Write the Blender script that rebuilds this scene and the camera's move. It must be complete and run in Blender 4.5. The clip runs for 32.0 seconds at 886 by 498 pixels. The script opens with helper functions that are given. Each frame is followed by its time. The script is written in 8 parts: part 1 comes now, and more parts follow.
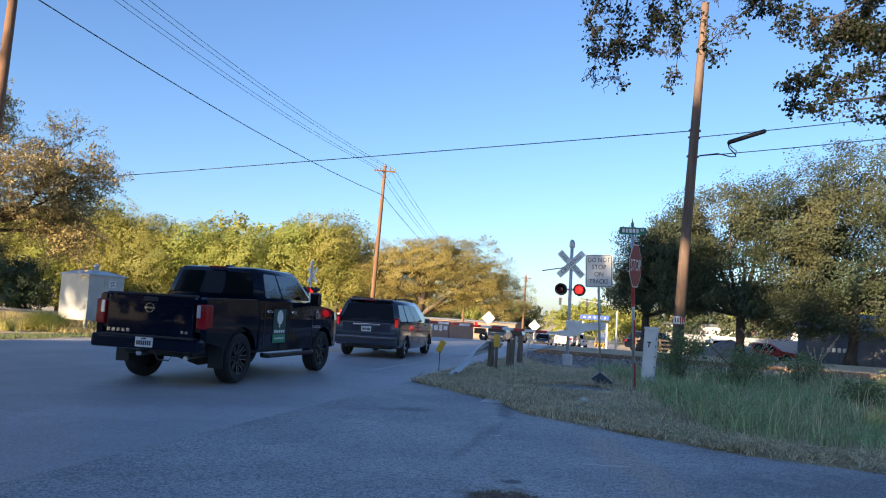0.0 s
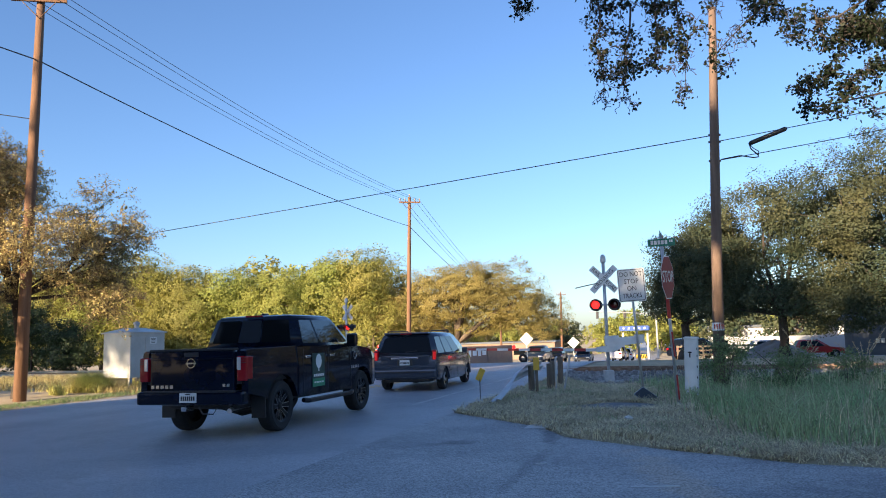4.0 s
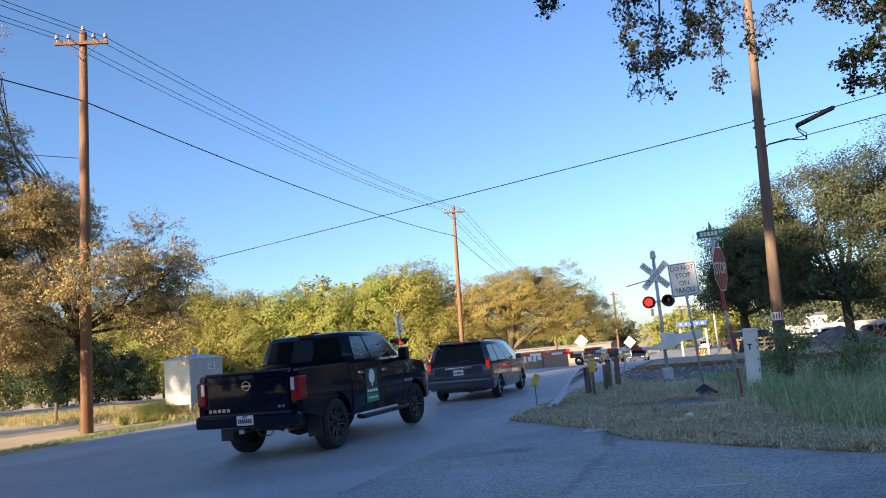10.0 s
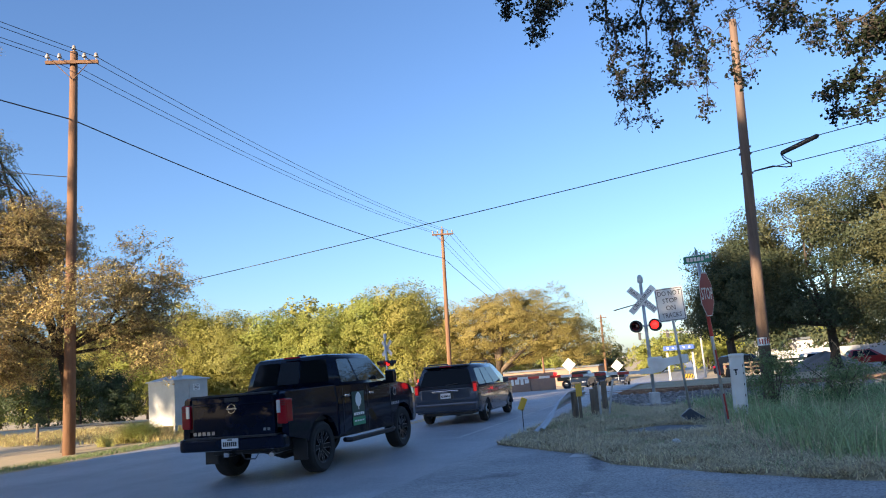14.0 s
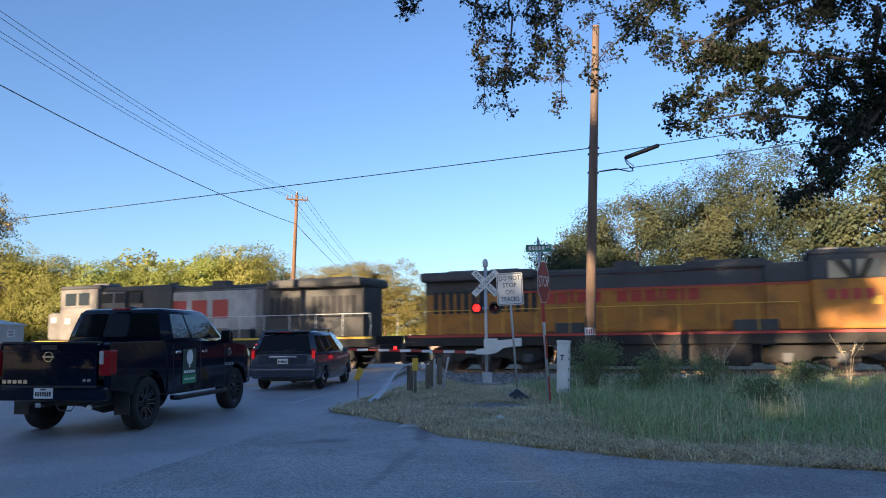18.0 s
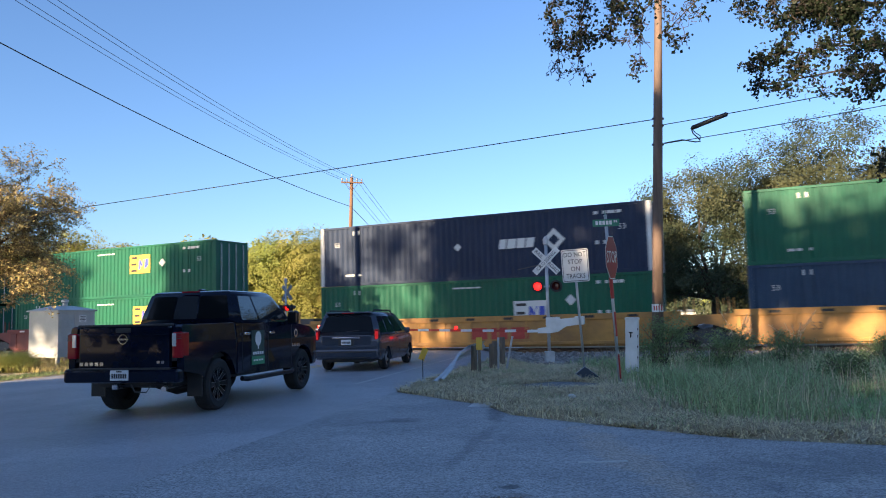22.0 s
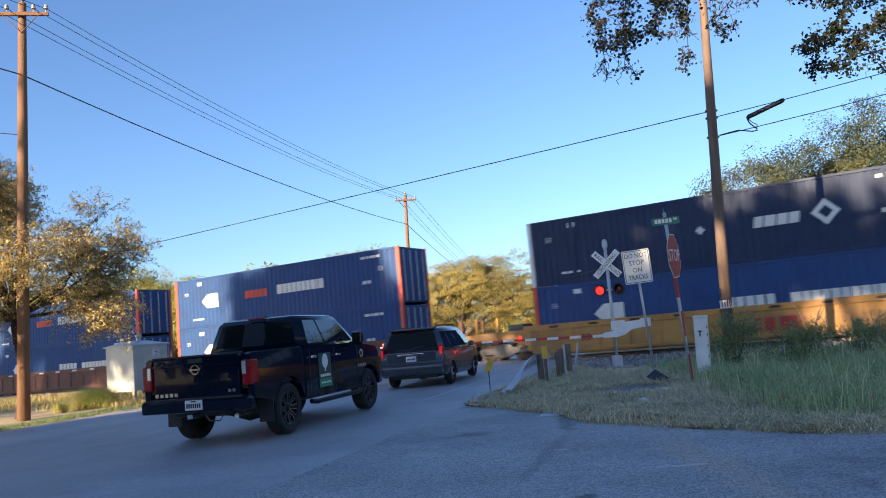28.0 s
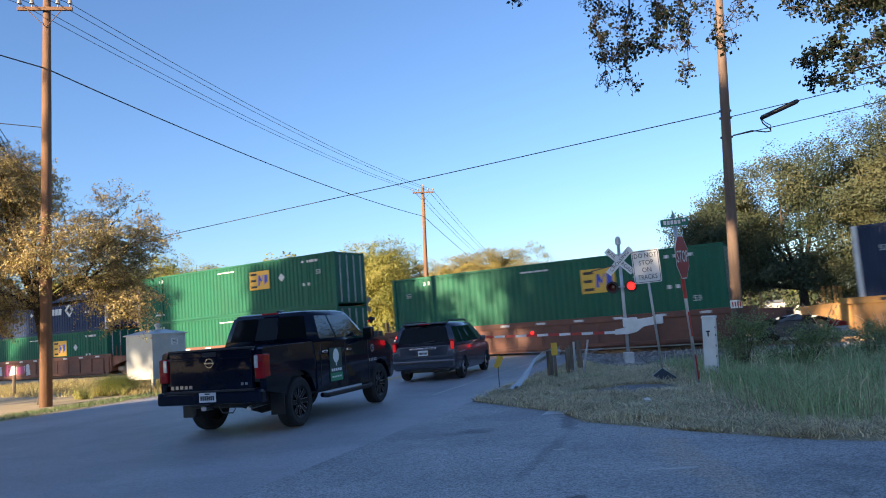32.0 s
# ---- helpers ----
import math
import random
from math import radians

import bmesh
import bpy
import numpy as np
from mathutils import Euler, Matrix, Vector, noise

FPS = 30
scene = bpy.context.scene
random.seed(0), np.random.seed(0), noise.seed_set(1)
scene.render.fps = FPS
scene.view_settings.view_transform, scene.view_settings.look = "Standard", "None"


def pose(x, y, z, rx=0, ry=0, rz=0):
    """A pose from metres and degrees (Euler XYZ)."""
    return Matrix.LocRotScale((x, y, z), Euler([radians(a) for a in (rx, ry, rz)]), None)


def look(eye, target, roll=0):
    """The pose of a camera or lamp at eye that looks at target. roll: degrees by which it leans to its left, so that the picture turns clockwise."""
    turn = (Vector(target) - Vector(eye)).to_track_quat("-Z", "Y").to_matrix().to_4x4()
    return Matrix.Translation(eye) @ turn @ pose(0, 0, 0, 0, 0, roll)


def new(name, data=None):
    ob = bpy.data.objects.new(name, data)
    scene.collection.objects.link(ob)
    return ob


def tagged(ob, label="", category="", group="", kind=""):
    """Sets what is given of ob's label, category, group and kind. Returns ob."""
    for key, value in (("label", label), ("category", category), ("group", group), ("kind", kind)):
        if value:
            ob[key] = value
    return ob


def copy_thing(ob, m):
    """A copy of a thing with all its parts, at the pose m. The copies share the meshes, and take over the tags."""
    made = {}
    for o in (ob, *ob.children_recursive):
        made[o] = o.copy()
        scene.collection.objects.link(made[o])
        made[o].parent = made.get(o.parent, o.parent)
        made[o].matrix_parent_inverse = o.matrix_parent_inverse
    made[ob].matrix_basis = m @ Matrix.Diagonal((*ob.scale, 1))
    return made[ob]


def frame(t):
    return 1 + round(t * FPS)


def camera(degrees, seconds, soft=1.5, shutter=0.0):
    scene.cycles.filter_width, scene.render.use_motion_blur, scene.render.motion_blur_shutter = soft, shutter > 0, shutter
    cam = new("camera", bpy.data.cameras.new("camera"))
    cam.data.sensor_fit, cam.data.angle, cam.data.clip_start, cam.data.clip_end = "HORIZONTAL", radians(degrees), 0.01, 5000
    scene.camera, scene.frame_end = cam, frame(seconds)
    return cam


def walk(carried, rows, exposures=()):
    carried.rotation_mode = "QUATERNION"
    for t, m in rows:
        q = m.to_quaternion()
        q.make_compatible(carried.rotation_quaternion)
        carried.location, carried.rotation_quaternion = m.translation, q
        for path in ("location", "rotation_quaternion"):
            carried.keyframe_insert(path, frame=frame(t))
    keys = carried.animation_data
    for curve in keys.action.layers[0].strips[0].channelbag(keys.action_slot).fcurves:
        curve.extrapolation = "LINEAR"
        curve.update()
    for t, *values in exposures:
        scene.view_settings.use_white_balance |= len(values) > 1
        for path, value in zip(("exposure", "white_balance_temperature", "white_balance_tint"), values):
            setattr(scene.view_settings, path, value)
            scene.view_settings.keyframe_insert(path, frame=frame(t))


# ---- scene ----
import itertools

cam = camera(60.1, 32.0, soft=1.0, shutter=0.18)

PATH = [
    (0, (0.292, -0.333, 1.494), (0.277, 1.661, 1.656), 3.4),
    (0.5, (0.338, -0.404, 1.532), (0.37, 1.579, 1.788), 3.3),
    (1, (0.355, -0.417, 1.528), (0.384, 1.563, 1.808), 1.6),
    (1.5, (0.356, -0.44, 1.551), (0.359, 1.534, 1.875), 1.6),
    (2, (0.348, -0.503, 1.546), (0.306, 1.469, 1.877), -0.4),
    (2.5, (0.279, -0.457, 1.538), (0.174, 1.517, 1.839), -2.6),
    (3, (0.32, -0.439, 1.531), (0.182, 1.541, 1.78), -2.1),
    (3.5, (0.333, -0.45, 1.589), (0.247, 1.535, 1.814), -1.5),
    (5.5, (0.396, -0.37, 1.613), (0.247, 1.607, 1.872), -2.8),
    (6, (0.423, -0.38, 1.647), (0.29, 1.597, 1.923), -2.5),
    (6.5, (0.416, -0.379, 1.626), (0.284, 1.599, 1.893), -2.8),
    (7, (0.442, -0.354, 1.616), (0.311, 1.626, 1.867), -4.9),
    (7.5, (0.418, -0.333, 1.596), (0.287, 1.648, 1.838), -5.7),
    (8, (0.42, -0.347, 1.587), (0.261, 1.631, 1.842), -5.9),
    (8.5, (0.42, -0.337, 1.597), (0.239, 1.637, 1.86), -5.8),
    (9, (0.41, -0.344, 1.599), (0.209, 1.628, 1.867), -5.6),
    (9.5, (0.388, -0.337, 1.601), (0.177, 1.633, 1.871), -5.3),
    (10, (0.403, -0.355, 1.586), (0.184, 1.616, 1.844), -5.3),
    (10.5, (0.392, -0.347, 1.585), (0.173, 1.626, 1.824), -5.4),
    (11, (0.391, -0.343, 1.571), (0.169, 1.631, 1.804), -5.5),
    (11.5, (0.393, -0.331, 1.587), (0.167, 1.643, 1.817), -5.5),
    (12, (0.378, -0.336, 1.584), (0.149, 1.637, 1.817), -5.4),
    (12.5, (0.39, -0.349, 1.589), (0.153, 1.621, 1.836), -5.2),
    (13, (0.378, -0.35, 1.606), (0.138, 1.615, 1.888), -4.7),
    (13.5, (0.387, -0.361, 1.621), (0.152, 1.601, 1.931), -4.5),
    (14, (0.409, -0.39, 1.611), (0.226, 1.577, 1.922), -4.9),
    (14.5, (0.453, -0.371, 1.633), (0.358, 1.6, 1.956), -4.7),
    (15, (0.475, -0.367, 1.594), (0.432, 1.612, 1.881), -4.0),
    (15.5, (0.442, -0.352, 1.581), (0.454, 1.638, 1.786), -1.9),
    (17.5, (0.462, -0.43, 1.545), (0.6, 1.553, 1.768), -1.0),
    (18, (0.47, -0.476, 1.543), (0.664, 1.502, 1.769), -0.5),
    (18.5, (0.467, -0.497, 1.527), (0.738, 1.472, 1.748), -1.1),
    (19, (0.44, -0.548, 1.548), (0.735, 1.404, 1.87), -2.0),
    (19.5, (0.39, -0.517, 1.5), (0.601, 1.428, 1.911), -0.6),
    (20, (0.34, -0.471, 1.503), (0.438, 1.5, 1.824), -0.4),
    (20.5, (0.365, -0.433, 1.513), (0.447, 1.547, 1.785), -1.4),
    (21, (0.349, -0.342, 1.54), (0.441, 1.636, 1.825), -0.9),
    (21.5, (0.278, -0.222, 1.516), (0.379, 1.761, 1.756), -0.2),
    (22, (0.24, -0.179, 1.501), (0.297, 1.812, 1.68), -1.3),
    (22.5, (0.194, -0.118, 1.507), (0.183, 1.874, 1.685), -2.5),
    (23, (0.215, -0.124, 1.503), (0.198, 1.867, 1.691), -2.7),
    (23.5, (0.225, -0.134, 1.49), (0.216, 1.859, 1.658), -2.4),
    (24, (0.233, -0.127, 1.482), (0.235, 1.868, 1.614), -2.2),
    (24.5, (0.221, -0.112, 1.478), (0.22, 1.884, 1.606), -3.1),
    (25, (0.232, -0.133, 1.483), (0.202, 1.861, 1.627), -4.0),
    (25.5, (0.235, -0.147, 1.497), (0.162, 1.844, 1.663), -4.2),
    (27.5, (0.223, -0.143, 1.5), (0.12, 1.845, 1.693), -3.6),
    (28, (0.238, -0.154, 1.501), (0.147, 1.832, 1.721), -5.0),
    (28.5, (0.234, -0.131, 1.493), (0.168, 1.852, 1.745), -7.0),
    (29, (0.27, -0.148, 1.509), (0.215, 1.832, 1.788), -7.3),
    (29.5, (0.256, -0.147, 1.498), (0.198, 1.832, 1.784), -6.9),
    (30, (0.265, -0.154, 1.493), (0.197, 1.828, 1.756), -5.9),
    (30.5, (0.251, -0.158, 1.497), (0.194, 1.824, 1.752), -4.9),
    (31, (0.239, -0.161, 1.504), (0.178, 1.823, 1.747), -5.2),
    (31.5, (0.311, -0.351, 1.536), (0.208, 1.633, 1.772), -4.5),
    (32, (0.442, -0.427, 1.621), (0.3, 1.558, 1.82), -4.1),
]
walk(cam, [(t, look(eye, target, roll)) for t, eye, target, roll in PATH], [(0, 1.58, 6500, 18), (2, 1.54, 6500, 18), (6, 1.66, 6500, 18), (15, 1.66, 6500, 18), (18.5, 1.48, 6500, 18), (20, 1.52, 6500, 18), (23, 1.66, 6500, 18), (25, 1.71, 6500, 18), (28, 1.66, 6500, 18), (32, 1.62, 6500, 18)])

# ---------------------------------------------------------------- light
SUN_TO = Vector((-0.62, -0.785, 0.24)).normalized()
world = bpy.data.worlds.new("sky")
scene.world = world
world.use_nodes = True
wn = world.node_tree
sky = wn.nodes.new("ShaderNodeTexSky")
sky.sky_type = "NISHITA"
sky.sun_disc = False
sky.sun_elevation = math.asin(SUN_TO.z)
sky.sun_rotation = math.atan2(SUN_TO.x, SUN_TO.y)
sky.air_density, sky.dust_density, sky.ozone_density = 1.0, 0.6, 4.6
wn.links.new(sky.outputs[0], wn.nodes["Background"].inputs[0])
wn.nodes["Background"].inputs[1].default_value = 0.084
sun_data = bpy.data.lights.new("sun", "SUN")
sun_data.energy, sun_data.angle, sun_data.color = 5.0, radians(0.6), (1.0, 0.79, 0.49)
sun = new("sun", sun_data)
sun.matrix_world = look(SUN_TO * 100, (0, 0, 0))
scene.view_settings.exposure = 1.66

# ---------------------------------------------------------------- materials
MATS = {}


def mat(name, col, rough=0.6, metal=0.0, col2=None, scale=2.0, fine=40.0, var=0.25, bump=0.15, spec=0.5, emit=0.0,
        island=0.0, translucent=0.0, coat=0.0, stretch=(1, 1, 1), mixpos=0.5):
    """A procedural surface: two colours by a wide noise, a fine noise on top, relief, and a piece-to-piece change."""
    if name in MATS:
        return MATS[name]
    m = bpy.data.materials.new(name)
    MATS[name] = m
    m.use_nodes = True
    n, k = m.node_tree.nodes, m.node_tree.links
    bs = n["Principled BSDF"]
    co = n.new("ShaderNodeTexCoord")
    mp = n.new("ShaderNodeMapping")
    mp.inputs["Scale"].default_value = stretch
    k.new(co.outputs["Object"], mp.inputs["Vector"])
    wide = n.new("ShaderNodeTexNoise")
    wide.inputs["Scale"].default_value = scale
    wide.inputs["Detail"].default_value = 5
    wide.inputs["Roughness"].default_value = 0.62
    k.new(mp.outputs[0], wide.inputs["Vector"])
    fn = n.new("ShaderNodeTexNoise")
    fn.inputs["Scale"].default_value = fine
    fn.inputs["Detail"].default_value = 3
    k.new(mp.outputs[0], fn.inputs["Vector"])
    ramp = n.new("ShaderNodeMapRange")
    ramp.inputs[1].default_value, ramp.inputs[2].default_value = mixpos - 0.14, mixpos + 0.14
    k.new(wide.outputs["Fac"], ramp.inputs[0])
    mix = n.new("ShaderNodeMix")
    mix.data_type = "RGBA"
    col2 = col2 or tuple(c * (1 - var) for c in col)
    mix.inputs[6].default_value, mix.inputs[7].default_value = (*col, 1), (*col2, 1)
    k.new(ramp.outputs[0], mix.inputs[0])
    val = n.new("ShaderNodeMapRange")
    val.inputs[3].default_value, val.inputs[4].default_value = 1 - var, 1 + var
    k.new(fn.outputs["Fac"], val.inputs[0])
    hsv = n.new("ShaderNodeHueSaturation")
    k.new(mix.outputs[2], hsv.inputs["Color"])
    if island:
        geo = n.new("ShaderNodeNewGeometry")
        sp = n.new("ShaderNodeMapRange")
        sp.inputs[3].default_value, sp.inputs[4].default_value = 1 - island, 1 + island
        k.new(geo.outputs["Random Per Island"], sp.inputs[0])
        mul = n.new("ShaderNodeMath")
        mul.operation = "MULTIPLY"
        k.new(sp.outputs[0], mul.inputs[0])
        k.new(val.outputs[0], mul.inputs[1])
        k.new(mul.outputs[0], hsv.inputs["Value"])
        hu = n.new("ShaderNodeMapRange")
        hu.inputs[3].default_value, hu.inputs[4].default_value = 0.5 - 0.045 * island, 0.5 + 0.045 * island
        k.new(geo.outputs["Random Per Island"], hu.inputs[0])
        k.new(hu.outputs[0], hsv.inputs["Hue"])
    else:
        k.new(val.outputs[0], hsv.inputs["Value"])
    k.new(hsv.outputs[0], bs.inputs["Base Color"])
    bs.inputs["Roughness"].default_value = rough
    bs.inputs["Metallic"].default_value = metal
    bs.inputs["Specular IOR Level"].default_value = spec
    bs.inputs["Coat Weight"].default_value = coat
    if bump:
        bp = n.new("ShaderNodeBump")
        bp.inputs["Strength"].default_value = bump
        bp.inputs["Distance"].default_value = 0.02
        k.new(fn.outputs["Fac"], bp.inputs["Height"])
        k.new(bp.outputs[0], bs.inputs["Normal"])
    if emit:
        bs.inputs["Emission Color"].default_value = (*col, 1)
        bs.inputs["Emission Strength"].default_value = emit
    if translucent:
        tr = n.new("ShaderNodeBsdfTranslucent")
        k.new(hsv.outputs[0], tr.inputs[0])
        ms = n.new("ShaderNodeMixShader")
        ms.inputs[0].default_value = translucent
        k.new(bs.outputs[0], ms.inputs[1])
        k.new(tr.outputs[0], ms.inputs[2])
        k.new(ms.outputs[0], n["Material Output"].inputs[0])
    return m


M_ASPHALT = mat("asphalt", (0.38, 0.38, 0.39), 0.52, col2=(0.29, 0.29, 0.30), scale=0.35, fine=70, var=0.3, bump=0.35, spec=0.7)
M_ASPHALT2 = mat("side_asphalt", (0.39, 0.385, 0.38), 0.66, col2=(0.28, 0.28, 0.285), scale=0.6, fine=60, var=0.35, bump=0.6)


def pave(m, grain, size, blotches):
    """Gives an asphalt its loose aggregate and darker or paler blotches: (x, y, half length, half width, turn, colour,
    share).
    """
    n, k = m.node_tree.nodes, m.node_tree.links
    bs = n["Principled BSDF"]
    src = bs.inputs["Base Color"].links[0].from_socket
    co = n.new("ShaderNodeTexCoord")
    vo = n.new("ShaderNodeTexVoronoi")
    vo.inputs["Scale"].default_value = size
    k.new(co.outputs["Object"], vo.inputs["Vector"])
    sep = n.new("ShaderNodeSeparateColor")
    k.new(vo.outputs["Color"], sep.inputs[0])
    mr = n.new("ShaderNodeMapRange")
    mr.inputs[3].default_value, mr.inputs[4].default_value = 1 - grain, 1 + grain
    k.new(sep.outputs[0], mr.inputs[0])
    hs = n.new("ShaderNodeHueSaturation")
    k.new(mr.outputs[0], hs.inputs["Value"])
    out = src
    wob = n.new("ShaderNodeTexNoise")
    wob.inputs["Scale"].default_value, wob.inputs["Detail"].default_value = 2.6, 5
    k.new(co.outputs["Object"], wob.inputs["Vector"])
    wm = n.new("ShaderNodeMapRange")
    wm.inputs[1].default_value, wm.inputs[2].default_value, wm.inputs[3].default_value, wm.inputs[4].default_value = 0.25, 0.75, -0.55, 0.55
    k.new(wob.outputs["Fac"], wm.inputs[0])
    for x, y, a, b, turn, col, share in blotches:
        mp = n.new("ShaderNodeMapping")
        mp.vector_type = "TEXTURE"
        mp.inputs["Location"].default_value = (x, y, 0)
        mp.inputs["Rotation"].default_value = (0, 0, turn)
        mp.inputs["Scale"].default_value = (a, b, 1)
        k.new(co.outputs["Object"], mp.inputs["Vector"])
        ln = n.new("ShaderNodeVectorMath")
        ln.operation = "LENGTH"
        k.new(mp.outputs[0], ln.inputs[0])
        ad = n.new("ShaderNodeMath")
        k.new(ln.outputs["Value"], ad.inputs[0])
        k.new(wm.outputs[0], ad.inputs[1])
        fr = n.new("ShaderNodeMapRange")
        fr.inputs[1].default_value, fr.inputs[2].default_value, fr.inputs[3].default_value, fr.inputs[4].default_value = 0.5, 1.1, share, 0
        k.new(ad.outputs[0], fr.inputs[0])
        mx = n.new("ShaderNodeMix")
        mx.data_type = "RGBA"
        mx.inputs[7].default_value = (*col, 1)
        k.new(fr.outputs[0], mx.inputs[0])
        k.new(out, mx.inputs[6])
        out = mx.outputs[2]
    k.new(out, hs.inputs["Color"])
    k.new(hs.outputs[0], bs.inputs["Base Color"])
    bp = n.new("ShaderNodeBump")
    bp.inputs["Strength"].default_value, bp.inputs["Distance"].default_value = 0.5 * grain + 0.1, 0.008
    k.new(vo.outputs["Distance"], bp.inputs["Height"])
    old = bs.inputs["Normal"].links[0].from_node
    k.new(bp.outputs[0], old.inputs["Normal"])


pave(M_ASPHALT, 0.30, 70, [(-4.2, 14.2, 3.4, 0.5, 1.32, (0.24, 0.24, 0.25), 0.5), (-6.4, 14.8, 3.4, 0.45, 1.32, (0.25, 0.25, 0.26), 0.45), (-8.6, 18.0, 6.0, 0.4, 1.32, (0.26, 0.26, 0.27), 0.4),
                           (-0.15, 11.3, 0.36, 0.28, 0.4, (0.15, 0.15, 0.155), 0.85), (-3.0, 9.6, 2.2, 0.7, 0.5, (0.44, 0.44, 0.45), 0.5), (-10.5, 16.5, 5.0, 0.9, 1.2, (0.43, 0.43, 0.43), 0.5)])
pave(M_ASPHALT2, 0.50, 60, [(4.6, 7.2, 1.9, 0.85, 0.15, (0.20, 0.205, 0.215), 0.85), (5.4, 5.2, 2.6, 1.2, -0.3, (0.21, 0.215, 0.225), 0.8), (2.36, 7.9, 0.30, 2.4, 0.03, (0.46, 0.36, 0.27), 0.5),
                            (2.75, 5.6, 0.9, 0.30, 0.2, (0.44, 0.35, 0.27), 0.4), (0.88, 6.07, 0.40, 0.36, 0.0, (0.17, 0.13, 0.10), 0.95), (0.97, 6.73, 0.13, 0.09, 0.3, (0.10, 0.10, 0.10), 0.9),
                            (1.35, 11.9, 0.16, 0.9, -0.12, (0.15, 0.15, 0.155), 0.8), (0.9, 9.4, 0.10, 1.9, -0.25, (0.20, 0.20, 0.205), 0.6), (-0.15, 11.3, 0.36, 0.28, 0.4, (0.15, 0.15, 0.155), 0.85), (0.2, 5.0, 1.6, 0.5, 0.1, (0.46, 0.46, 0.47), 0.5)])
M_PATCH = mat("asphalt_patch", (0.20, 0.20, 0.205), 0.8, scale=2, fine=60, var=0.3, bump=0.6)
M_DIRT = mat("dirt_grass", (0.52, 0.42, 0.275), 0.95, col2=(0.40, 0.335, 0.215), scale=0.5, fine=18, var=0.4, bump=0.8)
M_UNSEEN_LAWN = mat("unseen_lawn", (0.11, 0.14, 0.055), 0.9, col2=(0.19, 0.18, 0.085), scale=0.3, fine=18, var=0.3, bump=0.8)
M_STRAW = mat("straw", (0.74, 0.62, 0.42), 0.9, col2=(0.62, 0.52, 0.34), scale=1.5, fine=20, var=0.2, bump=0, island=0.5, translucent=0.25)
M_GRASS = mat("grass", (0.30, 0.45, 0.20), 0.8, col2=(0.47, 0.50, 0.27), scale=0.6, fine=10, var=0.2, bump=0, island=0.4, translucent=0.42)
M_BANK = mat("golden_grass", (0.46, 0.36, 0.17), 0.9, col2=(0.36, 0.32, 0.13), scale=1.0, fine=20, var=0.2, bump=0, island=0.5, translucent=0.3)
M_TUFT = mat("tuft_grass", (0.36, 0.42, 0.13), 0.8, col2=(0.48, 0.44, 0.18), scale=0.6, fine=10, var=0.2, bump=0, island=0.4, translucent=0.45)
M_WEED = mat("leaf_weed", (0.15, 0.22, 0.09), 0.6, col2=(0.22, 0.27, 0.11), scale=2, fine=8, var=0.2, bump=0, island=0.4, translucent=0.3)
M_BALLAST = mat("ballast", (0.34, 0.325, 0.31), 0.95, col2=(0.19, 0.18, 0.175), scale=6, fine=25, var=0.4, bump=1.0, island=0.4)
M_RAIL = mat("rail_steel", (0.30, 0.22, 0.17), 0.45, 0.7, col2=(0.16, 0.10, 0.07), scale=4, var=0.2)
M_TIE = mat("sleeper_wood", (0.09, 0.07, 0.055), 0.9, scale=3, fine=30, stretch=(1, 6, 6), var=0.4, bump=0.5)
M_CONC = mat("concrete", (0.42, 0.41, 0.38), 0.85, col2=(0.30, 0.29, 0.27), scale=1.5, fine=30, var=0.15, bump=0.3)
M_WHITE_LINE = mat("road_paint", (0.55, 0.55, 0.53), 0.7, col2=(0.25, 0.25, 0.25), scale=6, fine=50, var=0.2, bump=0.2, mixpos=0.6)
M_YELLOW = mat("yellow_paint", (0.75, 0.45, 0.05), 0.55, scale=5, var=0.15)
M_POLE = mat("pole_wood", (0.215, 0.12, 0.07), 0.85, col2=(0.14, 0.07, 0.038), scale=1.3, fine=25, stretch=(5, 5, 0.35), var=0.3, bump=0.5)
M_POLE_DARK = mat("pole_creosote", (0.20, 0.135, 0.10), 0.85, col2=(0.12, 0.08, 0.06), scale=1.3, fine=25, stretch=(5, 5, 0.35), var=0.3, bump=0.5)
M_POST = mat("post_wood", (0.20, 0.16, 0.12), 0.9, col2=(0.12, 0.095, 0.075), scale=3, fine=25, stretch=(4, 4, 0.5), var=0.3, bump=0.6)
M_BARK = mat("bark", (0.17, 0.13, 0.10), 0.95, col2=(0.09, 0.07, 0.055), scale=3, fine=14, stretch=(2, 2, 0.5), var=0.4, bump=1.0)
M_BARK_DARK = mat("bark_dark", (0.075, 0.06, 0.05), 0.95, col2=(0.045, 0.038, 0.032), scale=3, fine=14, stretch=(2, 2, 0.5), var=0.4, bump=1.0)
M_WIRE = mat("wire", (0.03, 0.03, 0.032), 0.6, var=0.1, bump=0)
M_GALV = mat("galvanised_steel", (0.56, 0.57, 0.58), 0.45, 0.45, col2=(0.44, 0.45, 0.46), scale=5, fine=35, var=0.12, bump=0.1)
M_STEEL = mat("dark_steel", (0.10, 0.10, 0.105), 0.55, 0.5, scale=4, var=0.3)
M_CERAMIC = mat("insulator", (0.30, 0.27, 0.25), 0.25, scale=5, var=0.08, bump=0)
M_WHITE = mat("white_paint", (0.78, 0.78, 0.76), 0.45, col2=(0.66, 0.65, 0.62), scale=2.5, fine=20, var=0.06, bump=0.05)
M_SIGNW = mat("sign_white", (0.80, 0.80, 0.78), 0.4, col2=(0.72, 0.72, 0.70), scale=3, fine=15, var=0.04, bump=0)
M_BLACK = mat("black_paint", (0.018, 0.018, 0.02), 0.5, scale=5, var=0.2, bump=0.05)
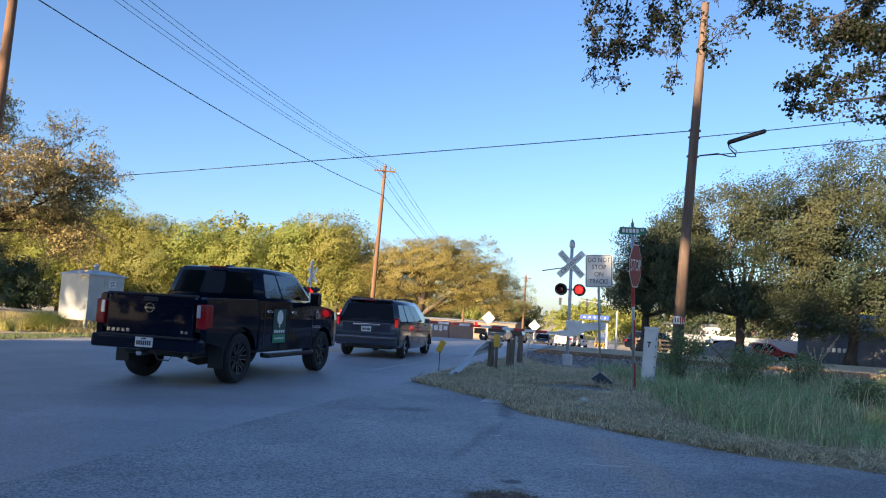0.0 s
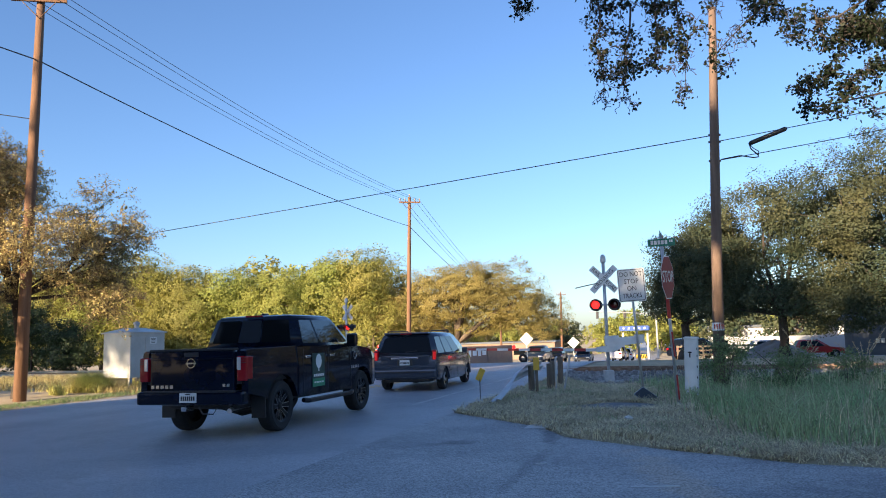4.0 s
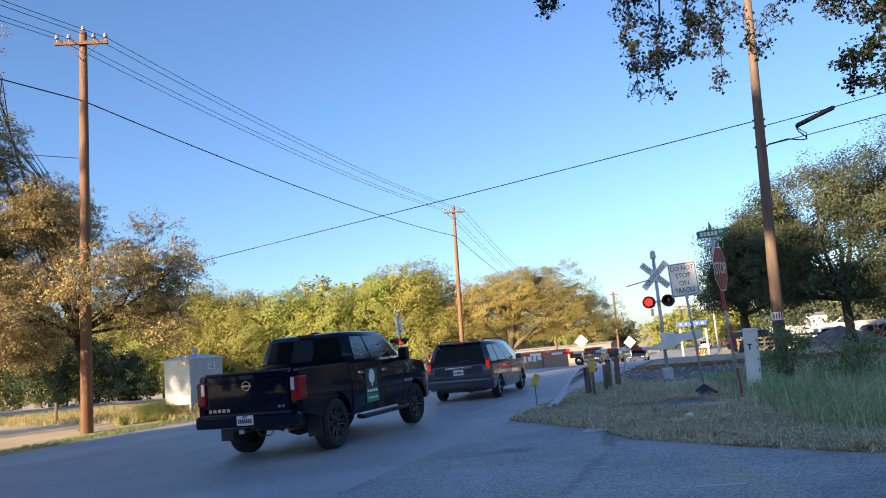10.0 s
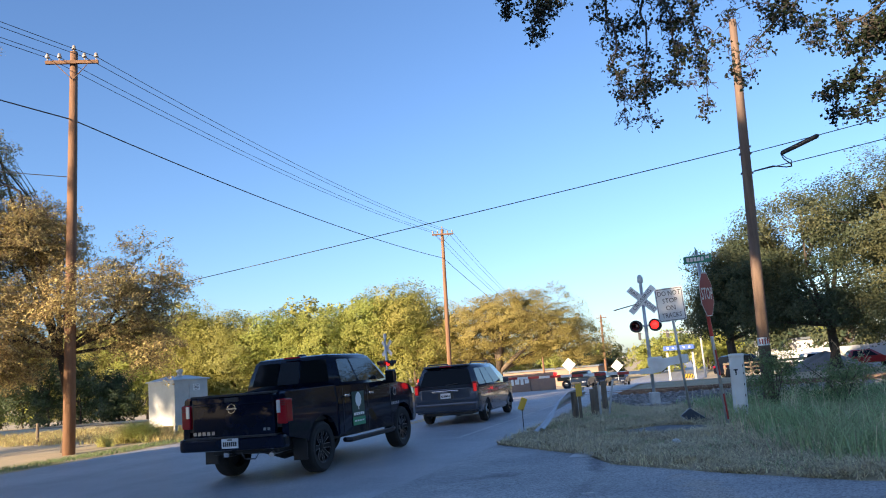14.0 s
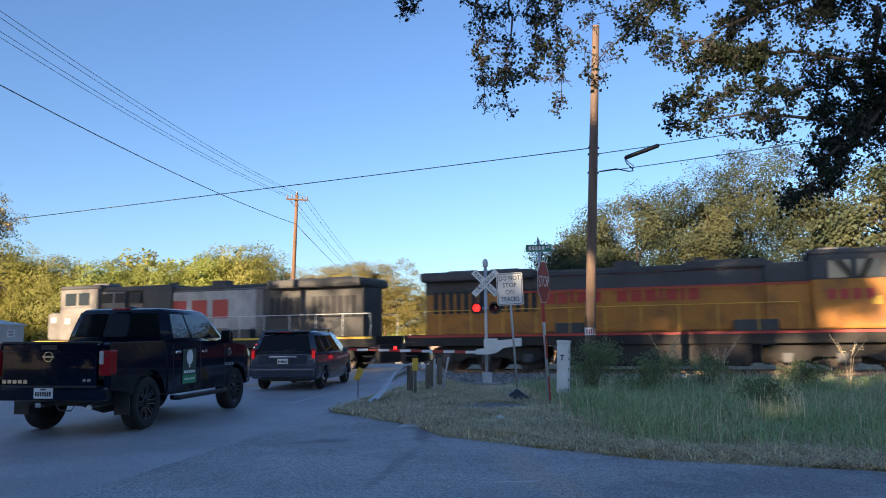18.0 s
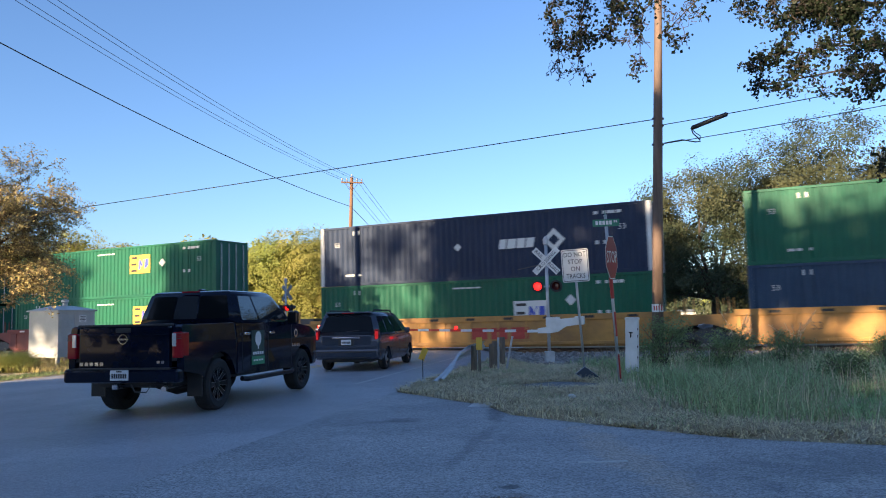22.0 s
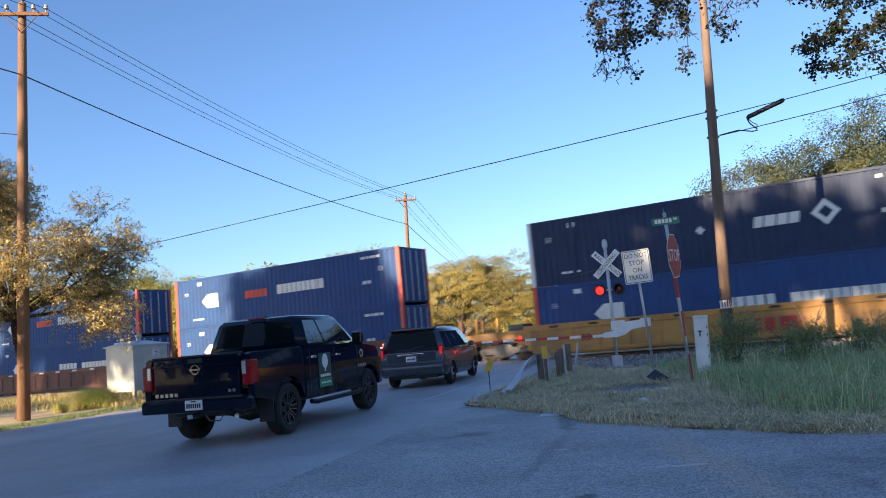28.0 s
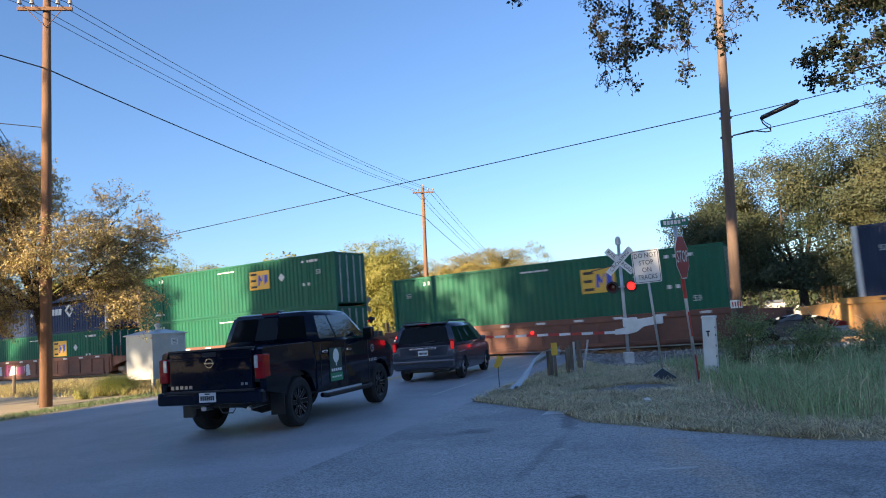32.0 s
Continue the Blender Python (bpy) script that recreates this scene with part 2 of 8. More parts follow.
M_SIGNR = mat("sign_red", (0.36, 0.03, 0.03), 0.45, col2=(0.28, 0.025, 0.03), scale=3, var=0.1, bump=0)
M_SIGNG = mat("sign_green", (0.01, 0.20, 0.12), 0.4, scale=3, var=0.1, bump=0)
M_RED = mat("red_paint", (0.45, 0.04, 0.03), 0.5, scale=4, var=0.15, bump=0.05)
M_LENS_ON = mat("lens_lit", (1.0, 0.014, 0.010), 0.2, emit=1.7, var=0.02, bump=0)
M_LENS_OFF = mat("lens_dark", (0.10, 0.012, 0.012), 0.12, var=0.1, bump=0)
M_HUT = mat("hut_metal", (0.55, 0.56, 0.55), 0.42, 0.35, col2=(0.45, 0.46, 0.45), scale=1.2, fine=20, var=0.08, bump=0.08)

LEAF_LIVE = mat("leaf_live_oak", (0.29, 0.25, 0.082), 0.6, col2=(0.35, 0.285, 0.10), scale=0.35, fine=3, var=0.15, bump=0, island=0.2, translucent=0.4, spec=0.3)
LEAF_WOOD = mat("leaf_wood", (0.31, 0.355, 0.10), 0.6, col2=(0.40, 0.39, 0.115), scale=0.16, fine=2, var=0.2, bump=0, island=0.2, translucent=0.5, spec=0.15)
LEAF_WOOD2 = mat("leaf_wood_light", (0.37, 0.34, 0.105), 0.6, col2=(0.28, 0.30, 0.085), scale=0.2, fine=2, var=0.2, bump=0, island=0.2, translucent=0.5, spec=0.15)
LEAF_WOOD3 = mat("leaf_wood_olive", (0.34, 0.33, 0.105), 0.6, col2=(0.28, 0.28, 0.095), scale=0.2, fine=2, var=0.2, bump=0, island=0.2, translucent=0.5, spec=0.15)
# leaf colour darkened to stand in for shade over the right-hand trees
LEAF_RIGHT = mat("leaf_pecan_shaded", (0.042, 0.072, 0.046), 0.6, col2=(0.12, 0.122, 0.058), scale=0.25, fine=3, var=0.2, bump=0, island=0.22, translucent=0.34, spec=0.3)
LEAF_LEFT = mat("leaf_cedar_elm", (0.46, 0.35, 0.15), 0.65, col2=(0.25, 0.205, 0.09), scale=0.7, fine=4, var=0.3, bump=0, island=0.5, translucent=0.25, spec=0.3)
# near-black: the missing crown's shade on these boughs is put into the leaf colour
LEAF_NEAR_SHADED = mat("leaf_near_oak_shaded", (0.013, 0.022, 0.012), 0.5, col2=(0.02, 0.028, 0.014), scale=1.2, fine=6, var=0.2, bump=0, island=0.4, translucent=0.1, spec=0.15)
M_SOIL = mat("pothole_gravel", (0.26, 0.20, 0.14), 0.95, col2=(0.16, 0.125, 0.09), scale=6, fine=45, var=0.4, bump=1.0)
M_SHED = mat("shed_steel", (0.09, 0.11, 0.14), 0.6, scale=0.8, var=0.15)
LEAF_SHADE = mat("leaf_deep_shade", (0.07, 0.095, 0.05), 0.6, col2=(0.09, 0.115, 0.06), scale=0.3, fine=3, var=0.2, bump=0, island=0.4, translucent=0.05)

# ---------------------------------------------------------------- mesh helpers


def thing(name, label, category, m=None, group="", kind=""):
    ob = new(name)
    ob.empty_display_size = 0.2
    if m is not None:
        ob.matrix_world = m
    return tagged(ob, label, category, group, kind)


def link_mesh(name, me, material, parent=None, label=""):
    if material and not me.materials:
        me.materials.append(material)
    ob = new(name, me)
    if parent:
        ob.parent = parent
    if label:
        ob["label"] = label
    return ob


def part(name, bm, material, parent=None, label="", smooth=False):
    me = bpy.data.meshes.new(name)
    bmesh.ops.recalc_face_normals(bm, faces=bm.faces)
    if smooth:
        for f in bm.faces:
            f.smooth = True
    bm.to_mesh(me)
    bm.free()
    return link_mesh(name, me, material, parent, label)


def B():
    return bmesh.new()


def box(bm, c, s, bevel=0.0, rot=None):
    g = bmesh.ops.create_cube(bm, size=1)
    vs = g["verts"]
    m = Matrix.Translation(c) @ (rot or Matrix()) @ Matrix.Diagonal((*s, 1))
    bmesh.ops.transform(bm, matrix=m, verts=vs)
    if bevel:
        es = {e for v in vs for e in v.link_edges}
        bmesh.ops.bevel(bm, geom=list(es), offset=min(bevel, min(s) * 0.45), segments=2, affect="EDGES", profile=0.6)
    return bm


def tube(bm, pts, radii, seg=8, caps=True):
    """A tapered tube along a line of points."""
    pts = [Vector(p) for p in pts]
    if not isinstance(radii, (list, tuple)):
        radii = [radii] * len(pts)
    rings = []
    ref = Vector((0.12, 0.31, 1.0))
    for i, p in enumerate(pts):
        d = (pts[min(i + 1, len(pts) - 1)] - pts[max(i - 1, 0)]).normalized()
        r = ref if abs(d.dot(ref.normalized())) < 0.95 else Vector((1, 0.1, 0))
        a = d.cross(r).normalized()
        b = d.cross(a)
        rings.append([bm.verts.new(p + radii[i] * (math.cos(t) * a + math.sin(t) * b)) for t in (2 * math.pi * j / seg for j in range(seg))])
    for q, w in zip(rings, rings[1:]):
        for j in range(seg):
            bm.faces.new((q[j], q[(j + 1) % seg], w[(j + 1) % seg], w[j]))
    if caps:
        bm.faces.new(rings[0][::-1])
        bm.faces.new(rings[-1])
    return bm


def lathe(bm, profile, m=None, seg=24):
    """Turns (radius, height) pairs round the z axis; a radius of zero closes it."""
    m = m or Matrix()
    rings = []
    for r, z in profile:
        if r < 1e-5:
            rings.append([bm.verts.new(m @ Vector((0, 0, z)))] * seg)
        else:
            rings.append([bm.verts.new(m @ Vector((r * math.cos(2 * math.pi * j / seg), r * math.sin(2 * math.pi * j / seg), z))) for j in range(seg)])
    for q, w in zip(rings, rings[1:]):
        for j in range(seg):
            vs = []
            for v in (q[j], q[(j + 1) % seg], w[(j + 1) % seg], w[j]):
                if v not in vs:
                    vs.append(v)
            if len(vs) > 2:
                bm.faces.new(vs)
    return bm


def plate(bm, outline, thick, m=None, bevel=0.0):
    """A flat plate with that outline in x, z, its face at y = 0 and its back at y = thick."""
    m = m or Matrix()
    a = [bm.verts.new(m @ Vector((x, 0, z))) for x, z in outline]
    b = [bm.verts.new(m @ Vector((x, thick, z))) for x, z in outline]
    bm.faces.new(a)
    bm.faces.new(b[::-1])
    n = len(a)
    es = []
    for i in range(n):
        bm.faces.new((a[i], b[i], b[(i + 1) % n], a[(i + 1) % n]))
    if bevel:
        es = [e for v in a + b for e in v.link_edges]
        bmesh.ops.bevel(bm, geom=list(set(es)), offset=bevel, segments=2, affect="EDGES")
    return bm


def prism(bm, profile, x0, x1, bevel=0.0):
    """A side outline in y, z, drawn out from x0 to x1."""
    a = [bm.verts.new((x0, y, z)) for y, z in profile]
    b = [bm.verts.new((x1, y, z)) for y, z in profile]
    bm.faces.new(a)
    bm.faces.new(b[::-1])
    n = len(a)
    for i in range(n):
        bm.faces.new((a[i], b[i], b[(i + 1) % n], a[(i + 1) % n]))
    if bevel:
        bmesh.ops.bevel(bm, geom=bm.edges[:], offset=bevel, segments=3, affect="EDGES", clamp_overlap=True)
    return bm


def on_quad(q, u, v, lift):
    a, b, c, d = (Vector(p) for p in q)
    n = (b - a).cross(d - a).normalized()
    return (a * (1 - u) + b * u) * (1 - v) + (d * (1 - u) + c * u) * v + n * lift


def panel(bm, q, u0, u1, v0, v1, lift=0.006, thick=0.02, cut=0.0):
    """A thin pane laid on the quad q, between shares of its width and height, its corners cut."""
    if cut:
        uv = [(u0 + cut, v0), (u1 - cut, v0), (u1, v0 + cut), (u1, v1 - cut), (u1 - cut, v1), (u0 + cut, v1), (u0, v1 - cut), (u0, v0 + cut)]
    else:
        uv = [(u0, v0), (u1, v0), (u1, v1), (u0, v1)]
    a = [bm.verts.new(on_quad(q, u, v, lift)) for u, v in uv]
    b = [bm.verts.new(on_quad(q, u, v, lift - thick)) for u, v in uv]
    bm.faces.new(a)
    bm.faces.new(b[::-1])
    n = len(a)
    for i in range(n):
        bm.faces.new((a[i], b[i], b[(i + 1) % n], a[(i + 1) % n]))
    return bm


def letters(name, text, size, material, parent, m, squeeze=1.0, label=""):
    """A line of lettering as a thin mesh, centred at the pose m, reading in x with z up and facing -y."""
    cu = bpy.data.curves.new(name, "FONT")
    cu.body, cu.size, cu.align_x, cu.align_y, cu.extrude = text, size, "CENTER", "CENTER", 0.002
    cu.resolution_u = 2
    ob = bpy.data.objects.new(name, cu)
    scene.collection.objects.link(ob)
    me = bpy.data.meshes.new_from_object(ob.evaluated_get(bpy.context.evaluated_depsgraph_get()))
    bpy.data.objects.remove(ob)
    me.transform(m @ pose(0, 0, 0, 90) @ Matrix.Diagonal((squeeze, 1, 1, 1)))
    me.materials.clear()
    return link_mesh(name, me, material, parent, label)


def quads_mesh(name, corners):
    """A mesh from an array of (n, 4, 3) corners."""
    n = len(corners)
    me = bpy.data.meshes.new(name)
    me.vertices.add(4 * n)
    me.vertices.foreach_set("co", np.ascontiguousarray(corners, dtype=np.float32).ravel())
    me.loops.add(4 * n)
    me.loops.foreach_set("vertex_index", np.arange(4 * n, dtype=np.int32))
    me.polygons.add(n)
    me.polygons.foreach_set("loop_start", np.arange(0, 4 * n, 4, dtype=np.int32))
    me.update(calc_edges=True)
    return me


def leaves(name, centres, size, rng, droop=0.0, wide=0.55, out=None, scatter=0.55):
    """Pointed leaves (or small sprays) at the centres, turned all ways, or mostly outwards where out is given."""
    n = len(centres)
    a = rng.normal(size=(n, 3))
    a[:, 2] -= droop
    if out is not None:
        face = out + rng.normal(size=(n, 3)) * scatter
        face /= np.linalg.norm(face, axis=1, keepdims=True)
        a -= face * (a * face).sum(1, keepdims=True)
    a /= np.linalg.norm(a, axis=1, keepdims=True)
    b = np.cross(a, face if out is not None else rng.normal(size=(n, 3)))
    b /= np.linalg.norm(b, axis=1, keepdims=True)
    s = (size * rng.uniform(0.6, 1.3, n))[:, None]
    c = np.stack([centres - a * s * 0.5, centres + b * s * 0.5 * wide - a * s * 0.06, centres + a * s * 0.5, centres - b * s * 0.5 * wide - a * s * 0.06], 1)
    return quads_mesh(name, c)


def crown_points(blobs, n, rng, clump=0.5, per=26, hollow=0.5, lump=0.35, gaps=-0.16, flat=0.7):
    """Leaf places: clumps in the outer part of lumpy blobs, with gaps between."""
    vol = np.array([b[3] * b[4] * b[5] for b in blobs]) ** 0.7
    k = max(4, n // per)
    pick = rng.choice(len(blobs), k, p=vol / vol.sum())
    bl = np.array(blobs)[pick]
    d = rng.normal(size=(k, 3))
    d /= np.linalg.norm(d, axis=1, keepdims=True)
    seed = rng.uniform(0, 50, 3)
    wob = np.array([noise.noise(Vector(v * 1.7 + seed)) for v in d])
    r = (hollow + (1 - hollow) * rng.uniform(0, 1, k) ** 0.6) * (1 + lump * wob * 1.6)
    centres = bl[:, :3] + d * bl[:, 3:6] * r[:, None]
    keep = np.array([noise.noise(Vector(c * 0.55 / max(clump, 0.15) * 0.6 + seed)) > gaps for c in centres])
    centres = centres[keep]
    m = max(1, n // len(centres))
    pts = np.repeat(centres, m, 0)
    off = rng.normal(size=pts.shape)
    off *= (rng.uniform(0.05, 1, len(pts)) ** 0.4 / np.linalg.norm(off, axis=1))[:, None]
    off *= clump * 1.9 * np.repeat(rng.uniform(0.5, 1.2, len(centres)), m)[:, None]
    off[:, 2] *= flat
    out = np.repeat(d[keep], m, 0) + np.array((0, 0, 0.35))
    return pts + off, out


def crown_limbs(bm, base, blobs, r0, rng, fork=0.45, seg=7, twigs=5):
    """A trunk that forks into one bent limb for each blob, with side twigs."""
    base = Vector(base)
    top = sum((Vector(b[:3]) for b in blobs), Vector()) / len(blobs)
    split = base.lerp(Vector((top.x, top.y, top.z)), fork) if len(blobs) > 1 else top
    split = Vector((base.x * 0.7 + split.x * 0.3, base.y * 0.7 + split.y * 0.3, split.z))
    mid = base.lerp(split, 0.5) + Vector(rng.normal(size=3) * 0.06 * (split - base).length)
    tube(bm, [base + Vector((0, 0, -0.2)), base + Vector((0, 0, 0.25)), mid, split], [r0 * 1.5, r0 * 1.1, r0 * 0.92, r0 * 0.8], seg)
    for b in blobs:
        end = Vector(b[:3]) + Vector((0, 0, b[5] * 0.35))
        bend = split.lerp(end, 0.5) + Vector(rng.normal(size=3)) * 0.12 * (end - split).length
        rr = r0 * rng.uniform(0.4, 0.6)
        tube(bm, [split, split.lerp(bend, 0.55) + Vector((0, 0, 0.05)), bend, end], [rr, rr * 0.85, rr * 0.62, rr * 0.2], 6)
        for _ in range(twigs):
            d = rng.normal(size=3)
            d /= np.linalg.norm(d)
            tip = Vector(b[:3]) + Vector(d * np.array(b[3:6]) * 0.85)
            st = bend.lerp(end, rng.uniform(0, 0.7))
            tube(bm, [st, st.lerp(tip, 0.5) + Vector(rng.normal(size=3) * 0.15), tip], [rr * 0.3, rr * 0.2, rr * 0.06], 4, False)
    return bm


def tree(name, label, base, blobs, n, leaf, size, r0, seed, clump=0.5, per=26, hollow=0.5, group="", bark=None, fork=0.45, gaps=-0.16, wide=0.7, droop=0.0, twigs=5, flat=0.7, scatter=0.42):
    rng = np.random.default_rng(seed)
    ob = thing(name, label, "tree", Matrix.Translation(base), group)
    rel = [(b[0], b[1], b[2], b[3], b[4], b[5]) for b in blobs]
    part("trunk", crown_limbs(B(), (0, 0, 0), rel, r0, rng, fork, 7, twigs), bark or M_BARK, ob, smooth=True)
    pts, out = crown_points(rel, n, rng, clump, per, hollow, gaps=gaps, flat=flat)
    ok = pts[:, 2] > 0.15
    link_mesh("crown", leaves("crown", pts[ok], size, rng, droop, wide, out[ok], scatter), leaf, ob)
    return ob

# ---------------------------------------------------------------- plan
UX, UY = 0.2504, 0.9681          # the main road's heading
RX, RY = 0.9681, -0.2504         # across it, to its right
E_L, E_R = -16.6, -4.3           # its paved edges, measured across
TRACK_A = math.atan(0.515)
DV = Vector((-math.cos(TRACK_A), math.sin(TRACK_A), 0))      # the way the train goes
NV = Vector((math.sin(TRACK_A), math.cos(TRACK_A), 0))       # across the track, away from the road junction
TRACK_P = Vector((0, 35.47, 0)) + NV * 1.3


def smooth(a, b, t):
    t = min(1.0, max(0.0, (t - a) / (b - a)))
    return t * t * (3 - 2 * t)


def gz(x, y):
    """Height of the road and land: flat by the junction, a dip past the tracks, then a rise."""
    v = x * UX + y * UY
    k = min(1.0, max(0.0, (v - 42) / 83))
    return -3.0 * (k + 0.25 * k * k * (1 - k))


def road_pt(e, v, dz=0.0):
    x, y = e * RX + v * UX, e * RY + v * UY
    return (x, y, gz(x, y) + dz)


def rail_z(x):
    return 0.0058 * max(-80, min(30, x))


SIDE_STREET = [(-0.35, 15.9), (0.55, 14.3), (1.25, 13.1), (1.55, 11.7), (2.7, 10.25), (4.0, 8.9), (6.0, 7.9), (12.0, 4.6), (34.0, -7.5), (34.0, -19.0)]


def inside(poly, x, y):
    hit = False
    for (x0, y0), (x1, y1) in zip(poly, poly[1:] + poly[:1]):
        if (y0 > y) != (y1 > y) and x < (x1 - x0) * (y - y0) / (y1 - y0) + x0:
            hit = not hit
    return hit


def edge_x(e, y):
    """x on the line at e across the road, at that y."""
    return (e - RY * y) / RX


side_poly = SIDE_STREET + [(edge_x(E_R, -19), -19.0)]


def to_edge(x, y):
    """Metres to the nearest paved edge; negative on the pavement."""
    e = x * RX + y * RY
    best = min(abs(e - E_R), abs(e - E_L))
    if E_L < e < E_R or inside(side_poly, x, y):
        return -1.0
    for (x0, y0), (x1, y1) in zip(SIDE_STREET, SIDE_STREET[1:]):
        t = max(0, min(1, ((x - x0) * (x1 - x0) + (y - y0) * (y1 - y0)) / ((x1 - x0) ** 2 + (y1 - y0) ** 2)))
        best = min(best, math.hypot(x - x0 - t * (x1 - x0), y - y0 - t * (y1 - y0)))
    return best


def to_track(x, y):
    return (Vector((x, y, 0)) - TRACK_P).dot(NV)


def land_z(x, y):
    z = gz(x, y)
    d = to_edge(x, y)
    if d < 0:
        return z - 0.07
    tr = abs(to_track(x, y))
    dip = smooth(20, 27, y) * smooth(0.3, 2.0, d) if x * RX + y * RY > E_R and to_track(x, y) < 0 else 0
    up = -0.26 * dip - 0.07 * (1 - smooth(0.0, 0.35, d))
    return z + up + 0.035 * noise.noise(Vector((x * 0.7, y * 0.7, 3))) * smooth(0, 1, d) - 0.25 * (1 - smooth(2.0, 4.0, tr))


def ground_sheet():
    def axis(lo, hi, step, far):
        mid = list(np.arange(lo, hi + 0.01, step))
        out = [hi + 4 * (1.5 ** i) for i in range(far)]
        back = [lo - 4 * (1.5 ** i) for i in range(far)][::-1]
        return back + mid + out
    xs, ys = axis(-34, 40, 0.75, 16), axis(-24, 90, 0.75, 16)
    vs = [(x, y, land_z(x, y) if -60 < x < 70 and -40 < y < 120 else gz(x, y) - 0.08) for y in ys for x in xs]
    w = len(xs)
    fs = [(j * w + i, j * w + i + 1, (j + 1) * w + i + 1, (j + 1) * w + i) for j in range(len(ys) - 1) for i in range(w - 1)]
    me = bpy.data.meshes.new("ground")
    me.from_pydata(vs, [], fs)
    for p in me.polygons:
        p.use_smooth = True
    me.materials.append(M_DIRT)
    me.materials.append(M_UNSEEN_LAWN)
    # ground out of view is made a dark lawn to cut warm bounce and reflections
    for p in me.polygons:
        if p.center.y < 2 or (p.center.x < -24 and to_track(p.center.x, p.center.y) < -14):
            p.material_index = 1
    tagged(link_mesh("ground", me, M_DIRT), "dry earth and mown grass beside the road", "ground", kind="structure")


M_SIGNW2 = mat("worn_concrete", (0.66, 0.66, 0.65), 0.8, col2=(0.56, 0.56, 0.55), scale=3, fine=40, var=0.12, bump=0.3)


def roads():
    vs, fs = [], []
    steps = list(np.arange(-70, 200, 4.0)) + [260, 340, 480]
    cross = [E_L, E_L + 2.0, -13.0, -9.4, -6.0, E_R]
    for v in steps:
        for e in cross:
            vs.append(road_pt(e, v, 0.03 * (1 - abs(e + 10.4) / 6.2) if abs(e + 10.4) < 6.2 else 0))
    w = len(cross)
    for j in range(len(steps) - 1):
        for i in range(w - 1):
            fs.append((j * w + i, j * w + i + 1, (j + 1) * w + i + 1, (j + 1) * w + i))
    me = bpy.data.meshes.new("road")
    me.from_pydata(vs, [], fs)
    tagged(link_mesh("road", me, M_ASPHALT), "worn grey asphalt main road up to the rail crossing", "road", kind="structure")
    bm = B()
    bm.faces.new([bm.verts.new((x, y, 0.0)) for x, y in side_poly])
    bmesh.ops.triangulate(bm, faces=bm.faces)
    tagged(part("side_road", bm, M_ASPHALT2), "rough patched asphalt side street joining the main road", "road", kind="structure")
    # faded white edge line
    bm = B()
    for a, b in ((17.0, 24.6), (25.2, 33.6), (46, 70), (74, 120)):
        n = 12
        for i in range(n):
            va, vb = a + (b - a) * i / n, a + (b - a) * (i + 1) / n
            f = [bm.verts.new(road_pt(e, v, 0.012)) for e, v in ((-5.86, va), (-5.74, va), (-5.74, vb), (-5.86, vb))]
            bm.faces.new(f)
    tagged(part("edge_line", bm, M_WHITE_LINE), "faded white edge line painted on the road", "road marking", kind="structure")
    bm = B()
    for off in (-9.55, -9.30):
        for a, b in ((20.5, 34.0), (46, 120)):
            f = [bm.verts.new(road_pt(e, v, 0.03)) for e, v in ((off, a), (off + 0.11, a), (off + 0.11, b), (off, b))]
            bm.faces.new(f)
    tagged(part("centre_line", bm, M_YELLOW), "double yellow centre line painted on the road", "road marking", kind="structure")

    bm = B()
    bm.faces.new([bm.verts.new((x, y, 0.006)) for x, y in ((0.96, 12.85), (1.33, 12.78), (1.52, 13.42), (1.16, 13.55))])
    tagged(part("pale_patch", bm, M_SIGNW2), "pale concrete patch at the road's edge", "road patch", kind="structure")
    # loose gravel in a worn pothole
    rng = np.random.default_rng(61)
    quads = []
    for i in range(420):
        a, q = rng.uniform(0, 6.28), rng.uniform() ** 0.6
        c = np.array([0.88 + 0.30 * q * math.cos(a), 6.07 + 0.24 * q * math.sin(a), 0.004])
        ax, _ = np.linalg.qr(rng.normal(size=(3, 3)))
        e = ax * rng.uniform(0.004, 0.012) * rng.uniform(0.6, 1.2, (3, 1))
        for f, g, h in ((0, 1, 2), (1, 2, 0), (2, 0, 1)):
            for sg in (1, -1):
                quads.append([c + sg * e[h] + e[f] + e[g], c + sg * e[h] - e[f] + e[g], c + sg * e[h] - e[f] - e[g], c + sg * e[h] + e[f] - e[g]])
    tagged(link_mesh("pothole_gravel", quads_mesh("pothole_gravel", np.array(quads)), M_SOIL), "brown gravel lying in a shallow pothole", "gravel", kind="stuff")
    # a few scuffed paint dashes and a chuckhole on the side street
    bm = B()
    for cx, cy, l, a in ((2.05, 7.75, 0.5, 0.0), (1.0, 9.3, 0.14, 0.2), (0.25, 8.9, 0.10, 0.4)):
        box(bm, (cx, cy, 0.004), (l, 0.06, 0.006), 0, pose(0, 0, 0, 0, 0, math.degrees(a)))
    tagged(part("paint_scuff", bm, M_WHITE_LINE), "scuffed remains of white paint on asphalt", "road marking", kind="structure")


def along(s, off=0.0, z=0.0):
    p = TRACK_P + DV * s + NV * off
    return Vector((p.x, p.y, rail_z(p.x) + z))


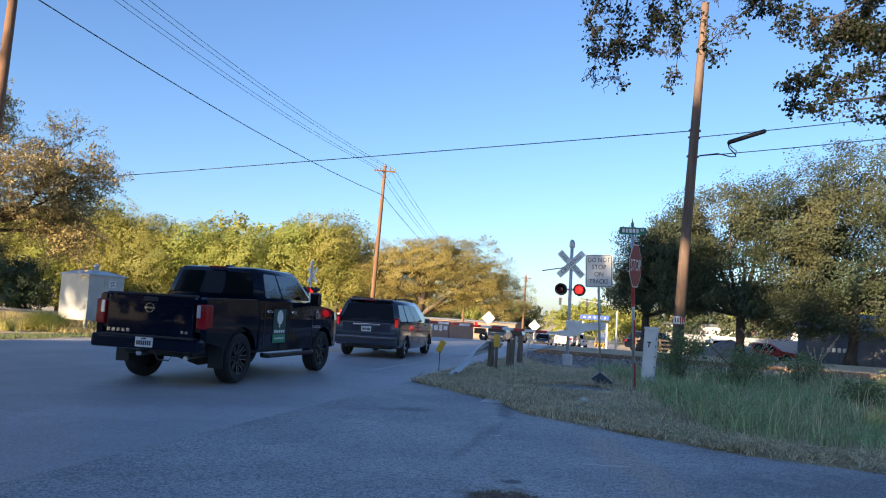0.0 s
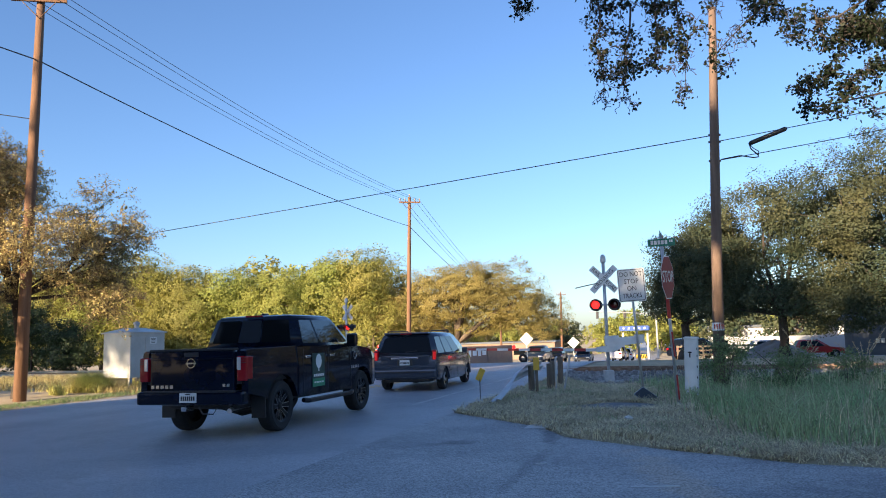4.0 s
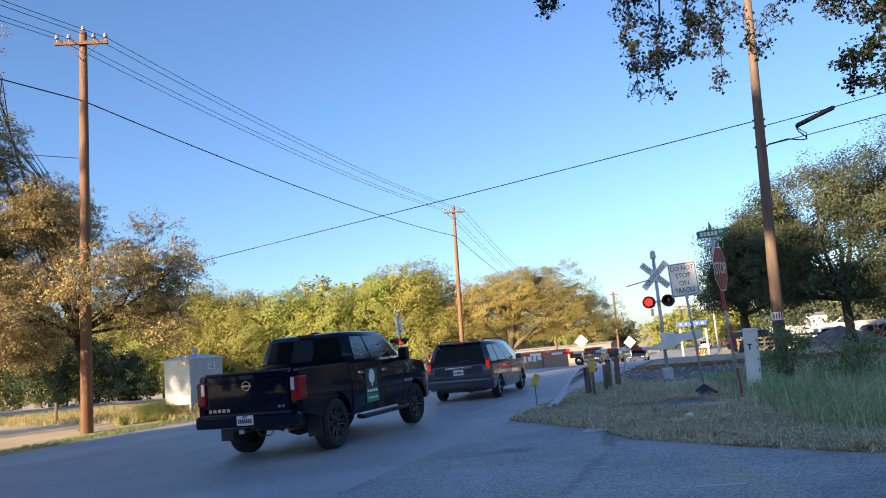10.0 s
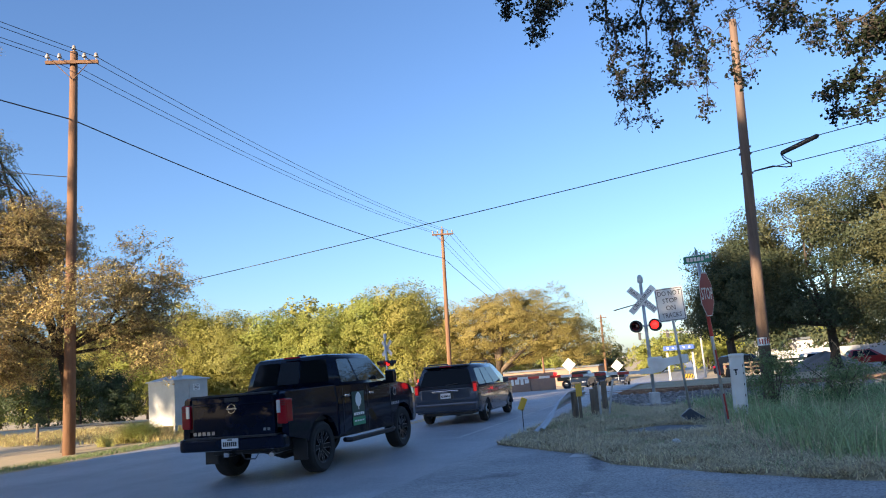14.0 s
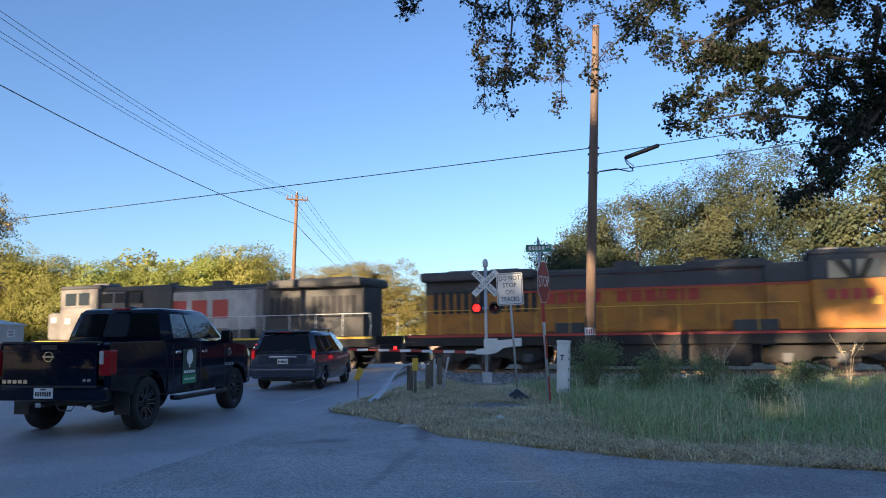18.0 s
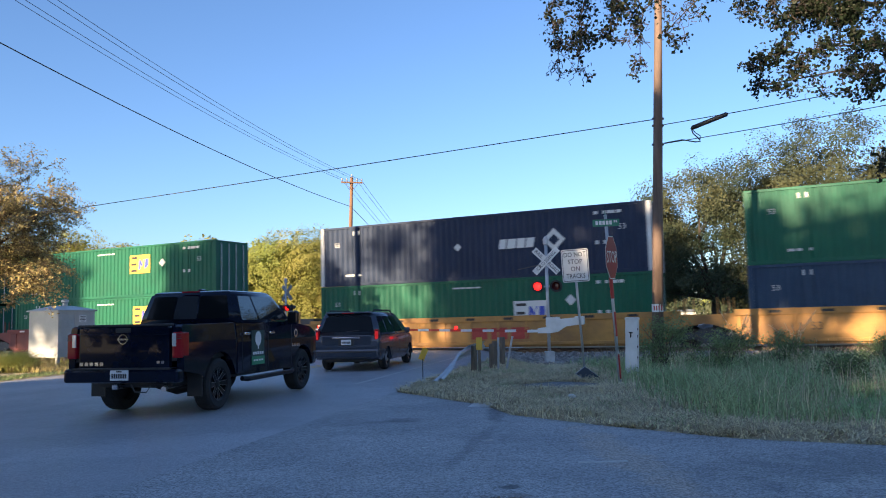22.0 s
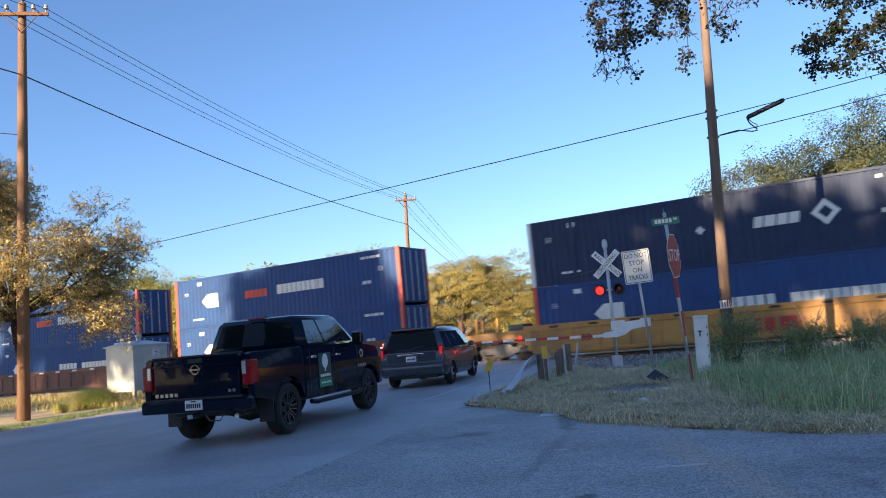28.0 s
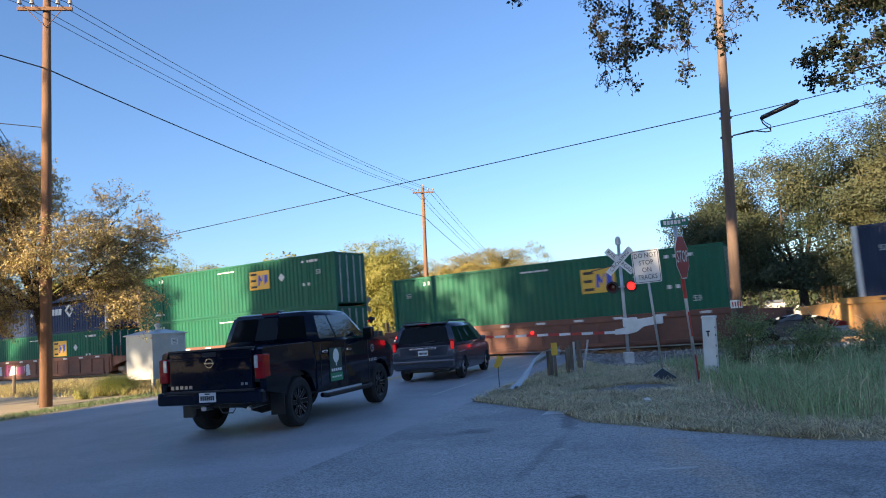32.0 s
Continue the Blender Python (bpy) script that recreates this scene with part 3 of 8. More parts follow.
def track():
    line = list(range(-560, 401, 12))
    bm = B()
    prof = [(-3.4, -0.55), (-1.9, -0.16), (1.9, -0.16), (3.4, -0.55)]
    rows = [[bm.verts.new(along(s, o, z)) for o, z in prof] for s in line]
    for a, b in zip(rows, rows[1:]):
        for i in range(3):
            bm.faces.new((a[i], a[i + 1], b[i + 1], b[i]))
    tagged(part("trackbed", bm, M_BALLAST), "grey crushed stone ballast bed under the rails", "track", kind="structure")
    prof = [(-0.07, -0.165), (-0.07, -0.15), (-0.012, -0.13), (-0.012, -0.045), (-0.037, -0.035), (-0.037, 0.0), (0.037, 0.0), (0.037, -0.035), (0.012, -0.045), (0.012, -0.13), (0.07, -0.15), (0.07, -0.165)]
    for side in (-0.75, 0.75):
        bm = B()
        rows = [[bm.verts.new(along(s, side + o, z)) for o, z in prof] for s in line]
        for a, b in zip(rows, rows[1:]):
            for i in range(len(prof)):
                j = (i + 1) % len(prof)
                bm.faces.new((a[i], a[j], b[j], b[i]))
        tagged(part("rail", bm, M_RAIL), "rusty brown steel rail with a worn head", "rail", group="rails of the track", kind="structure")
    bm = B()
    rng = np.random.default_rng(4)
    turn = pose(0, 0, 0, 0, 0, math.degrees(math.atan2(DV.y, DV.x)))
    for i in range(-60, 120):
        if -3 < i * 0.53 < 14:
            continue
        box(bm, along(i * 0.53, 0, -0.185), (0.22, 2.6, 0.05), 0, turn)
    tagged(part("sleepers", bm, M_TIE), "dark wooden sleepers bedded in ballast", "sleeper", kind="stuff")
    # concrete panels where the road crosses
    for i in range(6):
        for off, wdt in ((-1.35, 0.95), (0.0, 1.32), (1.35, 0.95)):
            s = -0.9 + 2.42 * i + 1.2
            bm = B()
            box(bm, along(s, off, -0.10), (2.39, wdt, 0.17), 0.012, turn)
            p = tagged(part("crossing_panel", bm, M_CONC), "pale concrete crossing panel between rails", "crossing panel", group="panels of the rail crossing", kind="structure")
    # loose stones by the signal
    bm = B()
    cnt = 0
    quads = []
    while cnt < 4200:
        s, o = rng.uniform(-16, 0.8), -7.4 + 5.8 * rng.uniform() ** 0.7
        p = along(s, o)
        if to_edge(p.x, p.y) < 0.2:
            continue
        z = land_z(p.x, p.y) if o < -3.0 else rail_z(p.x) - 0.16 - 0.39 * max(0, (-o - 1.9) / 1.5)
        r = rng.uniform(0.025, 0.075)
        c = np.array([p.x, p.y, z + 0.3 * r])
        ax = rng.normal(size=(3, 3))
        ax, _ = np.linalg.qr(ax)
        a, b, d = ax * r * rng.uniform(0.6, 1.2, (3, 1))
        for q in ((a, b), (b, d), (d, a)):
            o3 = [v for v in (a, b, d) if v is not q[0] and v is not q[1]][0]
            for sg in (1, -1):
                quads.append([c + sg * o3 + q[0] + q[1], c + sg * o3 - q[0] + q[1], c + sg * o3 - q[0] - q[1], c + sg * o3 + q[0] - q[1]])
        cnt += 1
    tagged(link_mesh("ballast_stones", quads_mesh("ballast_stones", np.array(quads)), M_BALLAST), "loose grey ballast stones beside the track", "stones", kind="stuff")


ground_sheet()
roads()
track()

# ---------------------------------------------------------------- train
TRAIN = []
M_CGREEN = mat("container_green", (0.008, 0.118, 0.068), 0.5, col2=(0.012, 0.10, 0.060), scale=0.8, fine=12, var=0.14, bump=0.05, spec=0.25)
M_CNAVY = mat("container_navy", (0.017, 0.033, 0.072), 0.5, col2=(0.013, 0.026, 0.058), scale=0.8, fine=12, var=0.18, bump=0.05, spec=0.25)
M_CNAVY2 = mat("container_midnight", (0.018, 0.036, 0.09), 0.5, col2=(0.015, 0.03, 0.075), scale=0.8, fine=12, var=0.16, bump=0.05, spec=0.25)
M_CBLUE = mat("container_blue", (0.018, 0.065, 0.20), 0.5, col2=(0.02, 0.055, 0.16), scale=0.8, fine=12, var=0.14, bump=0.05, spec=0.25)
M_CSX = mat("container_steel_blue", (0.035, 0.07, 0.12), 0.5, col2=(0.028, 0.055, 0.10), scale=0.8, fine=12, var=0.15, bump=0.05, spec=0.25)
M_CWHITE = mat("container_white", (0.70, 0.69, 0.66), 0.55, col2=(0.56, 0.54, 0.50), scale=0.9, fine=12, var=0.10, bump=0.05)
M_CRED = mat("container_red", (0.62, 0.065, 0.05), 0.5, col2=(0.52, 0.055, 0.045), scale=0.8, fine=12, var=0.15, bump=0.05)
M_CORANGE = mat("post_orange_red", (0.62, 0.07, 0.03), 0.5, scale=2, var=0.12, bump=0.03)
M_WELLY = mat("well_yellow", (0.50, 0.25, 0.06), 0.65, col2=(0.28, 0.14, 0.05), scale=0.6, fine=9, var=0.2, bump=0.1, mixpos=0.55)
M_WELLR = mat("well_red", (0.20, 0.045, 0.035), 0.65, col2=(0.12, 0.035, 0.03), scale=0.6, fine=9, var=0.2, bump=0.1)
M_WELLB = mat("well_brown", (0.19, 0.075, 0.045), 0.65, col2=(0.11, 0.05, 0.035), scale=0.6, fine=9, var=0.22, bump=0.1)
M_LOGO_Y = mat("logo_yellow", (0.72, 0.42, 0.05), 0.5, scale=3, var=0.08, bump=0)
M_LOGO_P = mat("logo_pale", (0.62, 0.64, 0.62), 0.5, scale=3, var=0.06, bump=0)
M_LOGO_B = mat("logo_blue", (0.04, 0.08, 0.45), 0.5, scale=3, var=0.08, bump=0)
M_LOGO_C = mat("logo_cyan", (0.05, 0.38, 0.60), 0.55, scale=3, var=0.1, bump=0)
M_GRAF = mat("graffiti_blue", (0.05, 0.27, 0.46), 0.6, col2=(0.16, 0.42, 0.55), scale=1.4, fine=5, var=0.2, bump=0)
M_GRAF3 = mat("graffiti_white", (0.55, 0.58, 0.60), 0.6, col2=(0.40, 0.46, 0.52), scale=2, fine=5, var=0.2, bump=0)
M_GRAF4 = mat("graffiti_magenta", (0.36, 0.05, 0.12), 0.6, col2=(0.22, 0.05, 0.16), scale=2, fine=5, var=0.2, bump=0)
M_GRAF2 = mat("graffiti_mauve", (0.50, 0.42, 0.46), 0.6, col2=(0.25, 0.12, 0.14), scale=1.8, fine=5, var=0.2, bump=0)
M_WHEEL = mat("train_wheel", (0.09, 0.07, 0.06), 0.6, 0.5, scale=4, var=0.3)
CL, CW, CH = 16.15, 2.59, 2.896
SHELLS = {}


def add_train(ob, at, z=0.0):
    """ob stands at that place of the train, its middle this far ahead of the reference point."""
    TRAIN.append((ob, at, z))
    return ob


def corrugated(bm, y, sgn, x0, x1, z0, z1, pitch, depth):
    """A ribbed steel wall along x."""
    xs = []
    x = x0
    while x < x1 - 0.01:
        for dx, dy in ((0.0, 0), (0.36, 0), (0.5, 1), (0.86, 1)):
            if x + dx * pitch < x1:
                xs.append((x + dx * pitch, dy))
        x += pitch
    xs.append((x1, 0))
    lo = [bm.verts.new((x, y - sgn * depth * k, z0)) for x, k in xs]
    hi = [bm.verts.new((x, y - sgn * depth * k, z1)) for x, k in xs]
    for i in range(len(xs) - 1):
        bm.faces.new((lo[i], lo[i + 1], hi[i + 1], hi[i]))


def shell(mname, material, pitch, depth):
    key = (mname, pitch)
    if key in SHELLS:
        return SHELLS[key]
    hw, hl = CW / 2, CL / 2
    bm = B()
    for s in (1, -1):
        corrugated(bm, s * (hw - 0.02), s, -hl + 0.12, hl - 0.12, 0.14, CH - 0.10, pitch, depth)
    body = bm
    for x in (-hl + 0.05, hl - 0.05):
        vs = [bm.verts.new(p) for p in ((x, -hw + 0.05, 0.1), (x, hw - 0.05, 0.1), (x, hw - 0.05, CH - 0.06), (x, -hw + 0.05, CH - 0.06))]
        bm.faces.new(vs)
    vs = [bm.verts.new(p) for p in ((-hl + 0.05, -hw + 0.03, CH - 0.03), (hl - 0.05, -hw + 0.03, CH - 0.03), (hl - 0.05, hw - 0.03, CH - 0.03), (-hl + 0.05, hw - 0.03, CH - 0.03))]
    bm.faces.new(vs)
    me = bpy.data.meshes.new("shell")
    bmesh.ops.recalc_face_normals(bm, faces=bm.faces)
    bm.to_mesh(me)
    bm.free()
    me.materials.append(material)
    rails = []
    for z, h in ((0.07, 0.14), (CH - 0.05, 0.10)):
        for s in (1, -1):
            bm = B()
            box(bm, (0, s * (hw - 0.03), z), (CL - 0.02, 0.06, h), 0.008)
            rme = bpy.data.meshes.new("rail")
            bm.to_mesh(rme)
            bm.free()
            rme.materials.append(material)
            rails.append(rme)
    SHELLS[key] = (me, rails)
    return SHELLS[key]


def shared(key, make, material):
    if key not in SHELLS:
        bm = make(B())
        me = bpy.data.meshes.new(key[0])
        bmesh.ops.recalc_face_normals(bm, faces=bm.faces)
        bm.to_mesh(me)
        bm.free()
        me.materials.append(material)
        SHELLS[key] = me
    return SHELLS[key]


def side_plate(bm, outline, x, z):
    """A painted shape on the near wall of a container; x counts towards the train's tail as the eye reads."""
    plate(bm, [(px, pz) for px, pz in outline], 0.01, Matrix.Translation((x, CW / 2 + 0.006, z)) @ pose(0, 0, 0, 0, 0, 180))
    return bm


def rect(x0, x1, z0, z1):
    return [(x0, z0), (x1, z0), (x1, z1), (x0, z1)]


def mark_square(ob, x, z, back, w=1.55, h=1.05):
    """A square company mark: a pale or yellow field with dark and blue strokes."""
    bm = side_plate(B(), rect(-w / 2, w / 2, -h / 2, h / 2), x, z)
    f = part("logo_field", bm, back, ob)
    face = Matrix.Translation((x, CW / 2 + 0.012, z)) @ pose(0, 0, 0, 0, 0, 180)
    for o in (rect(-0.66, -0.2, 0.30, 0.42), rect(-0.66, -0.26, -0.06, 0.06), rect(-0.66, -0.2, -0.42, -0.30)):
        part("logo_stroke", plate(B(), o, 0.008, face), M_BLACK, f)
    for o in ([(-0.1, -0.3), (0.02, -0.3), (0.06, 0.28), (-0.06, 0.28)], [(-0.06, 0.28), (0.04, 0.28), (0.2, -0.05), (0.14, -0.2)],
              [(0.14, -0.2), (0.2, -0.05), (0.32, 0.28), (0.26, 0.28)], [(0.36, -0.3), (0.64, -0.1), (0.64, 0.28), (0.40, 0.28)]):
        part("logo_stroke", plate(B(), o, 0.008, face), M_LOGO_B, f)


def mark_diamond(ob, x, z, r=0.24, material=None):
    bm = side_plate(B(), [(-r, 0), (0, -r), (r, 0), (0, r)], x, z)
    part("placard", bm, material or M_LOGO_P, ob)


def mark_bars(ob, name, x, z, widths, h, gap, material, slant=0.0):
    """A word that stands as plain bars."""
    bm = B()
    c = -(sum(widths) + gap * (len(widths) - 1)) / 2
    for w in widths:
        side_plate(bm, [(c, -h / 2), (c + w, -h / 2), (c + w + slant, h / 2), (c + slant, h / 2)], x, z)
        c += w + gap
    part(name, bm, material, ob)


def mark_ring(ob, x, z, r=0.5):
    """An open diamond."""
    bm = B()
    k = r * 0.5
    for q in ([(-r, 0), (0, -r), (0, -k), (-k, 0)], [(0, -r), (r, 0), (k, 0), (0, -k)], [(r, 0), (0, r), (0, k), (k, 0)], [(0, r), (-r, 0), (-k, 0), (0, k)]):
        side_plate(bm, q, x, z)
    part("logo_diamond", bm, M_LOGO_P, ob)


def number_plate(ob, text, size, x, z, material):
    letters("numerals", text, size, material, ob, Matrix.Translation((x, CW / 2 + 0.010, z)) @ pose(0, 0, 0, 0, 0, 180))


def container(kind, at, level, marks):
    colours = {"green": (M_CGREEN, "green"), "navy": (M_CNAVY, "dark navy"), "midnight": (M_CNAVY2, "deep blue"), "blue": (M_CBLUE, "bright blue"),
               "steel": (M_CSX, "steel blue"), "white": (M_CWHITE, "stained white"), "red": (M_CRED, "faded red")}
    material, word = colours[kind]
    place = "stacked on another container" if level else "sitting low in a well wagon"
    ob = thing("shipping_container", f"{word} ribbed steel shipping container {place}", "container", group="containers on the train")
    ribs = {"white": (0.62, 0.045), "blue": (0.31, 0.03)}.get(kind, (0.29, 0.04))
    me, rails = shell(kind, material, *ribs)
    link_mesh("shell", me, None, ob)
    for r in rails:
        link_mesh("rail", r, None, ob)
    posts = {"blue": M_CORANGE, "midnight": M_CWHITE if marks == "ring" else M_CNAVY2, "navy": M_CWHITE, "white": M_CWHITE}.get(kind, material)
    hl, hw = CL / 2, CW / 2
    for x in (-hl + 0.09, hl - 0.09):
        for y in (-hw + 0.07, hw - 0.07):
            pm = shared(("corner_post", posts.name), lambda bm: box(bm, (0, 0, CH / 2), (0.18, 0.15, CH - 0.02), 0.01), posts)
            o = link_mesh("corner_post", pm, None, ob)
            o.location = (x, y, 0)
    if kind in ("green", "navy", "midnight", "steel"):       # lifting posts inboard of the ends
        for x in (-6.0, 6.0):
            pm = shared(("lifting_post", material.name), lambda bm: box(bm, (0, 0, CH / 2), (0.20, 0.045, CH - 0.05), 0.006), material)
            o = link_mesh("lifting_post", pm, None, ob)
            o.location = (x, hw - 0.01, 0)
    # doors at the tail end, with locking rods
    for s in (-1, 1):
        dm = shared(("door", material.name), lambda bm: box(bm, (0, 0, 0), (0.05, 1.15, CH - 0.36), 0.01), material)
        o = link_mesh("door", dm, None, ob)
        o.location = (-hl + 0.035, s * 0.59, CH / 2)
        for k in (-0.3, 0.3):
            rm = shared(("locking_rod",), lambda bm: tube(bm, [(0, 0, -1.28), (0, 0, 1.28)], 0.022, 6), M_GALV)
            r = link_mesh("locking_rod", rm, None, o)
            r.location = (-0.045, k, 0)
    # markings
    if marks in ("emp", "emp_pale", "emp_w"):
        mark_square(ob, -2.5 if level else 0.9 if marks == "emp_w" else -2.8, 1.85 if marks != "emp_pale" else 1.35, M_LOGO_Y if marks != "emp_pale" else M_LOGO_P)
        mark_diamond(ob, -4.2 if level else -4.6, 1.85)
        mark_bars(ob, "lettering", 0.2, 2.55, (0.35, 0.2, 0.4, 0.25), 0.07, 0.05, M_LOGO_P)
    if marks == "ring":
        mark_bars(ob, "lettering", -2.2 if level else -2.6, 1.5, (0.32, 0.4, 0.36, 0.36), 0.42, 0.06, M_LOGO_P, 0.08)
        mark_ring(ob, -3.95, 1.55)
        mark_diamond(ob, 0.6, 1.5, 0.18)
    if marks == "stack":
        mark_bars(ob, "lettering", 1.6, 1.55, (0.3, 0.3, 0.25, 0.3, 0.25), 0.42, 0.06, M_CORANGE)
        mark_bars(ob, "lettering", -1.6, 1.6, (0.36, 0.26, 0.3, 0.26, 0.3, 0.26, 0.28, 0.3, 0.14, 0.32), 0.5, 0.05, M_LOGO_P)
        side = side_plate(B(), [(-0.75, 0.0), (-0.3, -0.4), (0.55, -0.4), (0.55, 0.4), (-0.3, 0.4)], 5.1, 1.5)
        part("logo_arrow", side, M_LOGO_P, ob)
    if marks == "stack_low":
        mark_bars(ob, "lettering", -0.9, 1.35, (0.36, 0.3, 0.3, 0.3, 0.3), 0.55, 0.07, M_LOGO_P)
        mark_bars(ob, "lettering", -4.0, 1.35, (0.36, 0.26, 0.3, 0.26, 0.3, 0.26, 0.28, 0.3, 0.14, 0.32), 0.5, 0.05, M_LOGO_P)
        side = side_plate(B(), [(-0.75, 0.0), (-0.3, -0.4), (0.55, -0.4), (0.55, 0.4), (-0.3, 0.4)], 4.6, 1.5)
        part("logo_arrow", side, M_LOGO_P, ob)
    if marks == "bracket":
        bm = B()
        for o in (rect(-2.1, -1.9, -0.6, 0.6), rect(-1.9, -1.6, 0.48, 0.6), rect(-1.9, -1.6, -0.6, -0.48), rect(1.9, 2.1, -0.6, 0.6), rect(1.6, 1.9, 0.48, 0.6), rect(1.6, 1.9, -0.6, -0.48)):
            side_plate(bm, o, -1.4, 1.4)
        part("logo_bracket", bm, M_LOGO_Y, ob)
        mark_bars(ob, "lettering", -1.4, 1.4, (0.85, 0.85, 0.85), 0.95, 0.12, M_LOGO_Y)
    if marks == "cyan":
        mark_bars(ob, "lettering", 3.6, 1.85, (0.6, 0.5, 0.55, 0.5), 0.75, 0.08, M_LOGO_C)
        mark_bars(ob, "lettering", 3.6, 1.2, (1.0, 0.9), 0.10, 0.1, M_LOGO_C)
        mark_bars(ob, "rust_streak", -4.9, 1.6, (0.07, 0.05, 0.09), 1.7, 0.9, M_WELLB)
        mark_bars(ob, "rust_streak", 6.9, 1.9, (0.05, 0.08, 0.05, 0.06), 0.7, 0.25, M_WELLB)
    if marks == "emp_red":
        mark_square(ob, 1.0, 0.75, M_LOGO_Y, 1.1, 0.8)
        mark_bars(ob, "lettering", -4.2, 2.0, (0.5, 0.3, 0.5), 0.16, 0.05, M_LOGO_P)
    if marks == "emp_white":
        mark_square(ob, 4.2, 2.0, M_LOGO_Y, 1.6, 1.0)
    # small stencils
    if kind in ("green", "blue", "midnight", "navy", "white", "steel"):
        number_plate(ob, "53", 0.34, -6.9, 0.75 if level == 0 else 1.9, M_LOGO_P)
        number_plate(ob, "53", 0.30, 7.1, 2.0, M_LOGO_P)
        mark_bars(ob, "lettering", -6.3, 2.55, (0.3, 0.15, 0.35, 0.2), 0.13, 0.05, M_LOGO_P)
        mark_bars(ob, "lettering", 6.2, 0.5, (0.25, 0.18, 0.3), 0.10, 0.06, M_LOGO_P)
        mark_bars(ob, "lettering", -6.0, 1.3, (0.25, 0.2), 0.16, 0.06, M_LOGO_P)
        mark_bars(ob, "label_patch", 6.0, 2.55, (0.34,), 0.2, 0.05, M_LOGO_P)
    add_train(ob, at - CL / 2, 0.25 + (CH if level else 0) + (0.012 if level else 0))
    return ob


def bogie(parent, x):
    """Two wheelsets in a cast frame."""
    hub = new("bogie")
    hub.parent = parent
    hub.location = (x, 0, 0)
    for s in (1, -1):
        fm = shared(("side_frame",), lambda bm: prism(bm, [(-1.25, 0.50), (-1.15, 0.62), (-0.5, 0.62), (-0.35, 0.78), (0.35, 0.78), (0.5, 0.62), (1.15, 0.62), (1.25, 0.5), (1.15, 0.36), (0.55, 0.36), (0.3, 0.2), (-0.3, 0.2), (-0.55, 0.36), (-1.15, 0.36)], -0.09, 0.09), M_STEEL)
        f = link_mesh("side_frame", fm, None, hub)
        f.location = (0, s * 1.0, 0)
        f.rotation_euler = (0, 0, radians(90))
        for dx in (-0.88, 0.88):
            wm = shared(("wheel",), lambda bm: lathe(bm, [(0, -0.06), (0.12, -0.08), (0.14, -0.03), (0.36, -0.03), (0.38, -0.065), (0.455, -0.065), (0.455, -0.035), (0.42, -0.03), (0.415, 0.065), (0.37, 0.065), (0.35, 0.0), (0, 0.0)], pose(0, 0, 0, 90), 24), M_WHEEL)
            w = link_mesh("wheel", wm, None, hub)
            w.location = (dx, s * 0.76, 0.42)
            w.rotation_euler = (0, 0, 0 if s < 0 else math.pi)
    for dx in (-0.88, 0.88):
        am = shared(("axle",), lambda bm: tube(bm, [(0, -0.95, 0), (0, 0.95, 0)], 0.08, 8), M_WHEEL)
        a = link_mesh("axle", am, None, hub)
        a.location = (dx, 0, 0.42)
    return hub


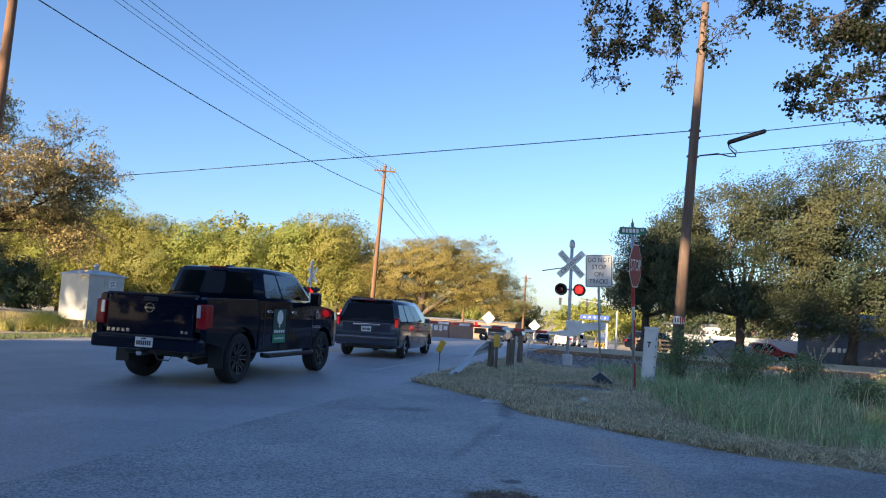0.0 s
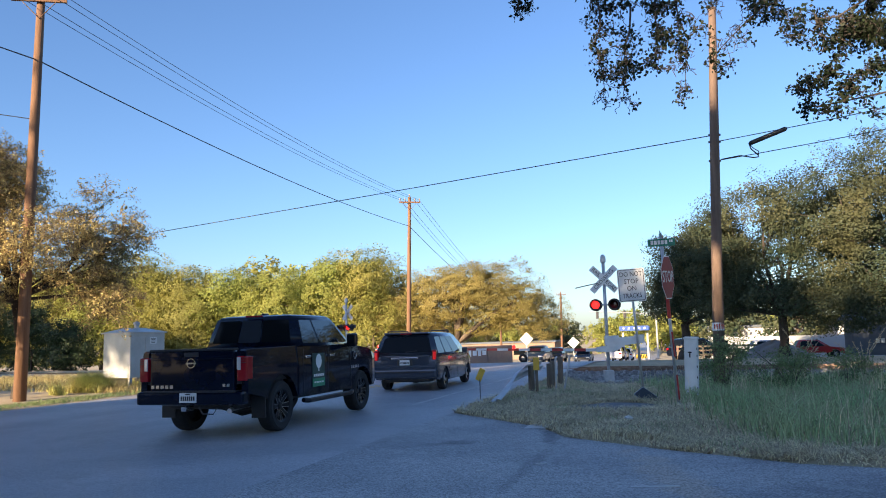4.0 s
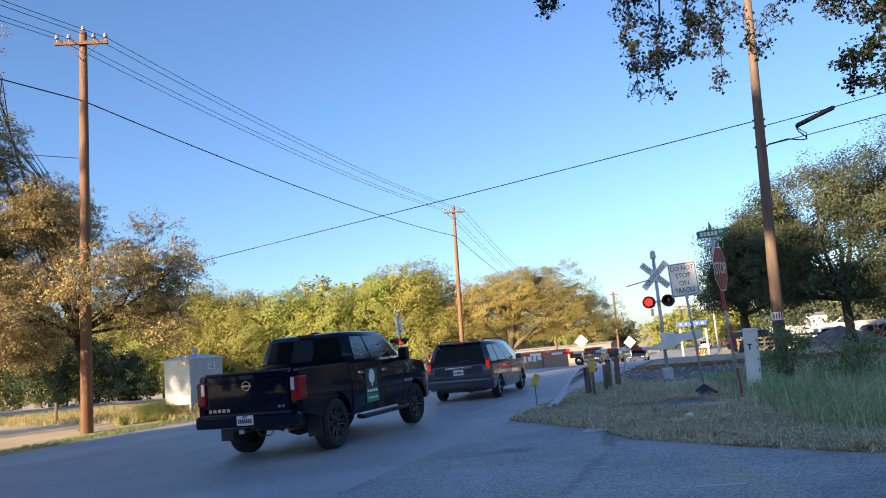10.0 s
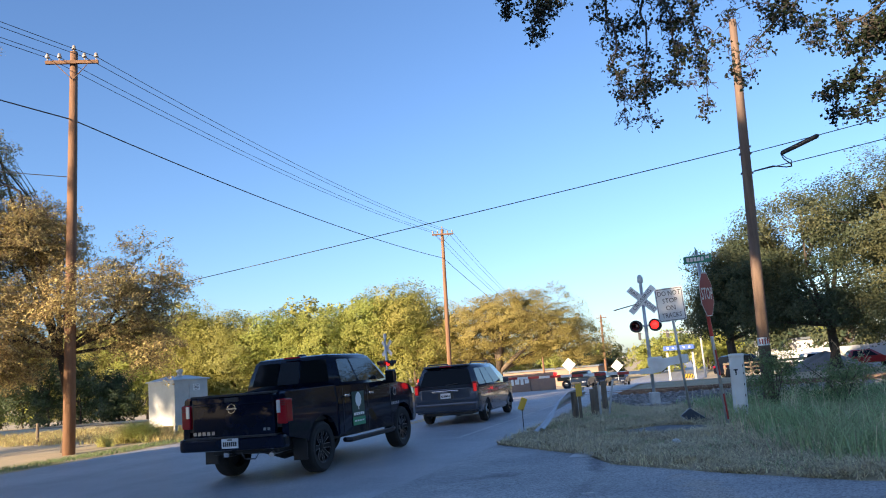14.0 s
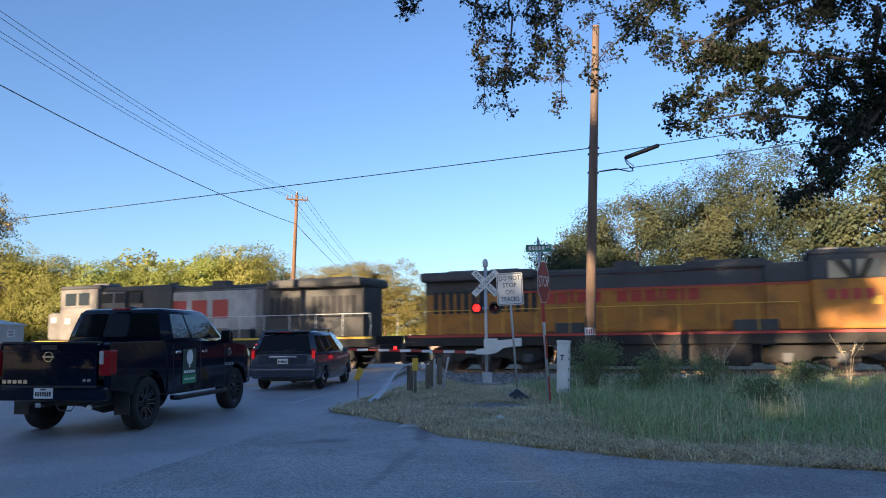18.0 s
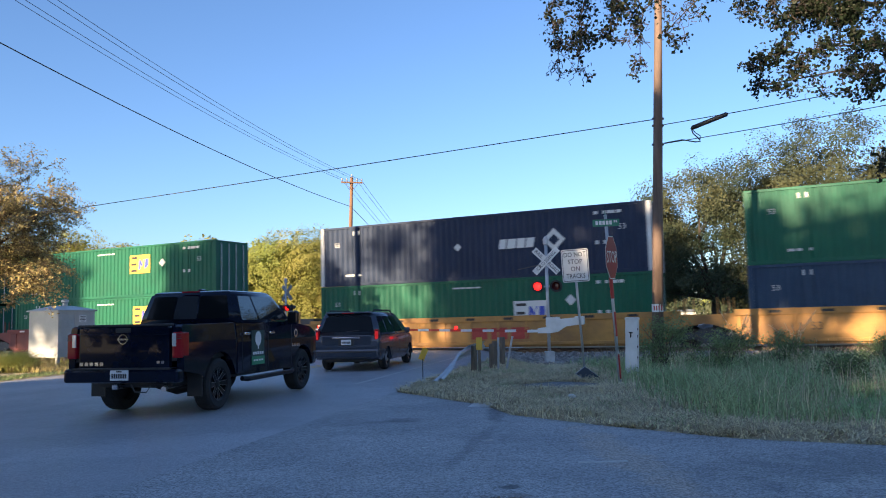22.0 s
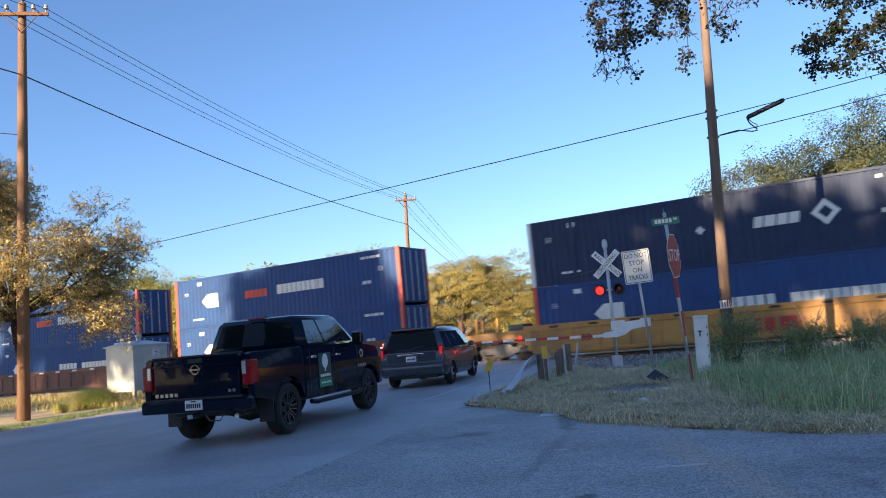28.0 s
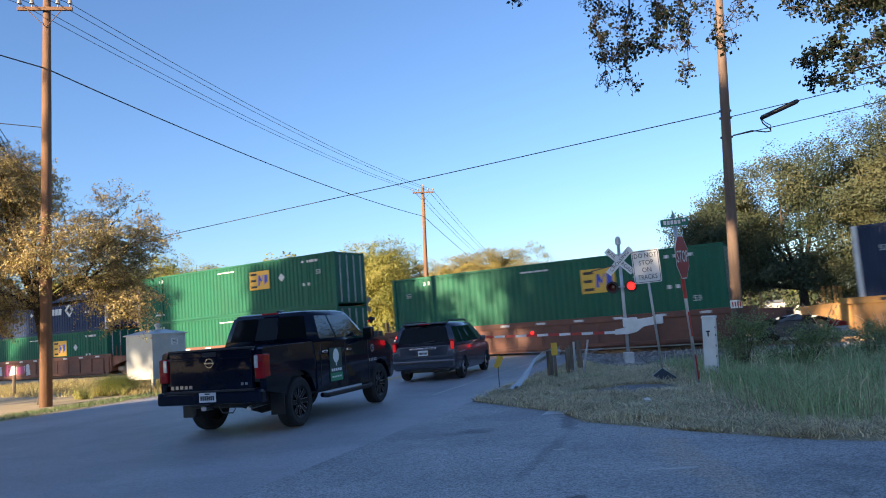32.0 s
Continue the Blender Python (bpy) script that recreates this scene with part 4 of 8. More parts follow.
def well_car(at, colour, front_gap, rear_gap, extra=""):
    """One unit of a well wagon, the container's front end at that place of the train."""
    material, word = {"y": (M_WELLY, "yellow"), "r": (M_WELLR, "dark red"), "b": (M_WELLB, "rust-brown")}[colour]
    lab = f"{word} steel well wagon with deep side sills" + (", spray-painted" if extra else "")
    ob = thing("well_wagon", lab, "rail wagon", group="wagons of the train")
    hl = 8.35
    for s in (1, -1):
        sm = shared(("side_sill", colour), lambda bm: prism(bm, [(-1.385, 0.28), (-1.385, 1.22), (-1.40, 1.28), (-1.32, 1.28), (-1.33, 0.28)], -hl, hl), material)
        o = link_mesh("side_sill", sm, None, ob)
        if s > 0:
            o.rotation_euler = (0, 0, math.pi)
        tm = shared(("top_chord", colour), lambda bm: box(bm, (0, 0, 0), (2 * hl + 0.6, 0.16, 0.24), 0.015), material)
        o = link_mesh("top_chord", tm, None, ob)
        o.location = (0, s * 1.36, 1.38)
        bmn = shared(("bottom_chord", colour), lambda bm: box(bm, (0, 0, 0), (2 * hl - 0.9, 0.14, 0.13), 0.012), material)
        o = link_mesh("bottom_chord", bmn, None, ob)
        o.location = (0, s * 1.385, 0.30)
        for i in range(13):
            x = -7.8 + i * 1.3
            rm = shared(("stiffener", colour), lambda bm: box(bm, (0, 0, 0), (0.07, 0.05, 0.92), 0.006), material)
            o = link_mesh("stiffener", rm, None, ob)
            o.location = (x, s * 1.41, 0.80)
    fm = shared(("well_floor", colour), lambda bm: box(bm, (0, 0, 0.19), (2 * hl - 0.3, 2.6, 0.09), 0), material)
    link_mesh("well_floor", fm, None, ob)
    for s, gap in ((1, front_gap), (-1, rear_gap)):
        ln = gap
        bm = B()
        box(bm, (s * (hl + ln / 2), 0, 1.12), (ln, 2.3, 0.2), 0.02)
        part("end_platform", bm, material, ob)
        bm = B()
        box(bm, (s * (hl + 0.12), 0, 0.85), (0.18, 2.7, 0.95), 0.02)
        part("end_bulkhead", bm, material, ob)
        for k in (-1, 1):
            part("end_sill", prism(B(), [(0.15, 0.62), (0.15, 1.36), (ln, 1.30), (ln, 1.02), (1.1, 0.92)], -0.06, 0.06), material, ob).matrix_basis = Matrix.Translation((s * hl, k * 1.22, 0)) @ pose(0, 0, 0, 0, 0, -90 if s > 0 else 90)
            if ln > 2.5:
                part("end_post", box(B(), (s * (hl + ln - 0.5), k * 1.1, 1.65), (0.10, 0.14, 0.75), 0.012), material, ob)
        if ln > 2.5:
            part("brake_wheel", lathe(B(), [(0.20, -0.02), (0.24, -0.02), (0.24, 0.02), (0.20, 0.02)], Matrix.Translation((s * (hl + ln - 0.2), 0.45, 1.75)) @ pose(0, 0, 0, 0, 90, 0), 16), M_STEEL, ob)
            part("equipment_box", box(B(), (s * (hl + 1.0), 0.2, 1.42), (0.8, 1.1, 0.42), 0.03), M_STEEL, ob)
        if ln > 2.5:                                     # an outer end with its own bogie, ladder and coupler
            bogie(ob, s * (hl + 1.55))
            bm = B()
            for k in (-1, 1):
                for zz in (0.55, 0.85, 1.15, 1.45, 1.75):
                    tube(bm, [(s * (hl + ln - 0.25), k * 1.0, zz), (s * (hl + ln - 0.25), k * 1.35, zz)], 0.015, 5)
                for yy in (1.0, 1.35):
                    tube(bm, [(s * (hl + ln - 0.25), k * yy, 0.5), (s * (hl + ln - 0.25), k * yy, 1.95)], 0.018, 5)
            part("ladder", bm, M_STEEL if colour != "y" else M_WELLY, ob)
            bm = B()
            box(bm, (s * (hl + ln + 0.12), 0, 0.85), (0.55, 0.22, 0.24), 0.03)
            part("coupler", bm, M_STEEL, ob)
        else:
            if s < 0:
                bogie(ob, s * (hl + ln))
            for k in (-1, 1):
                for q in (0.5, 0.9):
                    part("handrail", tube(B(), [(s * (hl + q), k * 1.15, 1.2), (s * (hl + q), k * 1.15, 2.0)], 0.03, 6), material, ob)
    # stencils and reflectors on the near sill
    for i in range(9):
        rm = shared(("reflector", colour), lambda bm: box(bm, (0, 0, 0), (0.42, 0.012, 0.10)), M_LOGO_P if colour != "y" else M_BLACK)
        link_mesh("reflector", rm, None, ob).location = (-7.2 + i * 1.8, 1.445, 1.38)
    if colour == "y":
        for i, w in enumerate((0.75, 0.75, 0.8)):
            part("lettering", box(B(), (-0.4 - i * 0.95, 1.40, 0.74), (w, 0.012, 0.5), 0), M_RED, ob)
        letters("numerals", "53", 0.42, M_BLACK, ob, Matrix.Translation((5.8, 1.40, 0.8)) @ pose(0, 0, 0, 0, 0, 180))
    if extra == "blue":
        rng = np.random.default_rng(5)
        x = 7.4
        while x > 0.5:
            w = rng.uniform(0.5, 1.2)
            h = rng.uniform(0.65, 0.9)
            k = rng.uniform(-0.25, 0.25)
            part("graffiti", plate(B(), [(-w / 2, -h / 2), (w / 2 - 0.1, -h / 2 + 0.1), (w / 2 + k, h / 2 - 0.1), (0, h / 2), (-w / 2 + k, h / 2 - 0.15)], 0.008, Matrix.Translation((x, 1.398, 0.78)) @ pose(0, 0, 0, 0, 0, 180)), (M_GRAF, M_GRAF3, M_GRAF, M_GRAF4)[int(x * 2) % 4], ob)
            x -= w * 0.97
    if extra == "mauve":
        rng = np.random.default_rng(9)
        for x0 in (4.8, -5.6):
            for i in range(7):
                w, h = rng.uniform(0.28, 0.5), rng.uniform(0.55, 0.85)
                part("graffiti", plate(B(), [(-w / 2, -h / 2), (w / 2, -h / 2 + 0.12), (w / 2 - 0.1, h / 2), (-w / 2 + 0.06, h / 2 - 0.2)], 0.008, Matrix.Translation((x0 - i * 0.5, 1.398, 0.78)) @ pose(0, 0, 0, 0, 0, 180)), M_GRAF2, ob)
    add_train(ob, at - CL / 2, 0.0)
    return ob
M_LOCO_GREY = mat("loco_grey", (0.20, 0.19, 0.18), 0.6, col2=(0.10, 0.085, 0.075), scale=0.7, fine=8, var=0.2, bump=0.08)
M_LOCO_PALE = mat("loco_pale_panel", (0.46, 0.45, 0.43), 0.6, col2=(0.30, 0.28, 0.26), scale=0.9, fine=8, var=0.2, bump=0.05)
M_LOCO_DARK = mat("loco_dark", (0.035, 0.038, 0.042), 0.6, col2=(0.06, 0.055, 0.05), scale=0.8, fine=8, var=0.25, bump=0.08)
M_LOCO_YEL = mat("loco_yellow", (0.44, 0.17, 0.02), 0.6, col2=(0.22, 0.09, 0.022), scale=0.9, fine=8, var=0.24, bump=0.08, mixpos=0.58)
M_LOCO_TOP = mat("loco_roof_grey", (0.055, 0.058, 0.062), 0.6, col2=(0.038, 0.038, 0.04), scale=0.8, fine=8, var=0.2, bump=0.08)
M_LOCO_UNDER = mat("loco_underframe", (0.016, 0.015, 0.015), 0.75, col2=(0.035, 0.028, 0.022), scale=1.2, fine=10, var=0.3, bump=0.2)
M_GLASS = mat("dark_glass", (0.012, 0.015, 0.018), 0.06, var=0.1, bump=0, spec=0.7)
M_LOUVRE = mat("louvre_black", (0.02, 0.02, 0.022), 0.7, var=0.2)


def locomotive(at, f, body, top, trim, label, kind):
    """A long-hood diesel locomotive; f = 1 leads with its cab, -1 trails it. at: the place of its front end."""
    ob = thing("locomotive", label, "locomotive", group="locomotives of the train")

    def b(name, material, *boxes, bevel=0.03, lab=""):
        bm = B()
        for c, s in boxes:
            box(bm, (c[0] * f, c[1], c[2]), s, bevel)
        return part(name, bm, material, ob, lab)
    b("frame", M_LOCO_UNDER, ((0, 0, 1.32), (21.4, 3.0, 0.5)))
    b("fuel_tank", M_LOCO_UNDER, ((0.2, 0, 0.66), (7.2, 2.8, 0.9)), bevel=0.15)
    b("engine_hood", body, ((0.2, 0, 2.82), (9.2, 1.95, 2.5)), bevel=0.08)
    b("equipment_hood", body, ((5.2, 0, 2.86), (1.6, 2.5, 2.55)), bevel=0.06)
    if kind == "grey":                      # tall dark cabinet and a row of grilles behind the cab
        b("dark_cabinet", M_LOCO_DARK, ((2.3, 0, 2.95), (1.9, 2.3, 2.75)), bevel=0.06)
        b("cabinet_roof", M_LOCO_DARK, ((4.2, 0, 4.26), (5.4, 2.3, 0.30)), bevel=0.10)
        for gx in (3.7, 4.7, 5.6):
            b("grille", M_LOUVRE, ((gx, 1.262, 3.78), (0.72, 0.02, 0.5)), bevel=0)
        for gx, gz_, gw, gh in ((5.3, 2.7, 1.1, 0.9), (4.1, 2.2, 0.8, 0.7), (1.5, 2.3, 0.7, 0.8), (-2.8, 2.5, 1.3, 1.1), (6.8, 2.3, 0.7, 0.8)):
            b("worn_panel", M_LOCO_PALE, ((gx, 1.0 if gx < 1.6 else 1.26 if gx < 6.2 else 1.535, gz_), (gw, 0.03, gh)), bevel=0.01)
    for dx_, dz_ in ((8.1, 2.6), (9.6, 2.7)):
        b("number_board", M_LOGO_P if kind == "grey" else M_YELLOW, ((dx_, 1.54 if dx_ < 9 else 1.105, dz_), (0.32, 0.02, 0.3)), bevel=0)
    b("snow_plough", M_LOCO_DARK, ((10.95, 0, 0.55), (0.2, 2.7, 0.5)), bevel=0.05)
    for gx, gw in ((4.0, 1.6), (-3.2, 1.2)):
        b("battery_box", M_LOCO_DARK, ((gx, 1.2, 1.75), (gw, 0.5, 0.48)), bevel=0.04)
    for gx in (-6.2, -8.2):
        b("radiator_fan", M_LOCO_DARK, ((gx, 0, 4.38), (1.3, 1.3, 0.12)), bevel=0.05)
    b("horn", M_LOCO_DARK, ((2.0, 0.2, 4.52), (0.5, 0.16, 0.12)), ((2.0, 0.2, 4.42), (0.08, 0.08, 0.16)), bevel=0.02)
    b("radiator_hood", M_LOCO_DARK if kind == "grey" else body, ((-7.0, 0, 2.75), (5.6, 2.05, 2.4)), bevel=0.06)
    b("radiator_wing", top, ((-7.3, 0, 4.12), (5.2, 3.05, 0.42)), bevel=0.12)
    b("hood_roof", top, ((0.2, 0, 4.14), (9.0, 1.8, 0.24)), bevel=0.08)
    b("dynamic_brake_housing", top, ((3.0, 0, 4.20), (3.0, 2.1, 0.34)), bevel=0.06)
    b("exhaust_stack", M_LOCO_DARK, ((-1.0, 0, 4.40), (0.9, 0.6, 0.32)), bevel=0.04)
    cab = b("cab", body, ((7.35, 0, 2.95), (2.7, 3.05, 2.75)), bevel=0.08)
    b("cab_roof", top, ((7.35, 0, 4.42), (2.9, 2.9, 0.24)), bevel=0.09)
    b("air_conditioner", M_LOCO_GREY, ((6.9, 0, 4.60), (1.1, 0.9, 0.2)), bevel=0.04)
    b("nose", body, ((9.35, 0, 2.35), (1.5, 2.2, 1.55)), bevel=0.22)
    b("pilot", M_LOCO_UNDER, ((10.75, 0, 0.75), (0.25, 2.9, 0.85)), bevel=0.06)
    b("pilot", M_LOCO_UNDER, ((-10.75, 0, 0.75), (0.25, 2.9, 0.85)), bevel=0.06)
    if kind == "yellow":
        b("upper_hood", top, ((0.2, 0, 3.72), (9.24, 1.99, 0.72)), ((5.2, 0, 3.76), (1.64, 2.54, 0.76)), ((-7.0, 0, 3.66), (5.64, 2.09, 0.62)), bevel=0.05)
        b("upper_cab", top, ((7.35, 0, 3.86), (2.74, 3.09, 0.94)), bevel=0.08)
        b("roof_stripe", M_RED, ((0.0, 1.29, 3.34), (12.2, 0.02, 0.07)), bevel=0)
    b("sill_stripe", trim, ((0, 1.51, 1.50), (21.0, 0.02, 0.10)), bevel=0)
    b("roof_stripe", M_RED if kind == "yellow" else top, ((0.2, 0.985, 3.98), (9.2, 0.02, 0.06)), bevel=0)
    for i in range(2):
        b("cab_window", M_GLASS, ((6.95 + i * 0.95, 1.552, 3.78), (0.75, 0.02, 0.66)), bevel=0)
        b("windscreen", M_GLASS, ((8.715, -0.75 + 1.5 * i, 3.75), (0.03, 1.1, 0.6)), bevel=0)
    for x0, n in ((-9.3, 7), (-6.2, 5)):
        for i in range(n):
            part("louvre", box(B(), ((x0 + i * 0.36) * f, 1.035, 3.0), (0.24, 0.02, 1.0)), M_LOUVRE, ob)
    for i in range(9):
        part("hood_door", box(B(), ((-3.9 + i * 1.02) * f, 0.985, 2.4), (0.86, 0.025, 1.5), 0.01), body, ob)
    bm = B()
    for x in [-10.4 + i * 1.45 for i in range(12)]:
        for s in (1, -1):
            tube(bm, [(x * f, s * 1.45, 1.55), (x * f, s * 1.45, 2.62)], 0.02, 5)
    for s in (1, -1):
        tube(bm, [(-10.4 * f, s * 1.45, 2.62), (5.5 * f, s * 1.45, 2.62)], 0.02, 5)
    part("handrail", bm, M_LOGO_P if kind != "yellow" else M_YELLOW, ob)
    for x in (10.35, -10.35):
        for i in range(4):
            part("step", box(B(), (x * f, 1.38, 0.35 + i * 0.3), (0.55, 0.3, 0.04)), M_LOCO_DARK, ob)
    for x in (6.9, -6.9):
        hub = new("bogie")
        hub.parent = ob
        hub.location = (x, 0, 0)
        tm = shared(("traction_motor",), lambda bm: box(bm, (0, 0, 0), (1.1, 1.3, 0.75), 0.12), M_LOCO_UNDER)
        for dx in (-1.3, 0.55, 2.2):
            link_mesh("traction_motor", tm, None, hub).location = (dx, 0, 0.62)
        bo = shared(("bolster",), lambda bm: box(bm, (0, 0, 0), (4.4, 2.0, 0.3), 0.05), M_LOCO_UNDER)
        link_mesh("bolster", bo, None, hub).location = (0, 0, 0.98)
        for s in (1, -1):
            fm = shared(("loco_frame",), lambda bm: prism(bm, [(-2.5, 0.62), (-2.4, 1.0), (2.4, 1.0), (2.5, 0.62), (2.2, 0.40), (1.2, 0.40), (0.9, 0.56), (-0.9, 0.56), (-1.2, 0.40), (-2.2, 0.40)], -0.10, 0.10), M_LOCO_UNDER)
            o = link_mesh("side_frame", fm, None, hub)
            o.location, o.rotation_euler = (0, s * 1.05, 0), (0, 0, radians(90))
            for dx in (-1.85, 0, 1.85):
                wm = shared(("loco_wheel",), lambda bm: lathe(bm, [(0, -0.07), (0.15, -0.09), (0.17, -0.03), (0.44, -0.03), (0.46, -0.07), (0.55, -0.07), (0.55, -0.03), (0.51, -0.03), (0.50, 0.07), (0, 0.07)], pose(0, 0, 0, 90), 24), M_WHEEL)
                w = link_mesh("wheel", wm, None, hub)
                w.location = (dx, s * 0.78, 0.51)
                bmx = shared(("axle_box",), lambda bm: box(bm, (0, 0, 0), (0.4, 0.2, 0.4), 0.05), M_STEEL)
                w = link_mesh("axle_box", bmx, None, hub)
                w.location = (dx, s * 1.16, 0.52)
    if kind == "grey":
        for xx in (0.95, -0.35, -1.65):        # three heavy red blocks of a company mark
            part("lettering", box(B(), (xx, 1.012, 3.05), (0.95, 0.03, 0.95)), M_RED, ob)
        bm = B()
        box(bm, (-1.2, 0.995, 3.02), (5.2, 0.03, 1.9))
        part("pale_panel", bm, M_LOCO_PALE, ob)
    else:
        x = 4.3
        for w in (0.42, 0.42, 0.14, 0.42, 0.42, 0, 0.42, 0.42, 0.42, 0.14, 0.42, 0.14, 0.42):
            if w:
                part("letter_bar", box(B(), (x - w / 2, 1.03, 3.05), (w, 0.03, 0.45)), M_RED, ob)
            x -= (w or 0.4) + 0.14
        for i in range(4):
            part("letter_bar", box(B(), ((7.9 - i * 0.42) * f, 1.54, 2.85), (0.28, 0.02, 0.38)), M_RED, ob)
    add_train(ob, at - 11.1, 0.0)
    return ob


locomotive(44.4, 1, M_LOCO_GREY, M_LOCO_DARK, M_YELLOW, "weathered grey diesel locomotive with red block lettering", "grey")
locomotive(21.6, -1, M_LOCO_YEL, M_LOCO_TOP, M_RED, "yellow diesel locomotive with dark grey roof and red lettering", "yellow")

# the containers from the front: place, wagon colour, front and rear platform, lower and upper box, paint on the sill
STACKS = [
    (-3.52, "r", 3.3, 1.75, ("green", "emp"), ("navy", "ring"), ""),
    (-23.0, "r", 1.75, 1.75, ("green", "emp_pale"), ("green", "emp"), ""),
    (-42.6, "r", 1.75, 3.3, ("green", "emp"), ("green", "emp"), ""),
    (-65.5, "y", 3.3, 1.75, ("green", "emp_pale"), ("navy", "ring"), ""),
    (-85.2, "y", 1.75, 1.75, ("steel", "bracket"), ("green", "emp"), ""),
    (-104.6, "y", 1.75, 3.3, ("navy", "ring"), ("midnight", "ring"), ""),
    (-127.9, "y", 3.3, 3.3, ("navy", "ring"), ("green", "emp"), ""),
    (-151.2, "b", 3.3, 1.75, ("red", "emp_red"), ("white", "cyan"), "mauve"),
    (-170.9, "b", 1.75, 1.75, ("blue", "stack_low"), ("blue", "stack"), ""),
    (-190.5, "b", 1.75, 3.3, ("blue", "stack"), ("blue", "stack"), ""),
    (-213.6, "y", 3.3, 3.3, ("blue", "stack_low"), ("midnight", "ring"), ""),
    (-236.7, "b", 3.3, 1.75, ("green", "emp_w"), ("white", "emp_white"), "mauve"),
    (-256.3, "b", 1.75, 1.75, ("green", "emp"), ("midnight", "ring"), "blue"),
    (-276.0, "b", 1.75, 3.3, ("green", "emp"), ("green", "emp"), "mauve"),
    (-295.8, "b", 1.75, 1.75, ("green", "emp_single"), None, ""),
    (-316.5, "y", 1.75, 3.3, ("navy", "ring"), None, ""),
]
for at, colour, fg, rg, low, high, paint in STACKS:
    single = low[1] == "emp_single"
    well_car(at, colour, fg, rg, paint)
    ob = container(low[0], at, 0, "emp" if single else low[1])
    if high is None:
        TRAIN[-1] = (TRAIN[-1][0], TRAIN[-1][1], 1.2)
    else:
        container(high[0], at, 1, high[1])

# ---------------------------------------------------------------- poles, wires


def sag_line(a, b, drop, n=14):
    a, b = Vector(a), Vector(b)
    return [a.lerp(b, i / n) - Vector((0, 0, drop * 4 * (i / n) * (1 - i / n))) for i in range(n + 1)]


def insulator(parent, x, y, z):
    me = shared(("insulator",), lambda bm: lathe(bm, [(0.0, 0.0), (0.02, 0.0), (0.02, 0.10), (0.075, 0.11), (0.08, 0.15), (0.05, 0.17), (0.06, 0.20), (0.045, 0.25), (0, 0.26)], seg=10), M_CERAMIC)
    o = link_mesh("insulator", me, None, parent)
    o.location = (x, y, z)


def utility_pole(base, top, r, label, material, arm=True, arm_a=0.0):
    base, top = Vector(base), Vector(top)
    ob = thing("utility_pole", label, "utility pole", Matrix.Translation(base), "utility poles")
    rel = top - base
    bm = B()
    tube(bm, [Vector((0, 0, -0.4)), rel * 0.35, rel * 0.7, rel], [r * 1.15, r * 1.0, r * 0.88, r * 0.72], 14)
    part("shaft", bm, material, ob, smooth=True)
    if arm:
        rot = pose(0, 0, 0, 0, 0, arm_a)
        c = rel * (1 - 0.45 / rel.length)
        bm = B()
        box(bm, c + rot @ Vector((0, -r * 0.8 - 0.05, 0)), (1.7, 0.09, 0.12), 0.01, rot)
        part("crossarm", bm, M_POLE, ob)
        for s in (-1, 1):
            part("brace", tube(B(), [c + rot @ Vector((s * 0.55, -r - 0.04, -0.03)), c + rot @ Vector((0, -r * 0.9, -0.62))], 0.014, 5), M_POLE, ob)
        for dx in (-0.78, -0.4, 0.4, 0.78):
            p = c + rot @ Vector((dx, -r * 0.8 - 0.05, 0.06))
            insulator(ob, *p)
        insulator(ob, *(rel + Vector((0, 0, -0.02))))
    return ob


LP_B, LP_T = (-13.95, 22.75, 0.0), (-13.85, 23.1, 13.4)
CP_B, CP_T = (-5.55, 59.9, -0.7), (-5.15, 59.9, 12.75)
RP_B, RP_T = (6.78, 21.3, 0.0), (7.28, 21.15, 10.8)
utility_pole(LP_B, LP_T, 0.17, "tall brown wooden utility pole with crossarm and insulators", M_POLE, True, 14)
utility_pole(CP_B, CP_T, 0.17, "tall brown wooden utility pole beyond the tracks", M_POLE, True, 14)
utility_pole((3.2, 122.0, -3.2), (3.2, 122, 8.0), 0.17, "distant wooden utility pole with crossarm", M_POLE, True, 14)
utility_pole((13.3, 128.0, -3.3), (13.5, 128, 8.3), 0.2, "distant wooden utility pole with crossarm", M_POLE, True, 14)
rp = utility_pole(RP_B, RP_T, 0.142, "leaning dark wooden utility pole without a crossarm", M_POLE_DARK, False)
bm = B()
lathe(bm, [(0.152, -0.11), (0.160, -0.11), (0.160, 0.11), (0.152, 0.11)], Matrix.Translation((0.08, -0.02, 1.64)), 14)
part("marker_band", bm, M_SIGNW, rp, "white band with faded red strokes")
bm = B()
for i in range(5):
    a = radians(-140 + i * 24)
    box(bm, (0.08 + 0.161 * math.cos(a), -0.02 + 0.161 * math.sin(a), 1.64), (0.012, 0.03, 0.13), 0, pose(0, 0, 0, 0, 0, math.degrees(a)))
part("band_stroke", bm, M_RED, rp)
for z in (6.85, 6.3, 7.05):
    part("bracket", box(B(), (0.5 * z / 10.8, -0.15 * z / 10.8, z), (0.34, 0.06, 0.06), 0.012), M_STEEL, rp)


def wire(name, label, pts, r):
    bm = B()
    tube(bm, pts, r, 5)
    tagged(part(name, bm, M_WIRE), label, "cable", group="overhead cables")


def pole_at(b, t, z, dx=0.0, a=14):
    k = (z - b[2]) / (t[2] - b[2])
    p = Vector(b).lerp(Vector(t), k)
    return p + Vector((dx * math.cos(radians(a)), dx * math.sin(radians(a)), 0))


